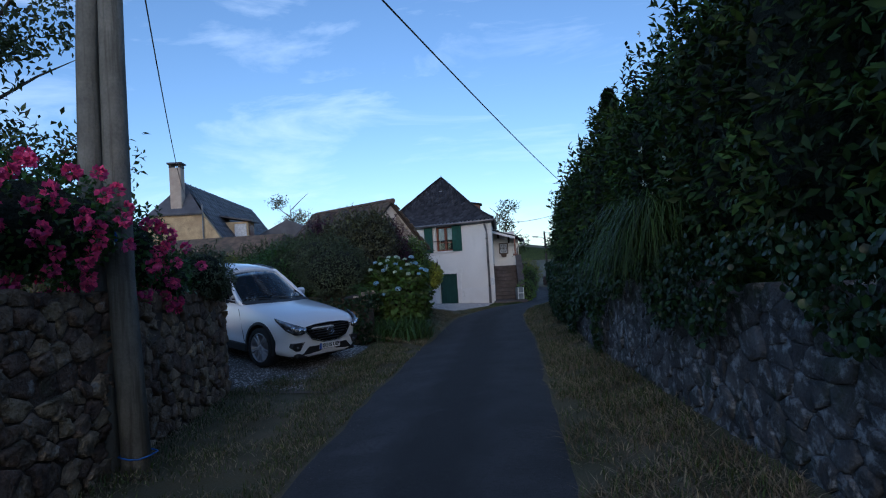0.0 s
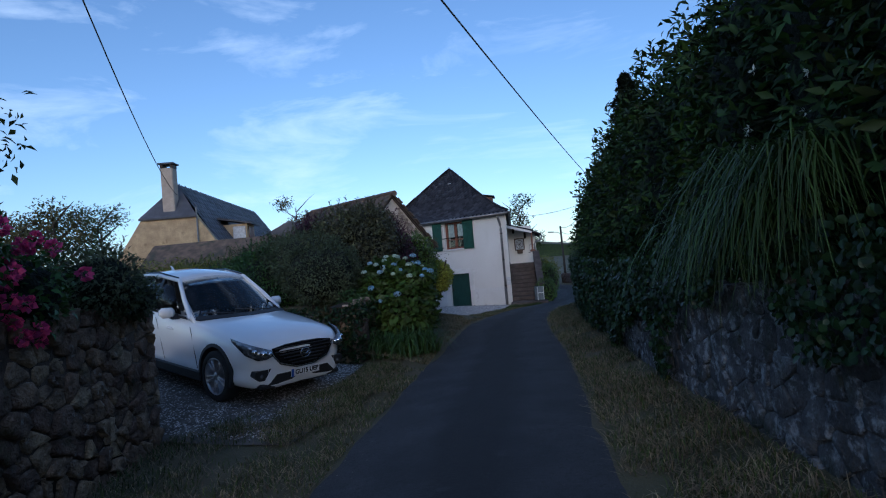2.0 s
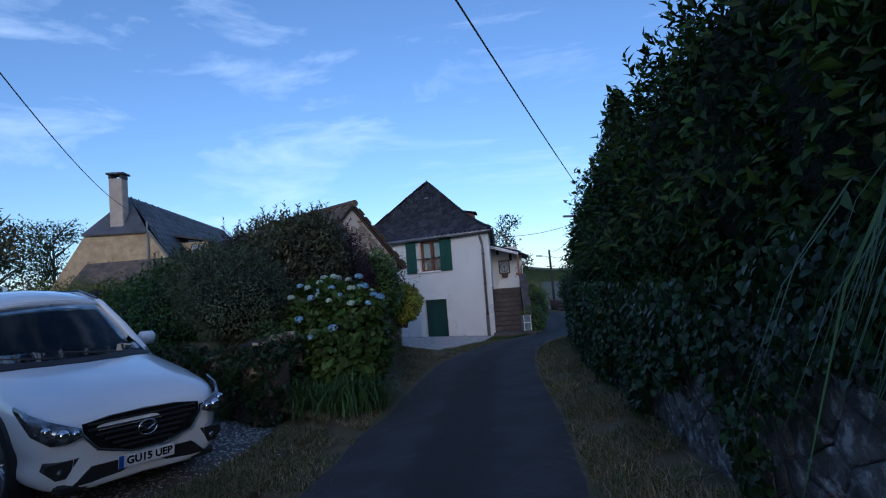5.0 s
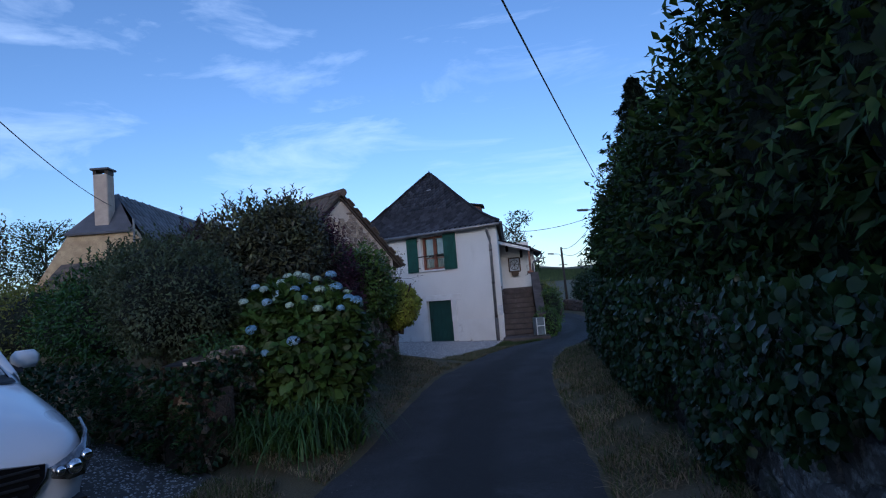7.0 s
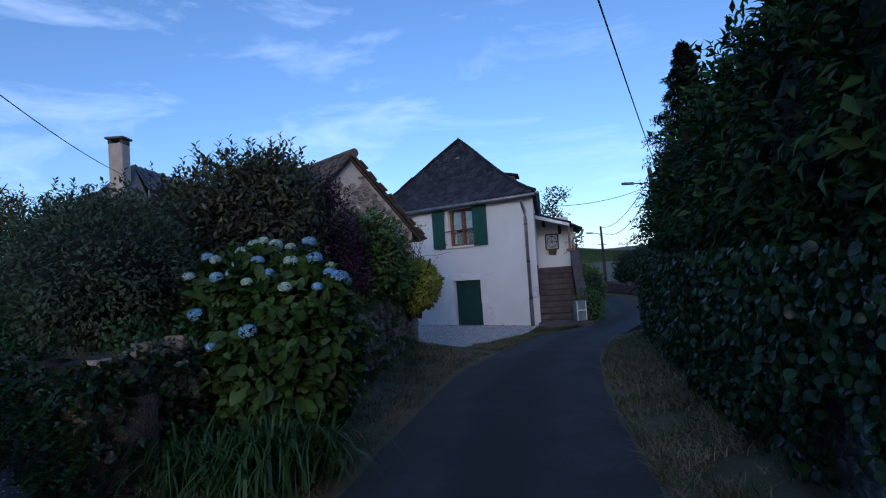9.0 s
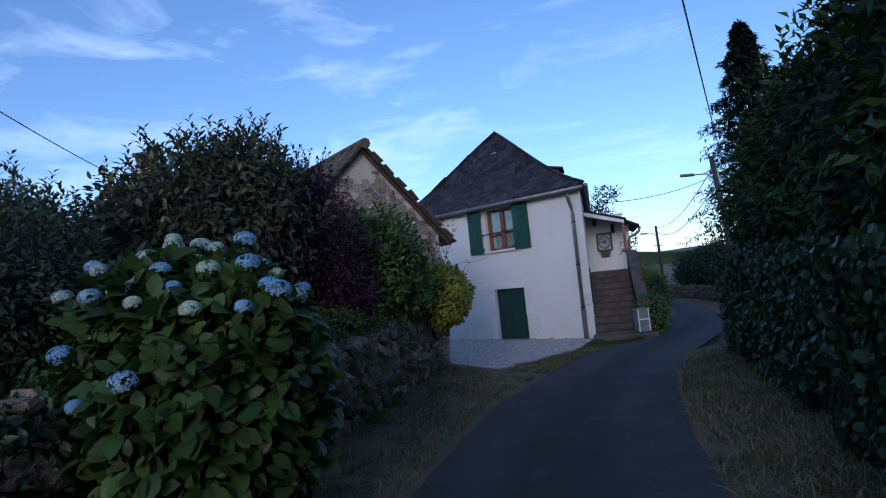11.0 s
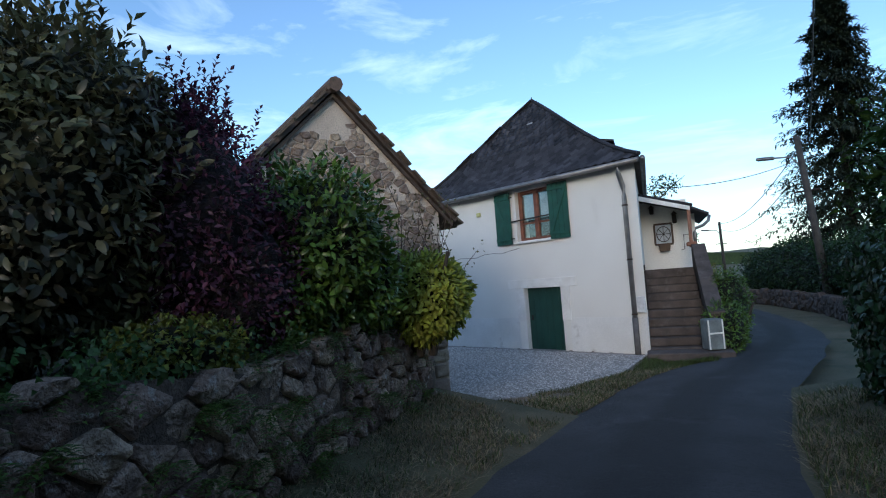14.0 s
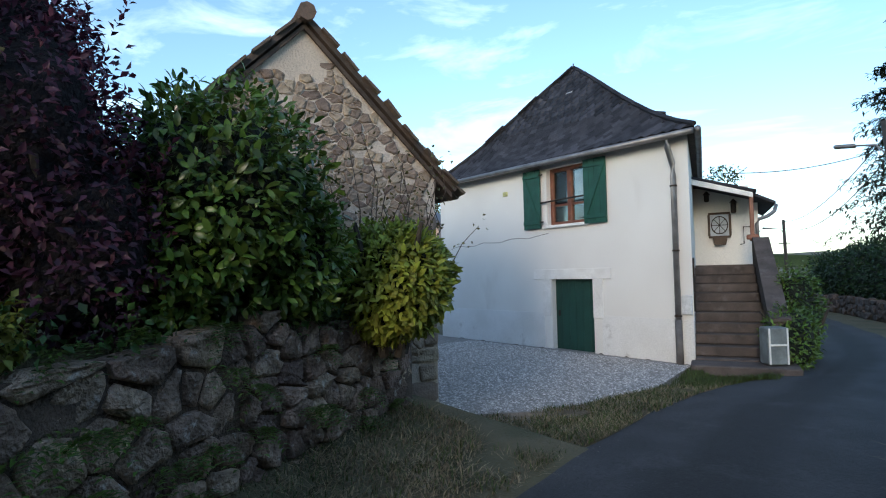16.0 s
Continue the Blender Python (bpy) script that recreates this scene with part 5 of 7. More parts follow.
part("dormer_window", boxed((3.22, 5.2, 5.1), (0.06, 1.1, 1.1), bevel=0.02), M_WOOD_RED, dr)
part("mast", tube(bmesh.new(), [(1.6, 0.0, 3.5), (1.6, 0.0, 6.6)], 0.05, 6), M_ZINC, far, "thin metal service mast")
# lower wing beyond
far2 = empty("slate_roofed_wing", FH @ pose(1.0, LEN + 0.2, 0), "lower slate-roofed wing behind the ochre house", "house")
part("walls", boxed((0, 6, 1.2), (5.6, 11.5, 2.5)), M_OCHRE, far2)
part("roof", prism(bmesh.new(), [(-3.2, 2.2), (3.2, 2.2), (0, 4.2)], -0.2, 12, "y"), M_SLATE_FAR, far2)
# tiled shed in front
sh = empty("tiled_shed", pose(-26.0, 19.4, 0, 0, 0, 30), "low shed with mossy brown tile roof", "shed")
part("walls", boxed((0, 0, 1.3), (5.0, 3.0, 2.6)), M_RUBBLE_B, sh)
part("roof", prism(bmesh.new(), [(-1.9, 2.45), (1.9, 2.45), (0, 4.0)], -3.0, 3.0, "x"), M_TILE, sh)
# pink house seen between barn and white house
pk = empty("pink_house", pose(-37.5, 34.5, 0, 0, 0, 35), "distant pink rendered house with slate roof", "house")
part("walls", boxed((0, 0, 2.15), (7, 7, 4.3)), M_PINK, pk)
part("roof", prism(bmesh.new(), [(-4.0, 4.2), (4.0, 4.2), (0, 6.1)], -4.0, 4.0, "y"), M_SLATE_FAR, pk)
part("shutter", boxed((1.4, -3.53, 3.4), (1.2, 0.06, 1.5)), M_WOOD_RED, pk)

# ---- vegetation ----
# hedge on the lane wall: laurel above, ivy hanging below
def hedge_line(y):
    return lerp_line(WALL_R, y)


HEDGE = []
rnd = random.Random(3)
for k in range(24):
    y = -1.5 + k * 1.02
    x = hedge_line(y)
    top = np.interp(y, [-2, 5, 8, 10, 12.4, 14.4, 17, 20, 22, 23], [5.2, 5.1, 4.8, 4.5, 4.3, 4.1, 4.0, 3.9, 3.7, 3.4])
    HEDGE.append((x + 0.92, y + 0.4, (top + 1.5) / 2 + rnd.uniform(-0.1, 0.1), 0.95 + rnd.uniform(-0.12, 0.12), 0.95, (top - 1.3) / 2))
HB = [(b[0], b[1], b[2], b[3], b[4], b[5]) for b in HEDGE]
hedge = bush("laurel_hedge", "tall dense dark green laurel hedge above the stone wall", "hedge", HB, L_HEDGE, 380, 0.125, 0.42, stem=False, tips=420, tip_len=0.3, droop=0.35, depth=0.3, lump=0.3, floor=1.3)
# ivy mats over the wall
def ivy(name, label, y0, y1, top, low, n, size=0.075, out=0.12, material=L_IVY):
    y = rng.uniform(y0, y1, n)
    f = rng.random(n) ** 0.7
    lowv = low + 0.35 * np.sin(y * 2.3) + 0.2 * np.sin(y * 5.1 + 1)
    z = top - f * (top - lowv)
    keep = z > 0.15
    y, z = y[keep], z[keep]
    x = lerp_line(WALL_R, y) - rng.uniform(0.0, out, len(y)) * (0.4 + 0.6 * np.clip(z / 1.5, 0, 1))
    P = np.stack([x - 0.05, y - 0.03, z], 1)
    nrm = np.array([-0.84, -0.54, 0.3])
    D = unit(np.array([0, 0, -1.0]) + rng.normal(size=P.shape) * 0.6)
    N = unit(nrm + rng.normal(size=P.shape) * 0.45)
    ln = size * rng.uniform(0.6, 1.3, len(P))
    V, F = ovals_np(P, D, N, ln, ln * 0.9)
    return tagged(part_np(name, V, F, material), label, "ivy", kind="stuff")


ivy("ivy", "dark ivy hanging over the wall top", -2, 10.5, 2.1, 1.5, 11000, 0.055)
ivy("ivy_thick", "thick dark ivy covering the wall", 10.5, 22.6, 1.9, 0.85, 12000, 0.065)
ivy("ivy_thick", "thick dark ivy covering the wall", 14.0, 22.8, 1.9, 0.4, 10000, 0.065, out=0.2)


def arching(name, label, category, root_pts, n, length, width, material, fall=0.7, outward=None, rise=0.75):
    """A plant of long arching blades, one tuft at each of the given places."""
    R = np.array(root_pts)
    c = R.mean(0)
    root = empty(name, pose(*c), label, category)
    for r in R:
        k = n // len(R)
        P = r + rng.normal(size=(k, 3)) * np.array([0.12, 0.12, 0.05])
        a = rng.uniform(0, 2 * math.pi, k)
        d = np.stack([np.cos(a), np.sin(a), np.zeros(k)], 1)
        if outward is not None:
            d = unit(d + np.array(outward) * 0.9)
        side = np.stack([-d[:, 1], d[:, 0], np.zeros(k)], 1)
        L = length * rng.uniform(0.6, 1.2, k)[:, None]
        spread = rng.uniform(0.2, 0.75, k)[:, None]
        rows = []
        for s in (0, 0.25, 0.5, 0.75, 1.0):
            q = P + d * L * spread * s + np.array([0, 0, 1.0]) * L * (rise * s - fall * (0.8 + spread) * s * s)
            w = width * (1 - s * 0.92)
            rows += [q - side * w, q + side * w]
        V = np.stack(rows, 1)
        b = (np.arange(k) * 10).reshape(-1, 1)
        F = np.concatenate([b + np.array([2 * i, 2 * i + 1, 2 * i + 3, 2 * i + 2]) for i in range(4)], 1).reshape(-1, 4)
        part_np("leaf_tuft", V.reshape(-1, 3) - c, F, material, root)
    return root


arching("tussock_grass", "large tussock of long arching grass hanging over the wall", "grass", [(-2.75, 8.5, 2.05), (-2.5, 8.2, 2.15), (-3.0, 8.9, 2.0), (-2.7, 8.55, 2.35), (-2.35, 8.0, 2.35)], 1000, 1.0, 0.011, L_DRYTIP, 0.9, (-0.84, -0.54, 0), 0.85)
arching("strap_leaf_plant", "clump of green strap-shaped leaves at the wall foot", "plant", [(-9.65, 12.95, 0.25), (-9.6, 13.4, 0.25), (-9.95, 12.75, 0.25), (-9.8, 13.15, 0.28), (-10.15, 12.6, 0.28)], 650, 1.0, 0.017, L_STRAP, 0.85, None, 1.25)

# shrubs on the terrace wall
bush("photinia_shrub", "large rounded evergreen shrub with bronzed leaves", "shrub", [(-13.15, 15.15, 2.55, 1.15, 1.15, 1.1), (-12.95, 15.4, 3.0, 0.75, 0.75, 0.7), (-13.2, 14.6, 2.2, 1.05, 0.95, 0.95)], L_PHOTINIA, 640, 0.10, 0.40, tips=110, tip_len=0.28, shape=ovals_np)
bush("purple_berberis", "dense dark purple-leaved berberis shrub", "shrub", [(-12.85, 16.3, 2.4, 0.58, 0.58, 0.85), (-12.85, 16.6, 1.9, 0.55, 0.5, 0.6), (-13.05, 16.3, 2.9, 0.45, 0.45, 0.55)], L_PURPLE, 1200, 0.06, 0.5, core=M_SHADE_CORE_P, tips=170, tip_len=0.34, depth=0.45)
bush("camellia", "rounded camellia with glossy green leaves", "shrub", [(-13.15, 17.45, 2.2, 0.7, 0.72, 0.78), (-13.25, 17.95, 1.85, 0.5, 0.48, 0.5), (-13.0, 17.1, 1.8, 0.42, 0.42, 0.45)], L_CAMELLIA, 950, 0.085, 0.45, depth=0.25, shape=ovals_np)
bush("golden_bush", "clipped ball of golden-green foliage on the wall end", "shrub", [(-13.55, 19.08, 1.63, 0.53, 0.53, 0.5)], L_GOLD, 1900, 0.085, 0.42, depth=0.16, lump=0.1, shape=ovals_np)
bush("silver_shrub", "soft grey-green shrub spilling over the wall end", "shrub", [(-8.35, 6.6, 2.05, 0.42, 0.42, 0.36), (-8.65, 7.0, 1.9, 0.3, 0.32, 0.26)], L_GREY, 1400, 0.06, 0.4, tips=50, tip_len=0.15, stem=False)
bush("grey_shrub", "dense dull green shrub on the bank", "shrub", [(-11.9, 12.75, 2.0, 0.95, 0.85, 0.7), (-12.6, 13.0, 2.3, 0.9, 0.8, 0.7)], L_GREY, 1100, 0.06, 0.45, tips=40, tip_len=0.15)
bush("green_shrub", "mixed green shrub on the bank", "shrub", [(-13.9, 13.2, 1.95, 1.2, 1.0, 0.9), (-15.3, 13.3, 1.8, 1.2, 1.0, 0.75)], L_LAUREL, 600, 0.08, 0.45, tips=50, tip_len=0.2)
bush("rounded_shrub", "tall rounded green shrub with mauve tips", "shrub", [(-13.6, 13.3, 2.25, 0.9, 0.8, 0.72), (-14.5, 14.0, 2.25, 0.9, 0.9, 0.75)], L_GREY, 800, 0.075, 0.45, tips=60, tip_len=0.3)
bush("red_shrub", "small dark red-leaved shrub", "shrub", [(-14.6, 15.0, 3.0, 0.5, 0.5, 0.6)], L_PURPLE, 1000, 0.06, 0.5, core=M_SHADE_CORE_P, tips=20)
bush("yellow_green_shrub", "low yellow-green plant on the wall top", "shrub", [(-12.2, 15.95, 1.45, 0.28, 0.42, 0.22)], L_YELLOWISH, 1500, 0.055, 0.6, stem=False)
bush("bank_shrub", "round green shrub behind the parked car", "shrub", [(-17.5, 13.2, 1.7, 1.3, 1.1, 1.0), (-19.5, 13.3, 1.6, 1.4, 1.2, 1.2), (-22, 12.9, 1.3, 1.5, 1.2, 1.4), (-24.2, 13.2, 1.2, 1.5, 1.5, 1.4), (-24.6, 15.2, 1.2, 1.3, 1.5, 1.4)], L_YELLOWISH, 350, 0.08, 0.45)
bush("garden_shrub", "tall green garden shrubs on the terrace", "shrub", [(-17.5, 15.5, 1.85, 1.5, 1.3, 1.1), (-19.5, 16.5, 1.95, 1.6, 1.4, 1.2), (-22, 16, 1.75, 1.6, 1.4, 1.2)], L_TREE, 300, 0.09, 0.45, tips=60)
bush("stair_shrub", "bright green shrub beside the stairs", "shrub", [(-13.25, 26.3, 0.55, 0.35, 0.6, 0.55), (-13.6, 27.4, 0.9, 0.35, 0.6, 0.8)], L_CAMELLIA, 500, 0.09, 0.4)

# terrace soil behind the wall and the bank by the parking bay
bm = prism(bmesh.new(), [(-10.9, 12.75), (-11.5, 14.3), (-12.5, 16.5), (-13.55, 18.2), (-14.45, 19.7), (-14.9, 19.7), (-14.9, 15.9), (-24, 15.9), (-24, 12.75)], -0.03, 1.32)
tagged(part("terrace", bm, M_SOIL), "raised earth terrace behind the stone wall", "terrace", kind="structure")
stone_wall("terrace_wall", WALL_T, lambda s: 1.38 + 0.06 * math.sin(s * 2.3) - 0.1 * (s > 8), M_STONE_D, "low dark rubble wall with moss and ferns", 1, 0.185, 0.25, 0.5, (14.2, 19.9), flush=0.05, joint=0.009, proud=0.032, fill=0.045, seed=2)
stone_wall("bank_wall", [(-17.5, 12.6), (-13.5, 12.25), (-12.0, 12.15), (-10.4, 12.0)], lambda s: 1.15 + 0.1 * math.sin(s * 1.7), M_STONE_L, "overgrown stone bank beside the parking bay", 1, 0.17, 0.3, 0.5, (11, 12.3), flush=0.05, joint=0.012, proud=0.04, fill=0.05, seed=4)
stone_wall("lane_wall", WALL_R, lambda s: float(np.interp(s, [0, 6, 10, 16, 28], [2.0, 1.95, 1.75, 1.6, 1.5])) + 0.05 * math.sin(s * 1.9), M_STONE_R, "tall grey rubble wall with pale lichen", -1, 0.17, 0.28, 0.6, (6.0, 14.0), flush=0.014, joint=0.004, proud=0.012, fill=0.06, seed=6, mortar=M_STONE_R)
stone_wall("first_wall", WALL_L + [(-10.4, 8.0), (-13.0, 8.1)], lambda s: float(np.interp(s, [0, 6.5, 9.2, 11.6, 12.7, 13.2, 15], [2.15, 2.1, 1.95, 1.85, 1.75, 1.5, 1.2])) + 0.05 * math.sin(s * 2.1), M_STONE_L, "brown rubble wall below the climbing roses", 1, 0.17, 0.24, 0.6, (3.0, 7.6), flush=0.04, joint=0.009, proud=0.03, fill=0.045, seed=8)


def tuft_leaves(name, label, spots, material, length, width, per, category="fern"):
    """Small sprays of leaflets growing from wall joints."""
    for s, face in spots:
        root = empty(name, pose(*s), label, category, "ferns in the wall")
        Ps, Ds, Ns = [], [], []
        for k in range(per):
            a = rng.uniform(-1.3, 1.3)
            d = np.array([face[0] * math.cos(a) - face[1] * math.sin(a), face[1] * math.cos(a) + face[0] * math.sin(a), rng.uniform(-0.4, 0.5)])
            L = length * rng.uniform(0.6, 1.2)
            for j in range(7):
                for sg in (-1, 1):
                    c = d * L * (j + 1) / 7 - np.array([0, 0, 1]) * L * 0.5 * ((j + 1) / 7) ** 2
                    Ps.append(c)
                    Ds.append(np.cross(d, [0, 0, 1]) * sg + d * 0.5)
                    Ns.append([0, 0, 1])
        ln = length * 0.28 * rng.uniform(0.6, 1.1, len(Ps))
        V, F = leaves_np(np.array(Ps), np.array(Ds), np.array(Ns), ln, ln * width)
        part_np("fronds", V, F, material, root)


fern_at = []
rnd = random.Random(21)
for k in range(64):
    y = rnd.uniform(13.8, 19.4)
    z = rnd.choice([1.4, 1.42, 1.15, 1.0, 0.9, 0.72, 0.5, 1.38])
    x = float(lerp_line(WALL_T, y)) + 0.06
    fern_at.append(((x - (0.15 if z > 1.25 else 0), y, z), (0.88, -0.45)))
tuft_leaves("wall_fern", "small bright fern growing from the wall", fern_at, L_CAMELLIA, 0.21, 0.4, 7)
bank_at = [((rnd.uniform(-13, -10.3), 12.0 - rnd.uniform(0, 0.08), rnd.uniform(0.15, 1.25)), (0.1, -1)) for k in range(46)]
tuft_leaves("bank_fern", "small leafy fern on the stone bank", bank_at, L_HYDR, 0.2, 0.6, 5)


def loose_leaves(name, label, n, places, material, size, category="weeds"):
    P = places(n)
    D = unit(rng.normal(size=P.shape) + np.array([0.4, -0.4, 0.2]))
    N = unit(rng.normal(size=P.shape) * 0.5 + np.array([0.5, -0.5, 0.7]))
    ln = size * rng.uniform(0.5, 1.3, len(P))
    V, F = leaves_np(P, D, N, ln, ln * 0.6)
    return tagged(part_np(name, V, F, material), label, category, kind="stuff")


def bank_places(n):
    x = rng.uniform(-17.3, -10.3, n)
    c = np.sin(x * 2.7) + np.sin(x * 6.1 + 2)
    z = 1.3 - rng.random(n) ** 1.2 * (0.8 + 0.35 * c)
    keep = z > 0.05
    return np.stack([x, 12.02 - rng.uniform(0, 0.16, n) + (x < -12) * 0.1, z], 1)[keep]


loose_leaves("bank_ivy", "ivy and weeds trailing down the stone bank", 3000, bank_places, L_IVY, 0.085)


def top_places(n):
    y = rng.uniform(12.3, 19.3, n)
    y = y[np.sin(y * 5.3) + np.sin(y * 13.1 + 1) + 0.8 * np.sin(y * 2.1) > rng.uniform(-2.2, 1.2, n)]
    n = len(y)
    x = lerp_line(WALL_T, y) - rng.uniform(-0.05, 0.6, n)
    return np.stack([x, y, 1.36 + rng.random(n) ** 2 * 0.28], 1)


loose_leaves("terrace_weeds", "low green weeds along the wall top", 5000, top_places, L_STRAP, 0.055)


def corner_places(n):
    y = rng.uniform(11.95, 14.3, n)
    z = 1.35 - rng.random(n) ** 1.3 * 1.3
    return np.stack([lerp_line(WALL_T, y) + rng.uniform(0.0, 0.14, n), y, z], 1)


loose_leaves("corner_ivy", "ivy and weeds over the corner of the bank", 1900, corner_places, L_IVY, 0.085)

# hydrangea
HYD = [(-10.45, 13.8, 1.15, 0.64, 0.68, 0.88), (-10.8, 14.2, 1.1, 0.52, 0.52, 0.8), (-10.8, 13.65, 1.45, 0.56, 0.56, 0.7)]
hyd = bush("hydrangea", "large hydrangea bush with blue and cream flower heads", "shrub", HYD, L_HYDR, 560, 0.15, 0.62, depth=0.2, droop=0.3, floor=0.42, shape=ovals_np)
P, D = blob_points(HYD, 40, 0.02, floor=0.4)
ok = (D[:, 2] > 0.05) & (D[:, 0] > -0.45)
P, D = P[ok], D[ok]
order = rng.permutation(len(P))
heads = []
for i in order:
    if D[i, 2] < 0.5 and rng.random() < 0.86:
        continue
    if all(np.linalg.norm(P[i] - h[0]) > 0.15 for h in heads):
        heads.append((P[i], D[i]))
    if len(heads) >= 50:
        break
for i, (p, d) in enumerate(heads):
    r = rng.uniform(0.05, 0.08)
    q = unit(rng.normal(size=(150, 3)))
    q = q[q @ unit(d + np.array([0, 0, 0.7])) > -0.2]
    pp = p + d * 0.10 + q * np.array([r, r, r * 0.75])
    n = len(pp)
    V, F = leaves_np(np.repeat(pp, 2, 0), np.repeat(np.cross(q, rng.normal(size=q.shape)), 2, 0) * np.tile([[1.0], [-1.0]], (n, 1)), np.repeat(q, 2, 0), 0.021, 0.022, 0.1)
    base = np.array([np.array(HYD)[:, 0].mean(), np.array(HYD)[:, 1].mean(), max(0.0, min(b[2] - b[5] for b in HYD))])
    part_np("flower_head", V - base, F, P_BLUE if i % 2 else P_CREAM, hyd, "blue mophead flower" if i % 2 else "cream green mophead flower")

# climbing roses on the first wall
RB = [(-5.6, 2.4, 2.5, 0.75, 0.8, 0.5), (-6.55, 3.8, 2.5, 0.7, 0.75, 0.5), (-7.35, 4.9, 2.3, 0.6, 0.65, 0.5), (-7.85, 5.7, 2.0, 0.45, 0.45, 0.38), (-4.6, 0.8, 2.5, 0.8, 0.9, 0.5)]
rose = bush("climbing_rose", "climbing rose thick with deep pink blooms over the wall", "shrub", RB, L_LAUREL, 420, 0.075, 0.55, stem=False, tips=45, tip_len=0.3)
P, D = blob_points(RB, 60, 0.02, floor=1.4)
ok = (D[:, 0] + -D[:, 1] * 0.6 > -0.1)
P, D = P[ok], D[ok]
base = np.array([np.array(RB)[:, 0].mean(), np.array(RB)[:, 1].mean(), min(b[2] - b[5] for b in RB)])
for i in rng.permutation(len(P))[:280]:
    q = unit(rng.normal(size=(26, 3)))
    V, F = leaves_np(P[i] + D[i] * 0.07 + q * 0.03, q + D[i] * 0.6, np.cross(q, rng.normal(size=q.shape)), 0.055, 0.055, 0.2)
    part_np("rose_bloom", V - base, F, P_ROSE, rose)
# trees
def tree(name, label, x, y, h, crown, leaf_mat, per_m2, length, trunk_r=0.14, z0=0.0):
    root = empty(name, pose(x, y, z0), label, "tree")
    bm = bmesh.new()
    tube(bm, [(0, 0, -0.2), (0.05, 0.03, h * 0.3), (-0.04, 0.06, h * 0.6), (0.02, 0, h * 0.9)], [trunk_r, trunk_r * 0.8, trunk_r * 0.5, trunk_r * 0.15], 8)
    for k in range(9):
        a = k * 2.4
        z = h * (0.28 + 0.07 * k)
        tube(bm, [(0, 0, z), (math.cos(a) * h * 0.12, math.sin(a) * h * 0.12, z + h * 0.1), (math.cos(a) * h * 0.22, math.sin(a) * h * 0.22, z + h * 0.17)], [trunk_r * 0.4, trunk_r * 0.25, trunk_r * 0.08], 6)
    part("trunk", bm, M_BARK, root)
    V, F = foliage(crown, per_m2, length, 0.5, depth=0.75, lump=0.4)
    part_np("crown", V, F, leaf_mat, root)
    return root


def crown_of(h, r, n, seed, low=0.35):
    rr = random.Random(seed)
    out = []
    for k in range(n):
        a = rr.uniform(0, 6.28)
        z = rr.uniform(low, 0.95) * h
        d = r * rr.uniform(0.1, 0.8) * (1.15 - abs(z / h - 0.55))
        s = r * rr.uniform(0.28, 0.5)
        out.append((d * math.cos(a), d * math.sin(a), z, s, s, s * 0.8))
    return out


tree("young_tree", "young tree with dark leaves against the sky", -9.8, 4.6, 6.2, crown_of(6.2, 1.4, 16, 5, 0.5), L_TREE, 150, 0.11, 0.07)
tree("garden_tree", "dark garden tree behind the wall", -11.2, 3.3, 4.6, crown_of(4.6, 1.5, 14, 8), L_TREE, 120, 0.11)
# Warm evening sun on these trees is put into the L_WARM colour.
for i, (x, y, h, r, m) in enumerate([(-44, 15, 8.5, 3.2, L_WARM), (-41, 18.5, 7.5, 2.6, L_WARM), (-46, 20, 7.5, 3.0, L_TREE), (-38, 15.5, 6.0, 2.2, L_WARM), (-47, 11, 9.0, 3.5, L_TREE), (-52, 26, 9.0, 3.0, L_TREE)]):
    tree("far_tree", "distant tree with evening sun painted into its leaf colour" if m is L_WARM else "distant dark green tree", x, y, h, crown_of(h, r, 18, 30 + i, 0.15), m, 26, 0.22, 0.2)
for i, (x, y, h, r) in enumerate([(2.5, 9.5, 8.5, 3.2), (0.0, 13.0, 7.0, 2.4), (5.0, 5.0, 9.0, 3.2), (-2.5, 18.0, 6.2, 2.0)]):
    tree("roadside_tree", "tall dark tree rising behind the hedge", x, y, h, crown_of(h, r, 22, 60 + i, 0.3), L_TREE, 70, 0.15, 0.2)
tree("round_tree", "round tree behind the white house", -27.0, 50, 7.5, crown_of(7.5, 2.2, 14, 71), L_TREE, 30, 0.22)
tree("round_tree", "round tree behind the ochre house", -53, 47, 11, crown_of(11, 3.0, 14, 72), L_WARM, 22, 0.28)

# conifer
con = empty("conifer", pose(-17.4, 52.5, 0), "tall dark conifer beyond the bend", "tree")
part("trunk", tube(bmesh.new(), [(0, 0, -0.2), (0, 0, 16.6)], [0.28, 0.03], 8), M_BARK, con)
Ps, Ds = [], []
for k in range(120):
    z = 2.0 + 14.6 * k / 120
    L = (1 - (z - 2) / 14.65) ** 0.8 * 5.0 * (0.8 + 0.35 * math.sin(k * 0.55) ** 2) + 0.06
    for j in range(5):
        a = k * 2.4 + j * 1.257
        if rng.random() < 0.12:
            continue
        l2 = L * rng.uniform(0.55, 1.1)
        t = rng.random(64)[:, None] ** 0.7
        d = np.array([math.cos(a), math.sin(a), 0])
        P = np.array([0, 0, z]) + d * l2 * t + np.array([0, 0, 1]) * l2 * (0.16 * t - 0.3 * t * t) + rng.normal(size=(64, 3)) * (0.03 + 0.015 * l2)
        Ps.append(P)
        Ds.append(np.tile(d, (64, 1)) + rng.normal(size=(64, 3)) * 0.7 - np.array([0, 0, 0.3]))
P, D = np.concatenate(Ps), np.concatenate(Ds)
Vc, Fc = leaves_np(P, D, np.tile([0, 0, 1.0], (len(P), 1)), 0.34, 0.11)
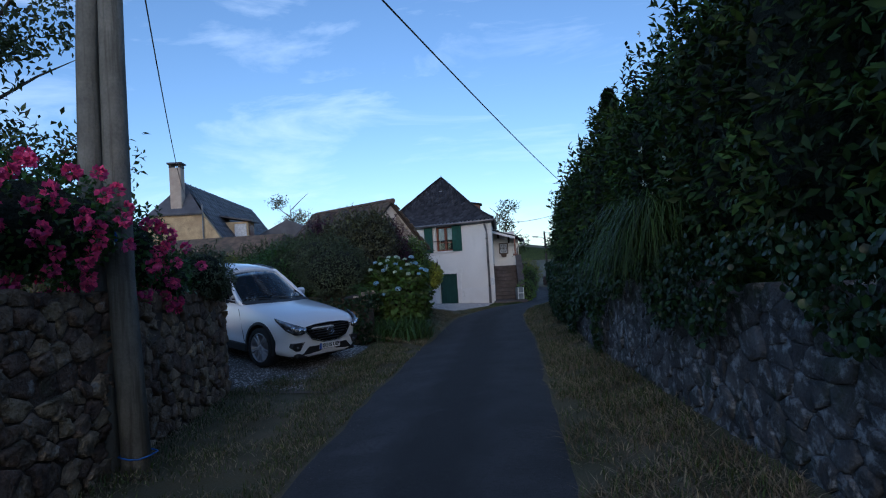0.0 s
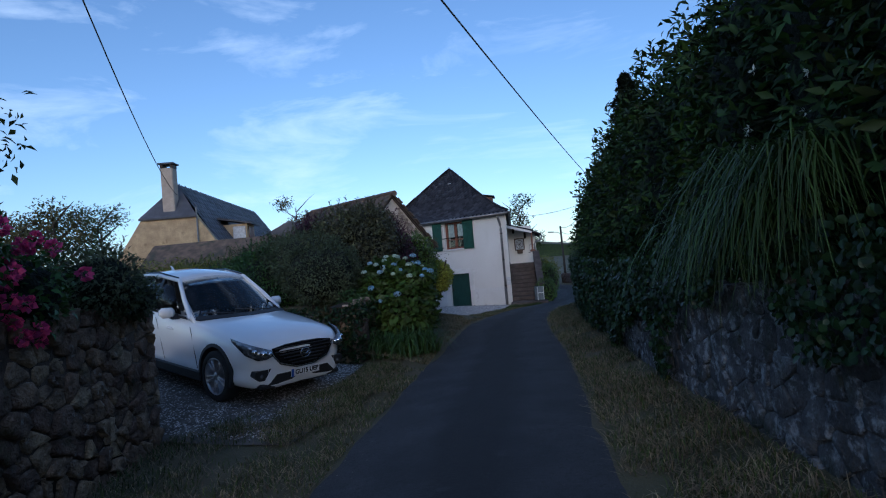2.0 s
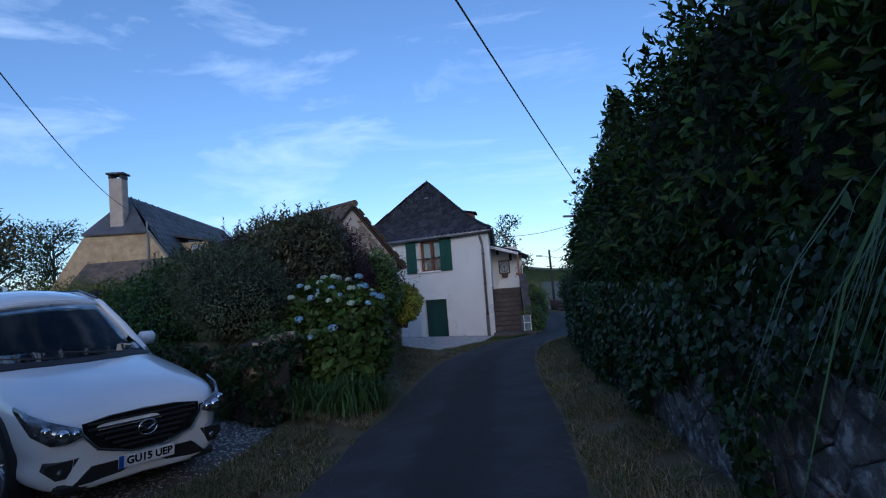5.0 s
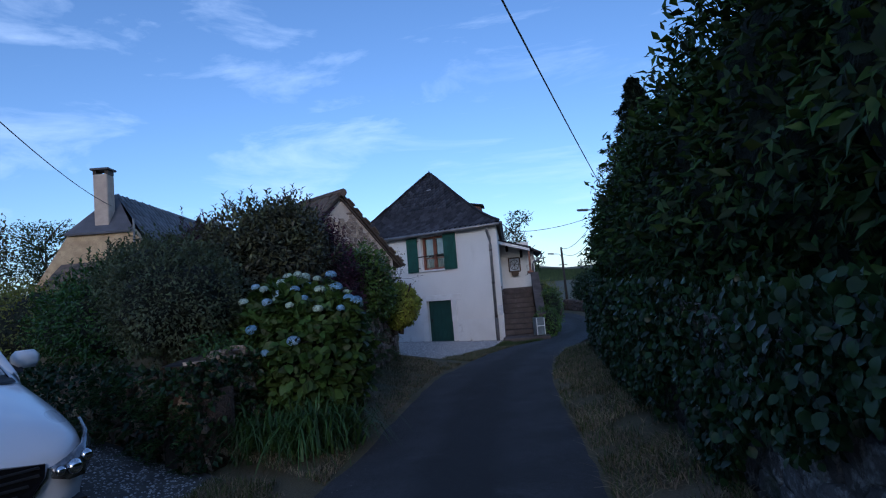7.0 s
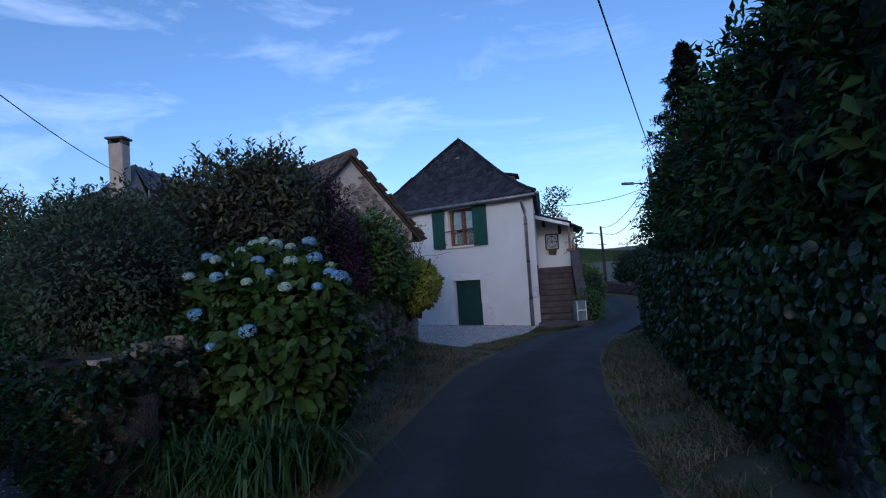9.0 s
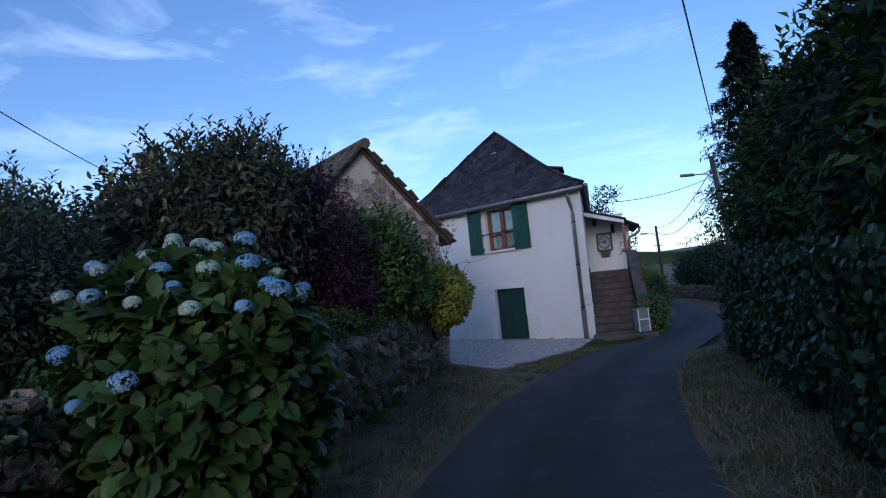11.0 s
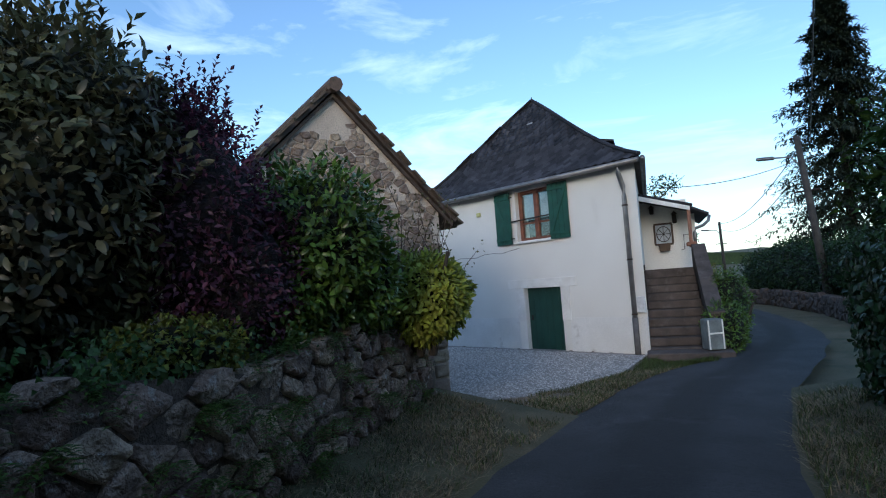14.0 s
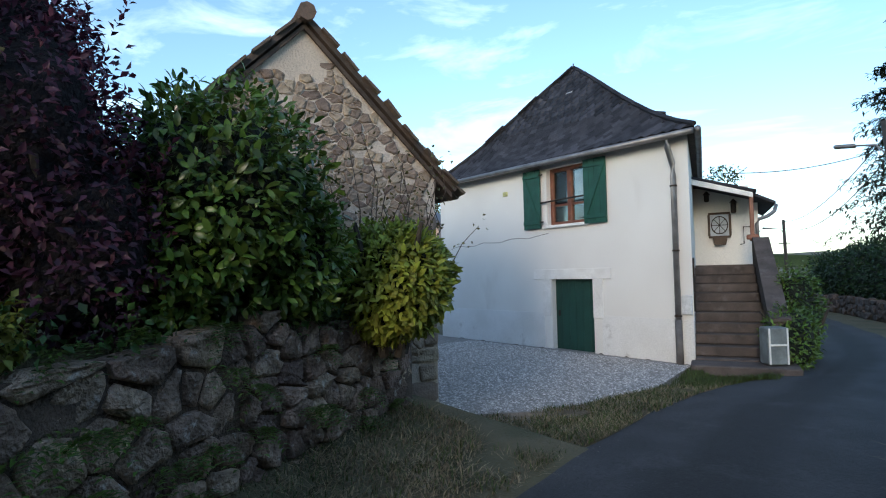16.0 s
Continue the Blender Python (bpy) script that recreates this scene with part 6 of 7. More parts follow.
part_np("crown", Vc, Fc, L_CONIFER, con)
# hedge and low wall beyond the bend
FHB = [(-11.9 - 0.62 * k, 34.5 + 1.0 * k - 0.2 * max(0, k - 4), 1.3 + 0.15 * math.sin(k), 1.0, 1.1, 1.15) for k in range(13)]
bush("bend_hedge", "dark green hedge round the bend of the lane", "hedge", FHB, L_IVY, 160, 0.14, 0.45, stem=False, tips=60)
stone_wall("bend_wall", [(-12.2, 31.6), (-14.6, 36.4), (-17.8, 41.0), (-21, 44.5)], lambda s: 0.65, M_BRICKY, "low stone wall round the bend", -1, 0.2, 0.4, 0.4, (99, 100), seed=12)
bush("bend_shrub", "bright shrubs at the far end of the lane", "shrub", [(-19.5, 38.6, 0.9, 0.9, 0.8, 0.9), (-22.5, 44, 1.0, 1.6, 1.4, 1.1)], L_YELLOWISH, 120, 0.13, 0.4)
# distant wooded ridge
V, F = [], []
for k in range(61):
    a = radians(-10 + k * 200 / 60)
    x, y = -10 + 220 * math.cos(a), 15 + 220 * math.sin(a)
    V += [(x, y, -2), (x, y, 6 + 3 * noise.noise(Vector((k * 0.3, 0, 0))) + 1.2 * noise.noise(Vector((k * 1.7, 0, 0)))), (x * 1.05, y * 1.05, -2)]
for k in range(60):
    a, b = 3 * k, 3 * k + 3
    F += [(a, a + 1, b + 1, b), (a + 1, a + 2, b + 2, b + 1)]
tagged(part_np("backdrop", np.array(V), np.array(F), L_TREE), "distant wooded hills", "hills", kind="structure")

# white flowers on the hedge
P, D = blob_points(HB[10:14], 6, 0.0, 0.3, 1.6)
ok = D @ np.array([-0.84, -0.54, 0]) > 0.35
for p, d in list(zip(P[ok], D[ok]))[:26]:
    q = unit(rng.normal(size=(7, 3)) + d)
    V, F = leaves_np(p + d * 0.1 + q * 0.004, q, np.cross(q, rng.normal(size=q.shape)), 0.045, 0.016)
    root = empty("white_flower", pose(*(p + d * 0.1)), "small white star flower on the hedge", "flower", "flowers on the hedge")
    part_np("petals", V - (p + d * 0.1), F, P_WHITE, root)

# rose stems on the barn gable
br = empty("barn_climber", pose(-14.3, 19.6, 1.2), "bare brown climbing stems with few leaves on the barn", "climber")
bm = bmesh.new()
Ps = []
rnd = random.Random(4)
for k in range(26):
    y, z = rnd.uniform(-0.9, 0.5), 0.0
    pts = [(0, y * 0.5, z)]
    L = rnd.uniform(0.9, 2.0)
    for j in range(1, 6):
        pts.append((0.02 + rnd.uniform(0, 0.22) * (j > 2) + 0.04 * j * (k % 4 == 0), y * 0.5 + (y * 0.7 + (0.55 if k % 5 == 0 else 0)) * j / 5 + rnd.uniform(-0.06, 0.06), z + L * j / 5))
    tube(bm, pts, [0.012, 0.010, 0.008, 0.006, 0.005, 0.003], 4)
    Ps += [pts[-1], pts[-2], pts[-3]]
part("stems", bm, M_WOOD_DK, br)
P = np.repeat(np.array(Ps), 5, 0) + rng.normal(size=(len(Ps) * 5, 3)) * 0.07
V, F = leaves_np(P, rng.normal(size=P.shape), rng.normal(size=P.shape), 0.05, 0.03)
part_np("leaves", V, F, L_WARM, br)

# ---- poles and cables ----
pole = empty("utility_pole", pose(-6.45, 4.62, 0), "grey weathered twin timber utility pole by the wall", "pole")
part("post", tube(bmesh.new(), [(0.0, 0.06, -0.2), (-0.10, 0.02, 2.0), (-0.13, 0.04, 4.2), (-0.1, 0.06, 7.8)], [0.135, 0.125, 0.115, 0.10], 12), M_WOOD_GREY, pole, smooth=True)
part("post", tube(bmesh.new(), [(-0.2, -0.12, -0.2), (-0.30, -0.14, 2.0), (-0.32, -0.10, 4.2), (-0.2, -0.02, 7.6)], [0.12, 0.115, 0.105, 0.09], 12), M_WOOD_GREY, pole, smooth=True)
blue = mat("blue_paint", (0.03, 0.16, 0.55), None, 0.6, 9, 50, 0)
part("mark", boxed((0.02, -0.075, 2.42), (0.07, 0.02, 0.09), (0, 0, -20), bevel=0.004), blue, pole, "small blue paint mark")
part("twine", tube(bmesh.new(), [(0.17 * math.cos(a), 0.06 + 0.17 * math.sin(a), 0.35 + 0.01 * math.sin(3 * a)) for a in np.linspace(0, 6.28, 14)], 0.008, 5), blue, pole, "frayed blue twine")


def lamp_pole(x, y, h, lean, r, label, lamp=True):
    p = empty("street_lamp", pose(x, y, 0), label, "street lamp")
    part("pole", tube(bmesh.new(), [(0, 0, -0.2), (lean[0] * 0.5, lean[1] * 0.5, h / 2), (lean[0], lean[1], h)], [r, r * 0.85, r * 0.7], 10), M_POLE_DK, p, smooth=True)
    if lamp:
        k = h * 0.92
        part("arm", tube(bmesh.new(), [(lean[0], lean[1], k - 0.5), (lean[0] - 0.25, lean[1], k - 0.2), (lean[0] - 0.85, lean[1], k - 0.12)], 0.03, 6), M_ZINC, p)
        part("head", boxed((lean[0] - 1.05, lean[1], k - 0.1), (0.6, 0.2, 0.12), (0, 6, 0), bevel=0.04), M_ZINC, p, "grey lamp head")
        part("crossarm", boxed((lean[0] * 0.7, lean[1] * 0.7, h * 0.68), (0.8, 0.06, 0.06), bevel=0.01), M_IRON, p)
    return p


lamp_pole(-14.5, 37.2, 6.0, (-0.5, 0, 0), 0.14, "tall timber street lamp pole at the bend")
lamp_pole(-26.6, 57.7, 4.9, (-0.1, 0, 0), 0.13, "distant street lamp pole by the lane")


def cable(label, a, b, drop, r):
    c = empty("cable", pose(*a), label, "cable")
    pts = [p - Vector(a) for p in sag(a, b, drop)]
    part("wire", tube(bmesh.new(), pts, r, 5), M_IRON, c)


cable("black overhead cable above the lane", (-1.45, -6.2, 5.95), (-14.6, 37.2, 5.7), 0.35, 0.014)
cable("thin overhead cable to the ochre house", (-6.55, 4.64, 7.55), (-33.8, 22.2, 7.3), 0.8, 0.014)
cable("sagging cable along the lane", (-14.95, 37.2, 5.6), (-26.7, 57.7, 4.8), 0.7, 0.018)
cable("sagging cable along the lane", (-14.95, 37.2, 4.9), (-26.7, 57.7, 4.4), 0.9, 0.018)
cable("cable from the white house to the pole", (-17.0, 31.0, 4.2), (-14.95, 37.2, 5.2), 0.25, 0.012)

# ---- parked car ----
CAR = pose(-8.986, 9.602, 0.232, 0, 6.21, -2.66) @ Matrix.Scale(0.967, 4)


def set_back(co):
    """Draws the cabin back over the long bonnet and lifts it a little."""
    k = min(1, max(0, (co.z - 0.93) / 0.13))
    k = k * k * (3 - 2 * k)
    along = min(1, max(0, (co.x + 4.35) / 2.6)) * min(1, max(0, (-0.3 - co.x) / 0.8))
    return Vector((co.x - 0.64 * k * along, co.y, co.z * (1 + 0.06 * k)))



M_CARWHITE = bpy.data.materials.new("white_car_paint")
M_CARWHITE.use_nodes = True
cp = M_CARWHITE.node_tree.nodes["Principled BSDF"]
cp.inputs["Base Color"].default_value, cp.inputs["Roughness"].default_value = (0.80, 0.81, 0.83, 1), 0.3
cp.inputs["Coat Weight"].default_value, cp.inputs["Coat Roughness"].default_value = 1.0, 0.04
dust = M_CARWHITE.node_tree.nodes.new("ShaderNodeTexNoise")
dust.inputs["Scale"].default_value = 3.0
dmap = M_CARWHITE.node_tree.nodes.new("ShaderNodeMapRange")
dmap.inputs["To Min"].default_value, dmap.inputs["To Max"].default_value = 0.22, 0.42
M_CARWHITE.node_tree.links.new(dust.outputs["Fac"], dmap.inputs["Value"])
M_CARWHITE.node_tree.links.new(dmap.outputs["Result"], cp.inputs["Roughness"])
M_CLAD = mat("black_cladding", (0.018, 0.018, 0.02), None, 0.6, 9, 90, 0.2)
M_TYRE = mat("tyre_rubber", (0.016, 0.016, 0.017), None, 0.85, 9, 60, 0.3)
M_ALLOY = mat("alloy", (0.55, 0.55, 0.57), (0.42, 0.42, 0.44), 0.3, 9, 60, 0.05, metal=0.9)
M_CHROME = mat("chrome", (0.8, 0.8, 0.82), None, 0.12, 9, 60, 0, metal=1.0)
M_LAMP = mat("lamp_inside", (0.35, 0.37, 0.4), (0.10, 0.10, 0.11), 0.15, 14, 60, 0, metal=0.7)
M_GLOSSBLACK = mat("gloss_black", (0.012, 0.012, 0.014), None, 0.15, 9, 60, 0)
car = empty("parked_car", CAR, "white family crossover car parked on the gravel", "car")
ST = [(0.0, 0.62, 0.27, 0.66, 0.72, 0.01), (-0.04, 0.73, 0.24, 0.76, 0.82, 0.02), (-0.14, 0.82, 0.22, 0.83, 0.885, 0.03), (-0.32, 0.875, 0.22, 0.88, 0.93, 0.045), (-0.55, 0.905, 0.22, 0.92, 0.965, 0.05), (-0.95, 0.92, 0.22, 0.97, 1.01, 0.05),
      (-1.25, 0.92, 0.22, 1.0, 1.045, 0.04), (-1.7, 0.92, 0.22, 1.03, 1.05, 0.0), (-2.4, 0.92, 0.22, 1.06, 1.08, 0.0), (-3.1, 0.92, 0.22, 1.09, 1.11, 0.0), (-3.7, 0.915, 0.22, 1.13, 1.15, 0.0), (-4.1, 0.90, 0.25, 1.16, 1.18, 0.0), (-4.38, 0.86, 0.32, 1.12, 1.15, 0.0), (-4.5, 0.76, 0.42, 1.02, 1.05, 0.0)]
bm = bmesh.new()
rings = []
for x, w, zb, zs, zt, cr in ST:
    half = [(0, zb), (w * 0.86, zb), (w * 0.985, zb + 0.1), (w * 0.975, zb + 0.26), (w, (zb + zs) / 2 + 0.06), (w * 0.985, zs - 0.09), (w * 0.945, zs), (w * 0.84, zt), (w * 0.45, zt + cr * 0.8), (0, zt + cr)]
    ring = half + [(-y, z) for y, z in half[-2:0:-1]]
    nose = 0.06 if x > -0.2 else 0
    rings.append([bm.verts.new((x - nose * (abs(y) / 0.9) ** 2, y, z)) for y, z in ring])
nr = len(rings[0])
for a, b in zip(rings, rings[1:]):
    for k in range(nr):
        bm.faces.new((a[k], a[(k + 1) % nr], b[(k + 1) % nr], b[k]))
bm.faces.new(rings[0])
bm.faces.new(rings[-1][::-1])
bmesh.ops.recalc_face_normals(bm, faces=bm.faces)
bmesh.ops.subdivide_edges(bm, edges=bm.edges[:], cuts=2, smooth=0.6, use_grid_fill=True)
body_tmp = new("body_tmp", mesh_bm("body_tmp", bm, M_CARWHITE, True))
cutters = []
for x in (-0.93, -3.63):
    for sy in (1, -1):
        c = bmesh.new()
        bmesh.ops.create_cone(c, cap_ends=True, segments=40, radius1=0.415, radius2=0.415, depth=0.62)
        bmesh.ops.transform(c, matrix=pose(x, sy * 0.86, 0.37, 90, 0, 0), verts=c.verts)
        co = new("cutter", mesh_bm("cutter", c, M_CLAD))
        md = body_tmp.modifiers.new("arch", "BOOLEAN")
        md.operation, md.solver, md.object = "DIFFERENCE", "EXACT", co
        cutters.append(co)
bpy.context.view_layer.update()
dg = bpy.context.evaluated_depsgraph_get()
body_mesh = bpy.data.meshes.new_from_object(body_tmp.evaluated_get(dg))
for o in cutters + [body_tmp]:
    bpy.data.objects.remove(o, do_unlink=True)
body_mesh.materials.clear()
for v in body_mesh.vertices:
    v.co = set_back(v.co)
body_mesh.materials.append(M_CARWHITE)
body_mesh.materials.append(M_CLAD)
for p in body_mesh.polygons:
    c = p.center
    p.use_smooth = True
    inside = any(math.hypot(c.x - x, c.z - 0.37) < 0.43 for x in (-0.93, -3.63)) and abs(p.normal.y) < 0.9 and c.z < 0.80
    p.material_index = 1 if inside or c.z < 0.235 else 0
body = new("body", body_mesh)
body.parent = car


def cpart(name, bm, material, label="", parent=None, smooth=False):
    for v in bm.verts:
        v.co = set_back(v.co)
    return part(name, bm, material, parent or car, label, smooth)


def arc_strip(x, sy, r0, r1, yy):
    bm = bmesh.new()
    pts = []
    for k in range(25):
        a = radians(-18 + 216 * k / 24)
        row = [(r0, yy - 0.05), (r0, yy + 0.012), (r1, yy + 0.006), (r1, yy - 0.05)]
        pts.append([bm.verts.new((x + r * math.cos(a), sy * y, 0.37 + r * math.sin(a))) for r, y in row])
    for a, b in zip(pts, pts[1:]):
        for k in range(4):
            bm.faces.new((a[k], a[(k + 1) % 4], b[(k + 1) % 4], b[k]))
    bmesh.ops.recalc_face_normals(bm, faces=bm.faces)
    return bm


for x in (-0.93, -3.63):
    for sy in (1, -1):
        cpart("wheel_arch", arc_strip(x, sy, 0.405, 0.455, 0.915), M_CLAD, "black plastic wheel arch")
for sy in (1, -1):
    cpart("sill", boxed((-2.28, sy * 0.905, 0.27), (1.9, 0.06, 0.16), bevel=0.02), M_CLAD, "black plastic sill")
    for x in (-2.45, -3.2):
        cpart("door_seam", boxed((x + (0.06 if x < -3 else 0), sy * 0.917, 0.70), (0.004, 0.008, 0.62), (0, 3, 0)), M_CLAD)
    cpart("door_seam", boxed((-1.42, sy * 0.917, 0.68), (0.004, 0.008, 0.60)), M_CLAD)
    for x in (-2.25, -3.08):
        cpart("door_handle", boxed((x, sy * 0.93, 0.92), (0.19, 0.04, 0.035), (0, 4, 0), bevel=0.012), M_CARWHITE)
    mi = cpart("door_mirror", boxed((-1.50, sy * 1.03, 1.12), (0.13, 0.24, 0.15), (0, 0, sy * 10), bevel=0.045), M_CARWHITE, "white door mirror", smooth=True)
    cpart("mirror_foot", boxed((-1.50, sy * 0.93, 1.06), (0.10, 0.14, 0.06), bevel=0.015), M_CLAD, parent=mi)


def wheel(x, sy):
    root = part("wheel", lathe([(0.25, -0.10), (0.27, -0.115), (0.335, -0.11), (0.355, -0.085), (0.36, 0), (0.355, 0.085), (0.335, 0.11), (0.27, 0.115), (0.25, 0.10)], 40), M_TYRE, car, "black road tyre", True)
    root.matrix_basis = pose(x, sy * 0.80, 0.33, 0, 0, 0 if sy > 0 else 180) @ Matrix.Scale(1.07, 4)
    part("rim", lathe([(0.262, 0.105), (0.252, 0.114), (0.242, 0.10), (0.232, 0.04), (0.225, -0.05), (0.0, -0.06)], 40), M_ALLOY, root, "silver alloy rim", True)
    for k in range(10):
        a = radians(36 * k + (8 if k % 2 else -8))
        bm = bmesh.new()
        tube(bm, [(0.045 * math.cos(a), 0.075, 0.045 * math.sin(a)), (0.13 * math.cos(a), 0.088, 0.13 * math.sin(a)), (0.248 * math.cos(a), 0.088, 0.248 * math.sin(a))], [0.022, 0.015, 0.019], 6)
        part("spoke", bm, M_ALLOY, root, smooth=True)
    part("hub_cap", lathe([(0.06, 0.07), (0.055, 0.095), (0.0, 0.10)], 20), M_ALLOY, root, "", True)


def lathe(prof, n):
    """A profile of (radius, y) turned about the y axis."""
    bm = bmesh.new()
    rs = [[bm.verts.new((r * math.cos(2 * math.pi * k / n), y, r * math.sin(2 * math.pi * k / n))) for k in range(n)] for r, y in prof]
    for a, b in zip(rs, rs[1:]):
        for k in range(n):
            bm.faces.new((a[k], a[(k + 1) % n], b[(k + 1) % n], b[k]))
    bmesh.ops.remove_doubles(bm, verts=bm.verts, dist=1e-5)
    bmesh.ops.recalc_face_normals(bm, faces=bm.faces)
    return bm


for x in (-0.93, -3.63):
    for sy in (1, -1):
        wheel(x, sy)

# cabin: roof, pillars, glass
def patch(rows, thick=0.0):
    """A surface through rows of points."""
    bm = bmesh.new()
    vv = [[bm.verts.new(p) for p in r] for r in rows]
    for a, b in zip(vv, vv[1:]):
        for k in range(len(a) - 1):
            bm.faces.new((a[k], a[k + 1], b[k + 1], b[k]))
    bmesh.ops.recalc_face_normals(bm, faces=bm.faces)
    if thick:
        bmesh.ops.solidify(bm, geom=bm.faces[:], thickness=thick)
    return bm


YS = [-1, -0.8, -0.4, 0, 0.4, 0.8, 1]
rows = []
for x, hw, z, cr in [(-1.88, 0.60, 1.545, 0.06), (-2.1, 0.62, 1.585, 0.075), (-2.6, 0.635, 1.61, 0.08), (-3.2, 0.625, 1.60, 0.08), (-3.8, 0.60, 1.565, 0.07), (-4.02, 0.57, 1.52, 0.06)]:
    rows.append([(x + (0.09 * (1 - y * y) if x > -2 else -0.05 * (1 - y * y) if x < -4 else 0), y * hw, z + cr * (1 - y * y)) for y in YS])
cpart("roof", patch(rows, 0.03), M_CARWHITE, "white roof panel", smooth=True)
rows = []
for f in (0, 0.2, 0.4, 0.6, 0.8, 1.0):
    hw = 0.80 + (0.585 - 0.80) * f
    rows.append([(-1.16 - 0.74 * f - 0.02 + (0.22 - 0.11 * f) * (1 - y * y), y * hw, 1.055 + 0.50 * f + 0.055 * f * (1 - y * y) + 0.03 * math.sin(f * 3.1)) for y in YS])
g = cpart("windscreen", patch(rows, 0.006), M_GLASS_CAR, "curved windscreen", smooth=True)
g.visible_shadow = False
cpart("scuttle", patch([[(-0.86 - 0.18 * y * y, y * 0.8, 1.06 - 0.02 * y * y) for y in YS], [(-1.02 - 0.18 * y * y, y * 0.81, 1.075 - 0.02 * y * y) for y in YS]], 0.01), M_CLAD, "black wiper tray")
for k, y in enumerate((-0.15, 0.45)):
    cpart("wiper", tube(bmesh.new(), [(-0.96, y, 1.09), (-1.0, y - 0.3, 1.11), (-1.06, y - 0.55, 1.125)], 0.009, 5), M_CLAD)
for sy in (1, -1):
    A, B, C, D = (-1.17, 0.815, 1.05), (-1.92, 0.60, 1.56), (-3.95, 0.58, 1.53), (-4.22, 0.80, 1.18)
    gl = cpart("side_window", patch([[(-1.45, sy * 0.815, 1.075), (-2.2, sy * 0.835, 1.085), (-3.2, sy * 0.835, 1.13), (-3.95, sy * 0.80, 1.20)], [(-1.86, sy * 0.715, 1.35), (-2.3, sy * 0.74, 1.36), (-3.2, sy * 0.735, 1.37), (-3.85, sy * 0.71, 1.37)], [(-2.12, sy * 0.635, 1.545), (-2.5, sy * 0.645, 1.565), (-3.2, sy * 0.64, 1.56), (-3.7, sy * 0.625, 1.53)]], 0.006), M_GLASS_CAR, "dark tinted side glass", smooth=True)
    gl.visible_shadow = False
    cpart("pillar", tube(bmesh.new(), [(-1.15, sy * 0.83, 1.04), (-1.5, sy * 0.735, 1.30), (-1.92, sy * 0.61, 1.555), (-2.6, sy * 0.645, 1.605), (-3.2, sy * 0.64, 1.60), (-3.85, sy * 0.61, 1.55)], [0.045, 0.04, 0.035, 0.03, 0.03, 0.04], 8), M_CARWHITE, "white window pillar", smooth=True)
    cpart("window_trim", tube(bmesh.new(), [(-1.25, sy * 0.855, 1.05), (-2.2, sy * 0.865, 1.07), (-3.2, sy * 0.865, 1.105), (-4.0, sy * 0.83, 1.18)], 0.018, 6), M_CLAD)
    cpart("door_post", boxed((-2.52, sy * 0.745, 1.34), (0.09, 0.02, 0.5), (sy * 22, 6, 0), bevel=0.004), M_GLOSSBLACK)
    cpart("quarter_panel", patch([[(-3.72, sy * 0.84, 1.14), (-4.3, sy * 0.80, 1.16)], [(-3.78, sy * 0.735, 1.38), (-4.2, sy * 0.70, 1.38)], [(-3.72, sy * 0.62, 1.57), (-4.05, sy * 0.58, 1.54)]], 0.02), M_CARWHITE, smooth=True)
    cpart("roof_rail", tube(bmesh.new(), [(-2.0, sy * 0.60, 1.60), (-2.8, sy * 0.62, 1.655), (-3.7, sy * 0.58, 1.615)], 0.014, 6), M_GLOSSBLACK)
cpart("rear_panel", patch([[(-4.02, y * 0.57, 1.54 + 0.06 * (1 - y * y)) for y in YS], [(-4.36, y * 0.78, 1.16) for y in YS]], 0.02), M_GLASS_CAR, "tinted rear window", smooth=True)
cpart("aerial", tube(bmesh.new(), [(-3.8, 0, 1.62), (-3.88, 0, 1.68), (-3.95, 0, 1.70)], [0.03, 0.02, 0.006], 6), M_CARWHITE)
# inside
cpart("dashboard", boxed((-1.35, 0, 0.99), (0.55, 1.5, 0.16), bevel=0.05), M_CLAD, "black dashboard")
cpart("cabin_floor", boxed((-2.7, 0, 0.86), (2.9, 1.56, 0.3), bevel=0.02), M_CLAD)
for y in (-0.37, 0.37):
    st = cpart("seat", boxed((-2.3, y, 1.05), (0.5, 0.48, 0.2), bevel=0.05), M_CLAD, "dark cloth seat")
    cpart("seat_back", boxed((-2.62, y, 1.22), (0.14, 0.48, 0.5), (0, -12, 0), bevel=0.05), M_CLAD, parent=st)
    cpart("headrest", boxed((-2.68, y, 1.46), (0.09, 0.26, 0.16), bevel=0.03), M_CLAD, parent=st)
cpart("rear_bench", boxed((-3.4, 0, 1.2), (0.16, 1.2, 0.5), (0, -12, 0), bevel=0.05), M_CLAD)
cpart("steering_wheel", tube(bmesh.new(), [(-1.75 + 0.05 * math.sin(a), -0.37 + 0.18 * math.cos(a), 1.1 + 0.17 * math.sin(a)) for a in np.linspace(0, 6.28, 20)], 0.014, 6), M_CLAD)
cpart("rear_view_mirror", boxed((-1.62, 0, 1.46), (0.03, 0.2, 0.06), bevel=0.01), M_CLAD)
cl = empty("folded_cloth", CAR @ pose(-2.2, -0.36, 1.17), "crumpled pale cloth lying on the dashboard", "cloth")
bm = bmesh.new()
bmesh.ops.create_icosphere(bm, subdivisions=4, radius=1)
for v in bm.verts:
    d = v.co.copy()
    v.co = Vector((d.x * 0.15, d.y * 0.29, max(-0.02, d.z * 0.07))) * (1 + 0.35 * noise.noise(d * 2.2)) + Vector((0, 0, 0.03 * noise.noise(d * 5)))
part("cloth", bm, mat("pale_cloth", (0.72, 0.70, 0.62), (0.6, 0.58, 0.5), 0.9, 9, 60, 0.4), cl, smooth=True)

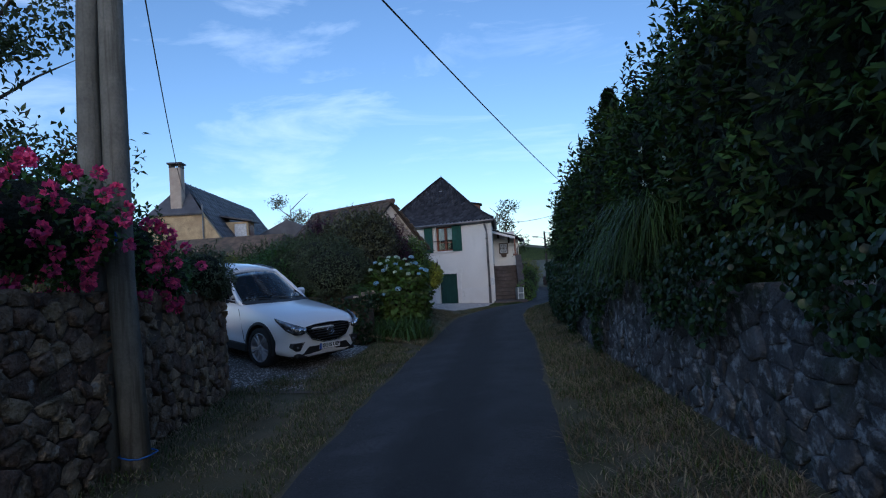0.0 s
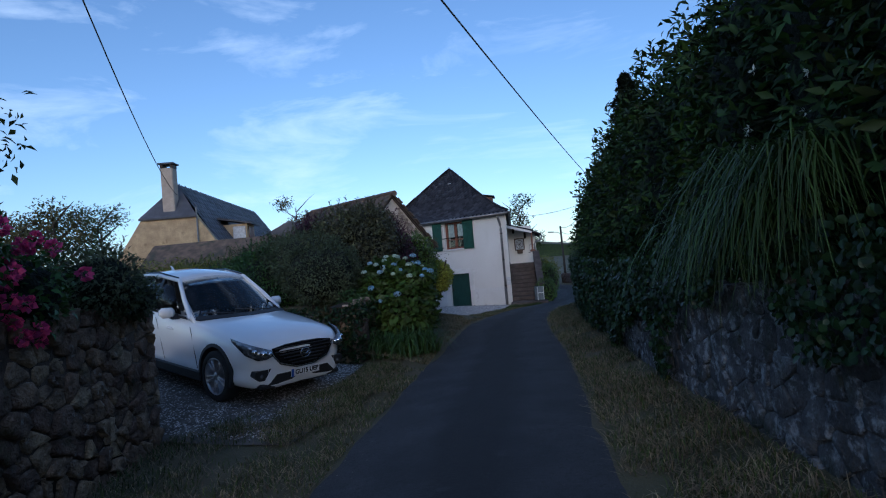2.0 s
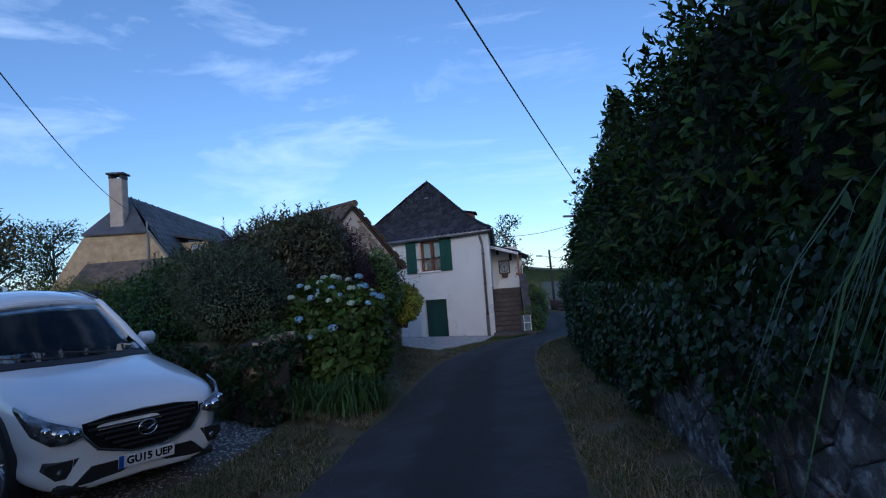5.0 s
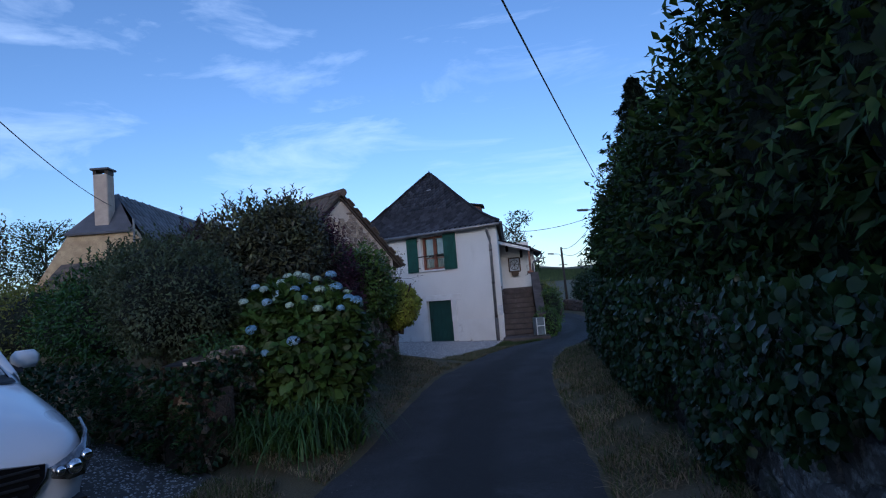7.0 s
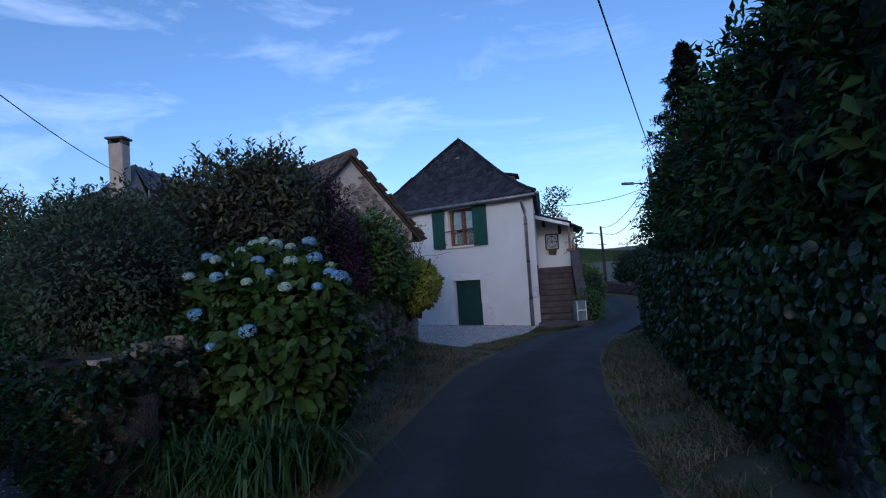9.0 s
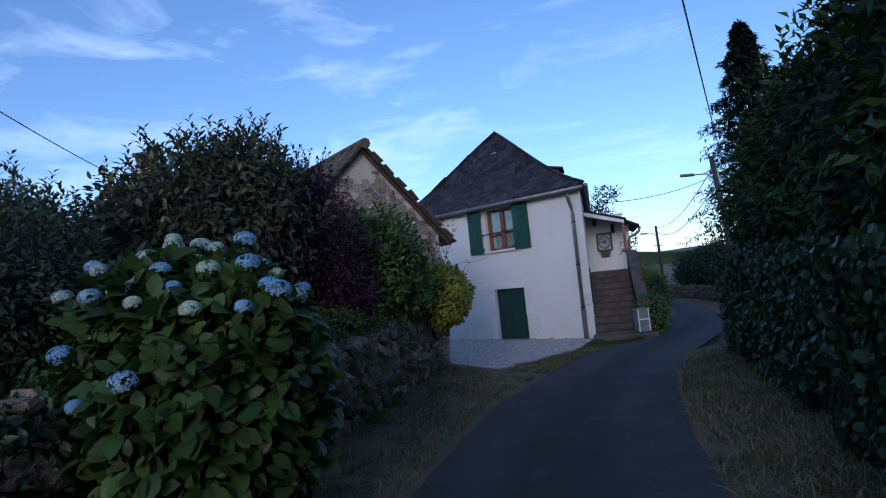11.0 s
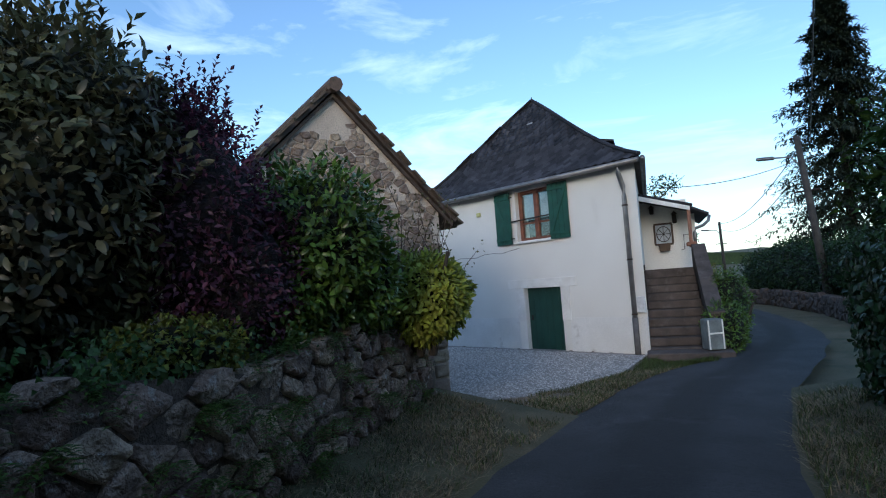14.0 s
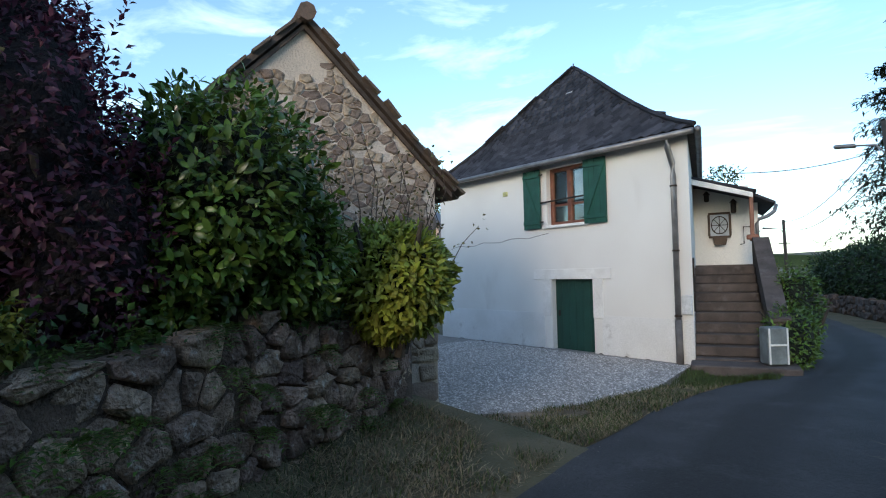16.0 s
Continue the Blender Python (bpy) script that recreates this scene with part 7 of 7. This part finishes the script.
# front: grille, badge, lights, bumper, plate
def nose(y):
    return 0.0 - 0.06 * (abs(y) / 0.9) ** 2


gp = [(-0.54, 0.80), (-0.53, 0.72), (-0.42, 0.58), (-0.14, 0.495), (0.14, 0.495), (0.42, 0.58), (0.53, 0.72), (0.54, 0.80), (0.3, 0.835), (0, 0.845), (-0.3, 0.835)]


def front_panel(pts, x0, x1, lean=0.0):
    bm = prism(bmesh.new(), pts, x0, x1, "x")
    for v in bm.verts:
        v.co.x += nose(v.co.y) * 1.2 - max(0, v.co.z - 0.62) * lean
    return bm


grille = cpart("grille", front_panel(gp, -0.10, 0.035, 0.20), M_GLOSSBLACK, "black shield-shaped radiator grille")
for k in range(6):
    z = 0.55 + 0.048 * k
    w = 0.24 + 0.065 * k
    bm = boxed((0.042, 0, z), (0.02, 2 * min(w, 0.5), 0.016), bevel=0.003)
    for v in bm.verts:
        v.co.x += nose(v.co.y) * 1.2 - max(0, v.co.z - 0.62) * 0.20
    cpart("grille_bar", bm, M_CLAD, parent=grille)
trim = [(-0.64, 0.775), (-0.555, 0.765), (-0.545, 0.71), (-0.43, 0.568), (-0.14, 0.48), (0.14, 0.48), (0.43, 0.568), (0.545, 0.71), (0.555, 0.765), (0.64, 0.775)]
cpart("grille_trim", tube(bmesh.new(), [(0.032 + nose(y) * 1.2 - max(0, z - 0.62) * 0.20, y, z) for y, z in trim], 0.011, 6), M_CHROME, "thin chrome grille trim", parent=grille)
badge = cpart("badge", tube(bmesh.new(), [(0.045, 0.085 * math.cos(a), 0.675 + 0.068 * math.sin(a)) for a in np.linspace(0, 6.2832, 24)], 0.009, 6), M_CHROME, "plain chrome ring badge", parent=grille, smooth=True)
cpart("badge_bar", tube(bmesh.new(), [(0.048, -0.07, 0.70), (0.048, 0, 0.66), (0.048, 0.07, 0.70)], 0.009, 6), M_CHROME, parent=grille)
for sy in (1, -1):
    top = [(0.01, 0.555, 0.785), (-0.02, 0.66, 0.825), (-0.10, 0.78, 0.87), (-0.28, 0.872, 0.915), (-0.50, 0.91, 0.95)]
    low = [(0.02, 0.555, 0.71), (0.005, 0.66, 0.67), (-0.045, 0.775, 0.665), (-0.20, 0.872, 0.735), (-0.46, 0.915, 0.90)]
    rows = [[(x + 0.012, sy * (y + 0.008), z) for x, y, z in top], [(0.02 + (a[0] + b[0]) / 2, sy * ((a[1] + b[1]) / 2 + 0.016), (a[2] + b[2]) / 2) for a, b in zip(top, low)], [(x + 0.012, sy * (y + 0.008), z) for x, y, z in low]]
    hl = cpart("headlight", patch(rows, 0.02), M_LAMP, "clear swept-back headlight", smooth=True)
    for y, x, z, r in ((0.70, 0.0, 0.748, 0.055), (0.61, 0.022, 0.745, 0.035), (0.80, -0.07, 0.785, 0.045)):
        bm = bmesh.new()
        bmesh.ops.create_uvsphere(bm, u_segments=16, v_segments=10, radius=r)
        bmesh.ops.transform(bm, matrix=Matrix.Translation((x, sy * y, z)), verts=bm.verts)
        cpart("lamp_lens", bm, M_CHROME, parent=hl, smooth=True)
    cpart("lamp_strip", tube(bmesh.new(), [(0.025, sy * 0.56, 0.73), (0.0, sy * 0.68, 0.70), (-0.05, sy * 0.78, 0.715), (-0.16, sy * 0.855, 0.76)], 0.008, 6), M_CHROME, parent=hl)
    fg = cpart("fog_recess", front_panel([(sy * 0.56, 0.52), (sy * 0.80, 0.50), (sy * 0.82, 0.44), (sy * 0.74, 0.36), (sy * 0.66, 0.36)], -0.10, 0.006), M_CLAD, "black fog lamp recess")
    bm = bmesh.new()
    bmesh.ops.create_uvsphere(bm, u_segments=14, v_segments=8, radius=0.035)
    bmesh.ops.transform(bm, matrix=Matrix.Translation((-0.055, sy * 0.70, 0.42)), verts=bm.verts)
    cpart("fog_lamp", bm, M_LAMP, parent=fg, smooth=True)
cpart("bumper_intake", front_panel([(-0.62, 0.28), (0.62, 0.28), (0.46, 0.42), (-0.46, 0.42)], -0.10, 0.022), M_CLAD, "black lower air intake")
bm = boxed((-0.04, 0, 0.265), (0.14, 1.46, 0.085), bevel=0.025)
for v in bm.verts:
    v.co.x += nose(v.co.y) * 1.6
cpart("bumper_lip", bm, M_CLAD, "black bumper lip")
plate = cpart("number_plate", boxed((0.04, 0, 0.405), (0.012, 0.52, 0.115), bevel=0.003), mat("plate_white", (0.8, 0.8, 0.8), None, 0.4, 9, 60, 0), "white number plate with black letters")
cpart("plate_band", boxed((0.0475, -0.238, 0.405), (0.004, 0.042, 0.113)), mat("plate_blue", (0.02, 0.10, 0.45), None, 0.4, 9, 60, 0), "blue end band", parent=plate)
txt = bpy.data.curves.new("plate_text", "FONT")
txt.body, txt.size, txt.align_x, txt.align_y = "GU15 UEP", 0.096, "CENTER", "CENTER"
txt.extrude, txt.offset = 0.001, 0.003
txt.materials.append(M_GLOSSBLACK)
to = new("plate_letters", txt)
to.parent = plate
to.matrix_basis = pose(0.0485, 0.022, 0.405, 90, 0, 90)
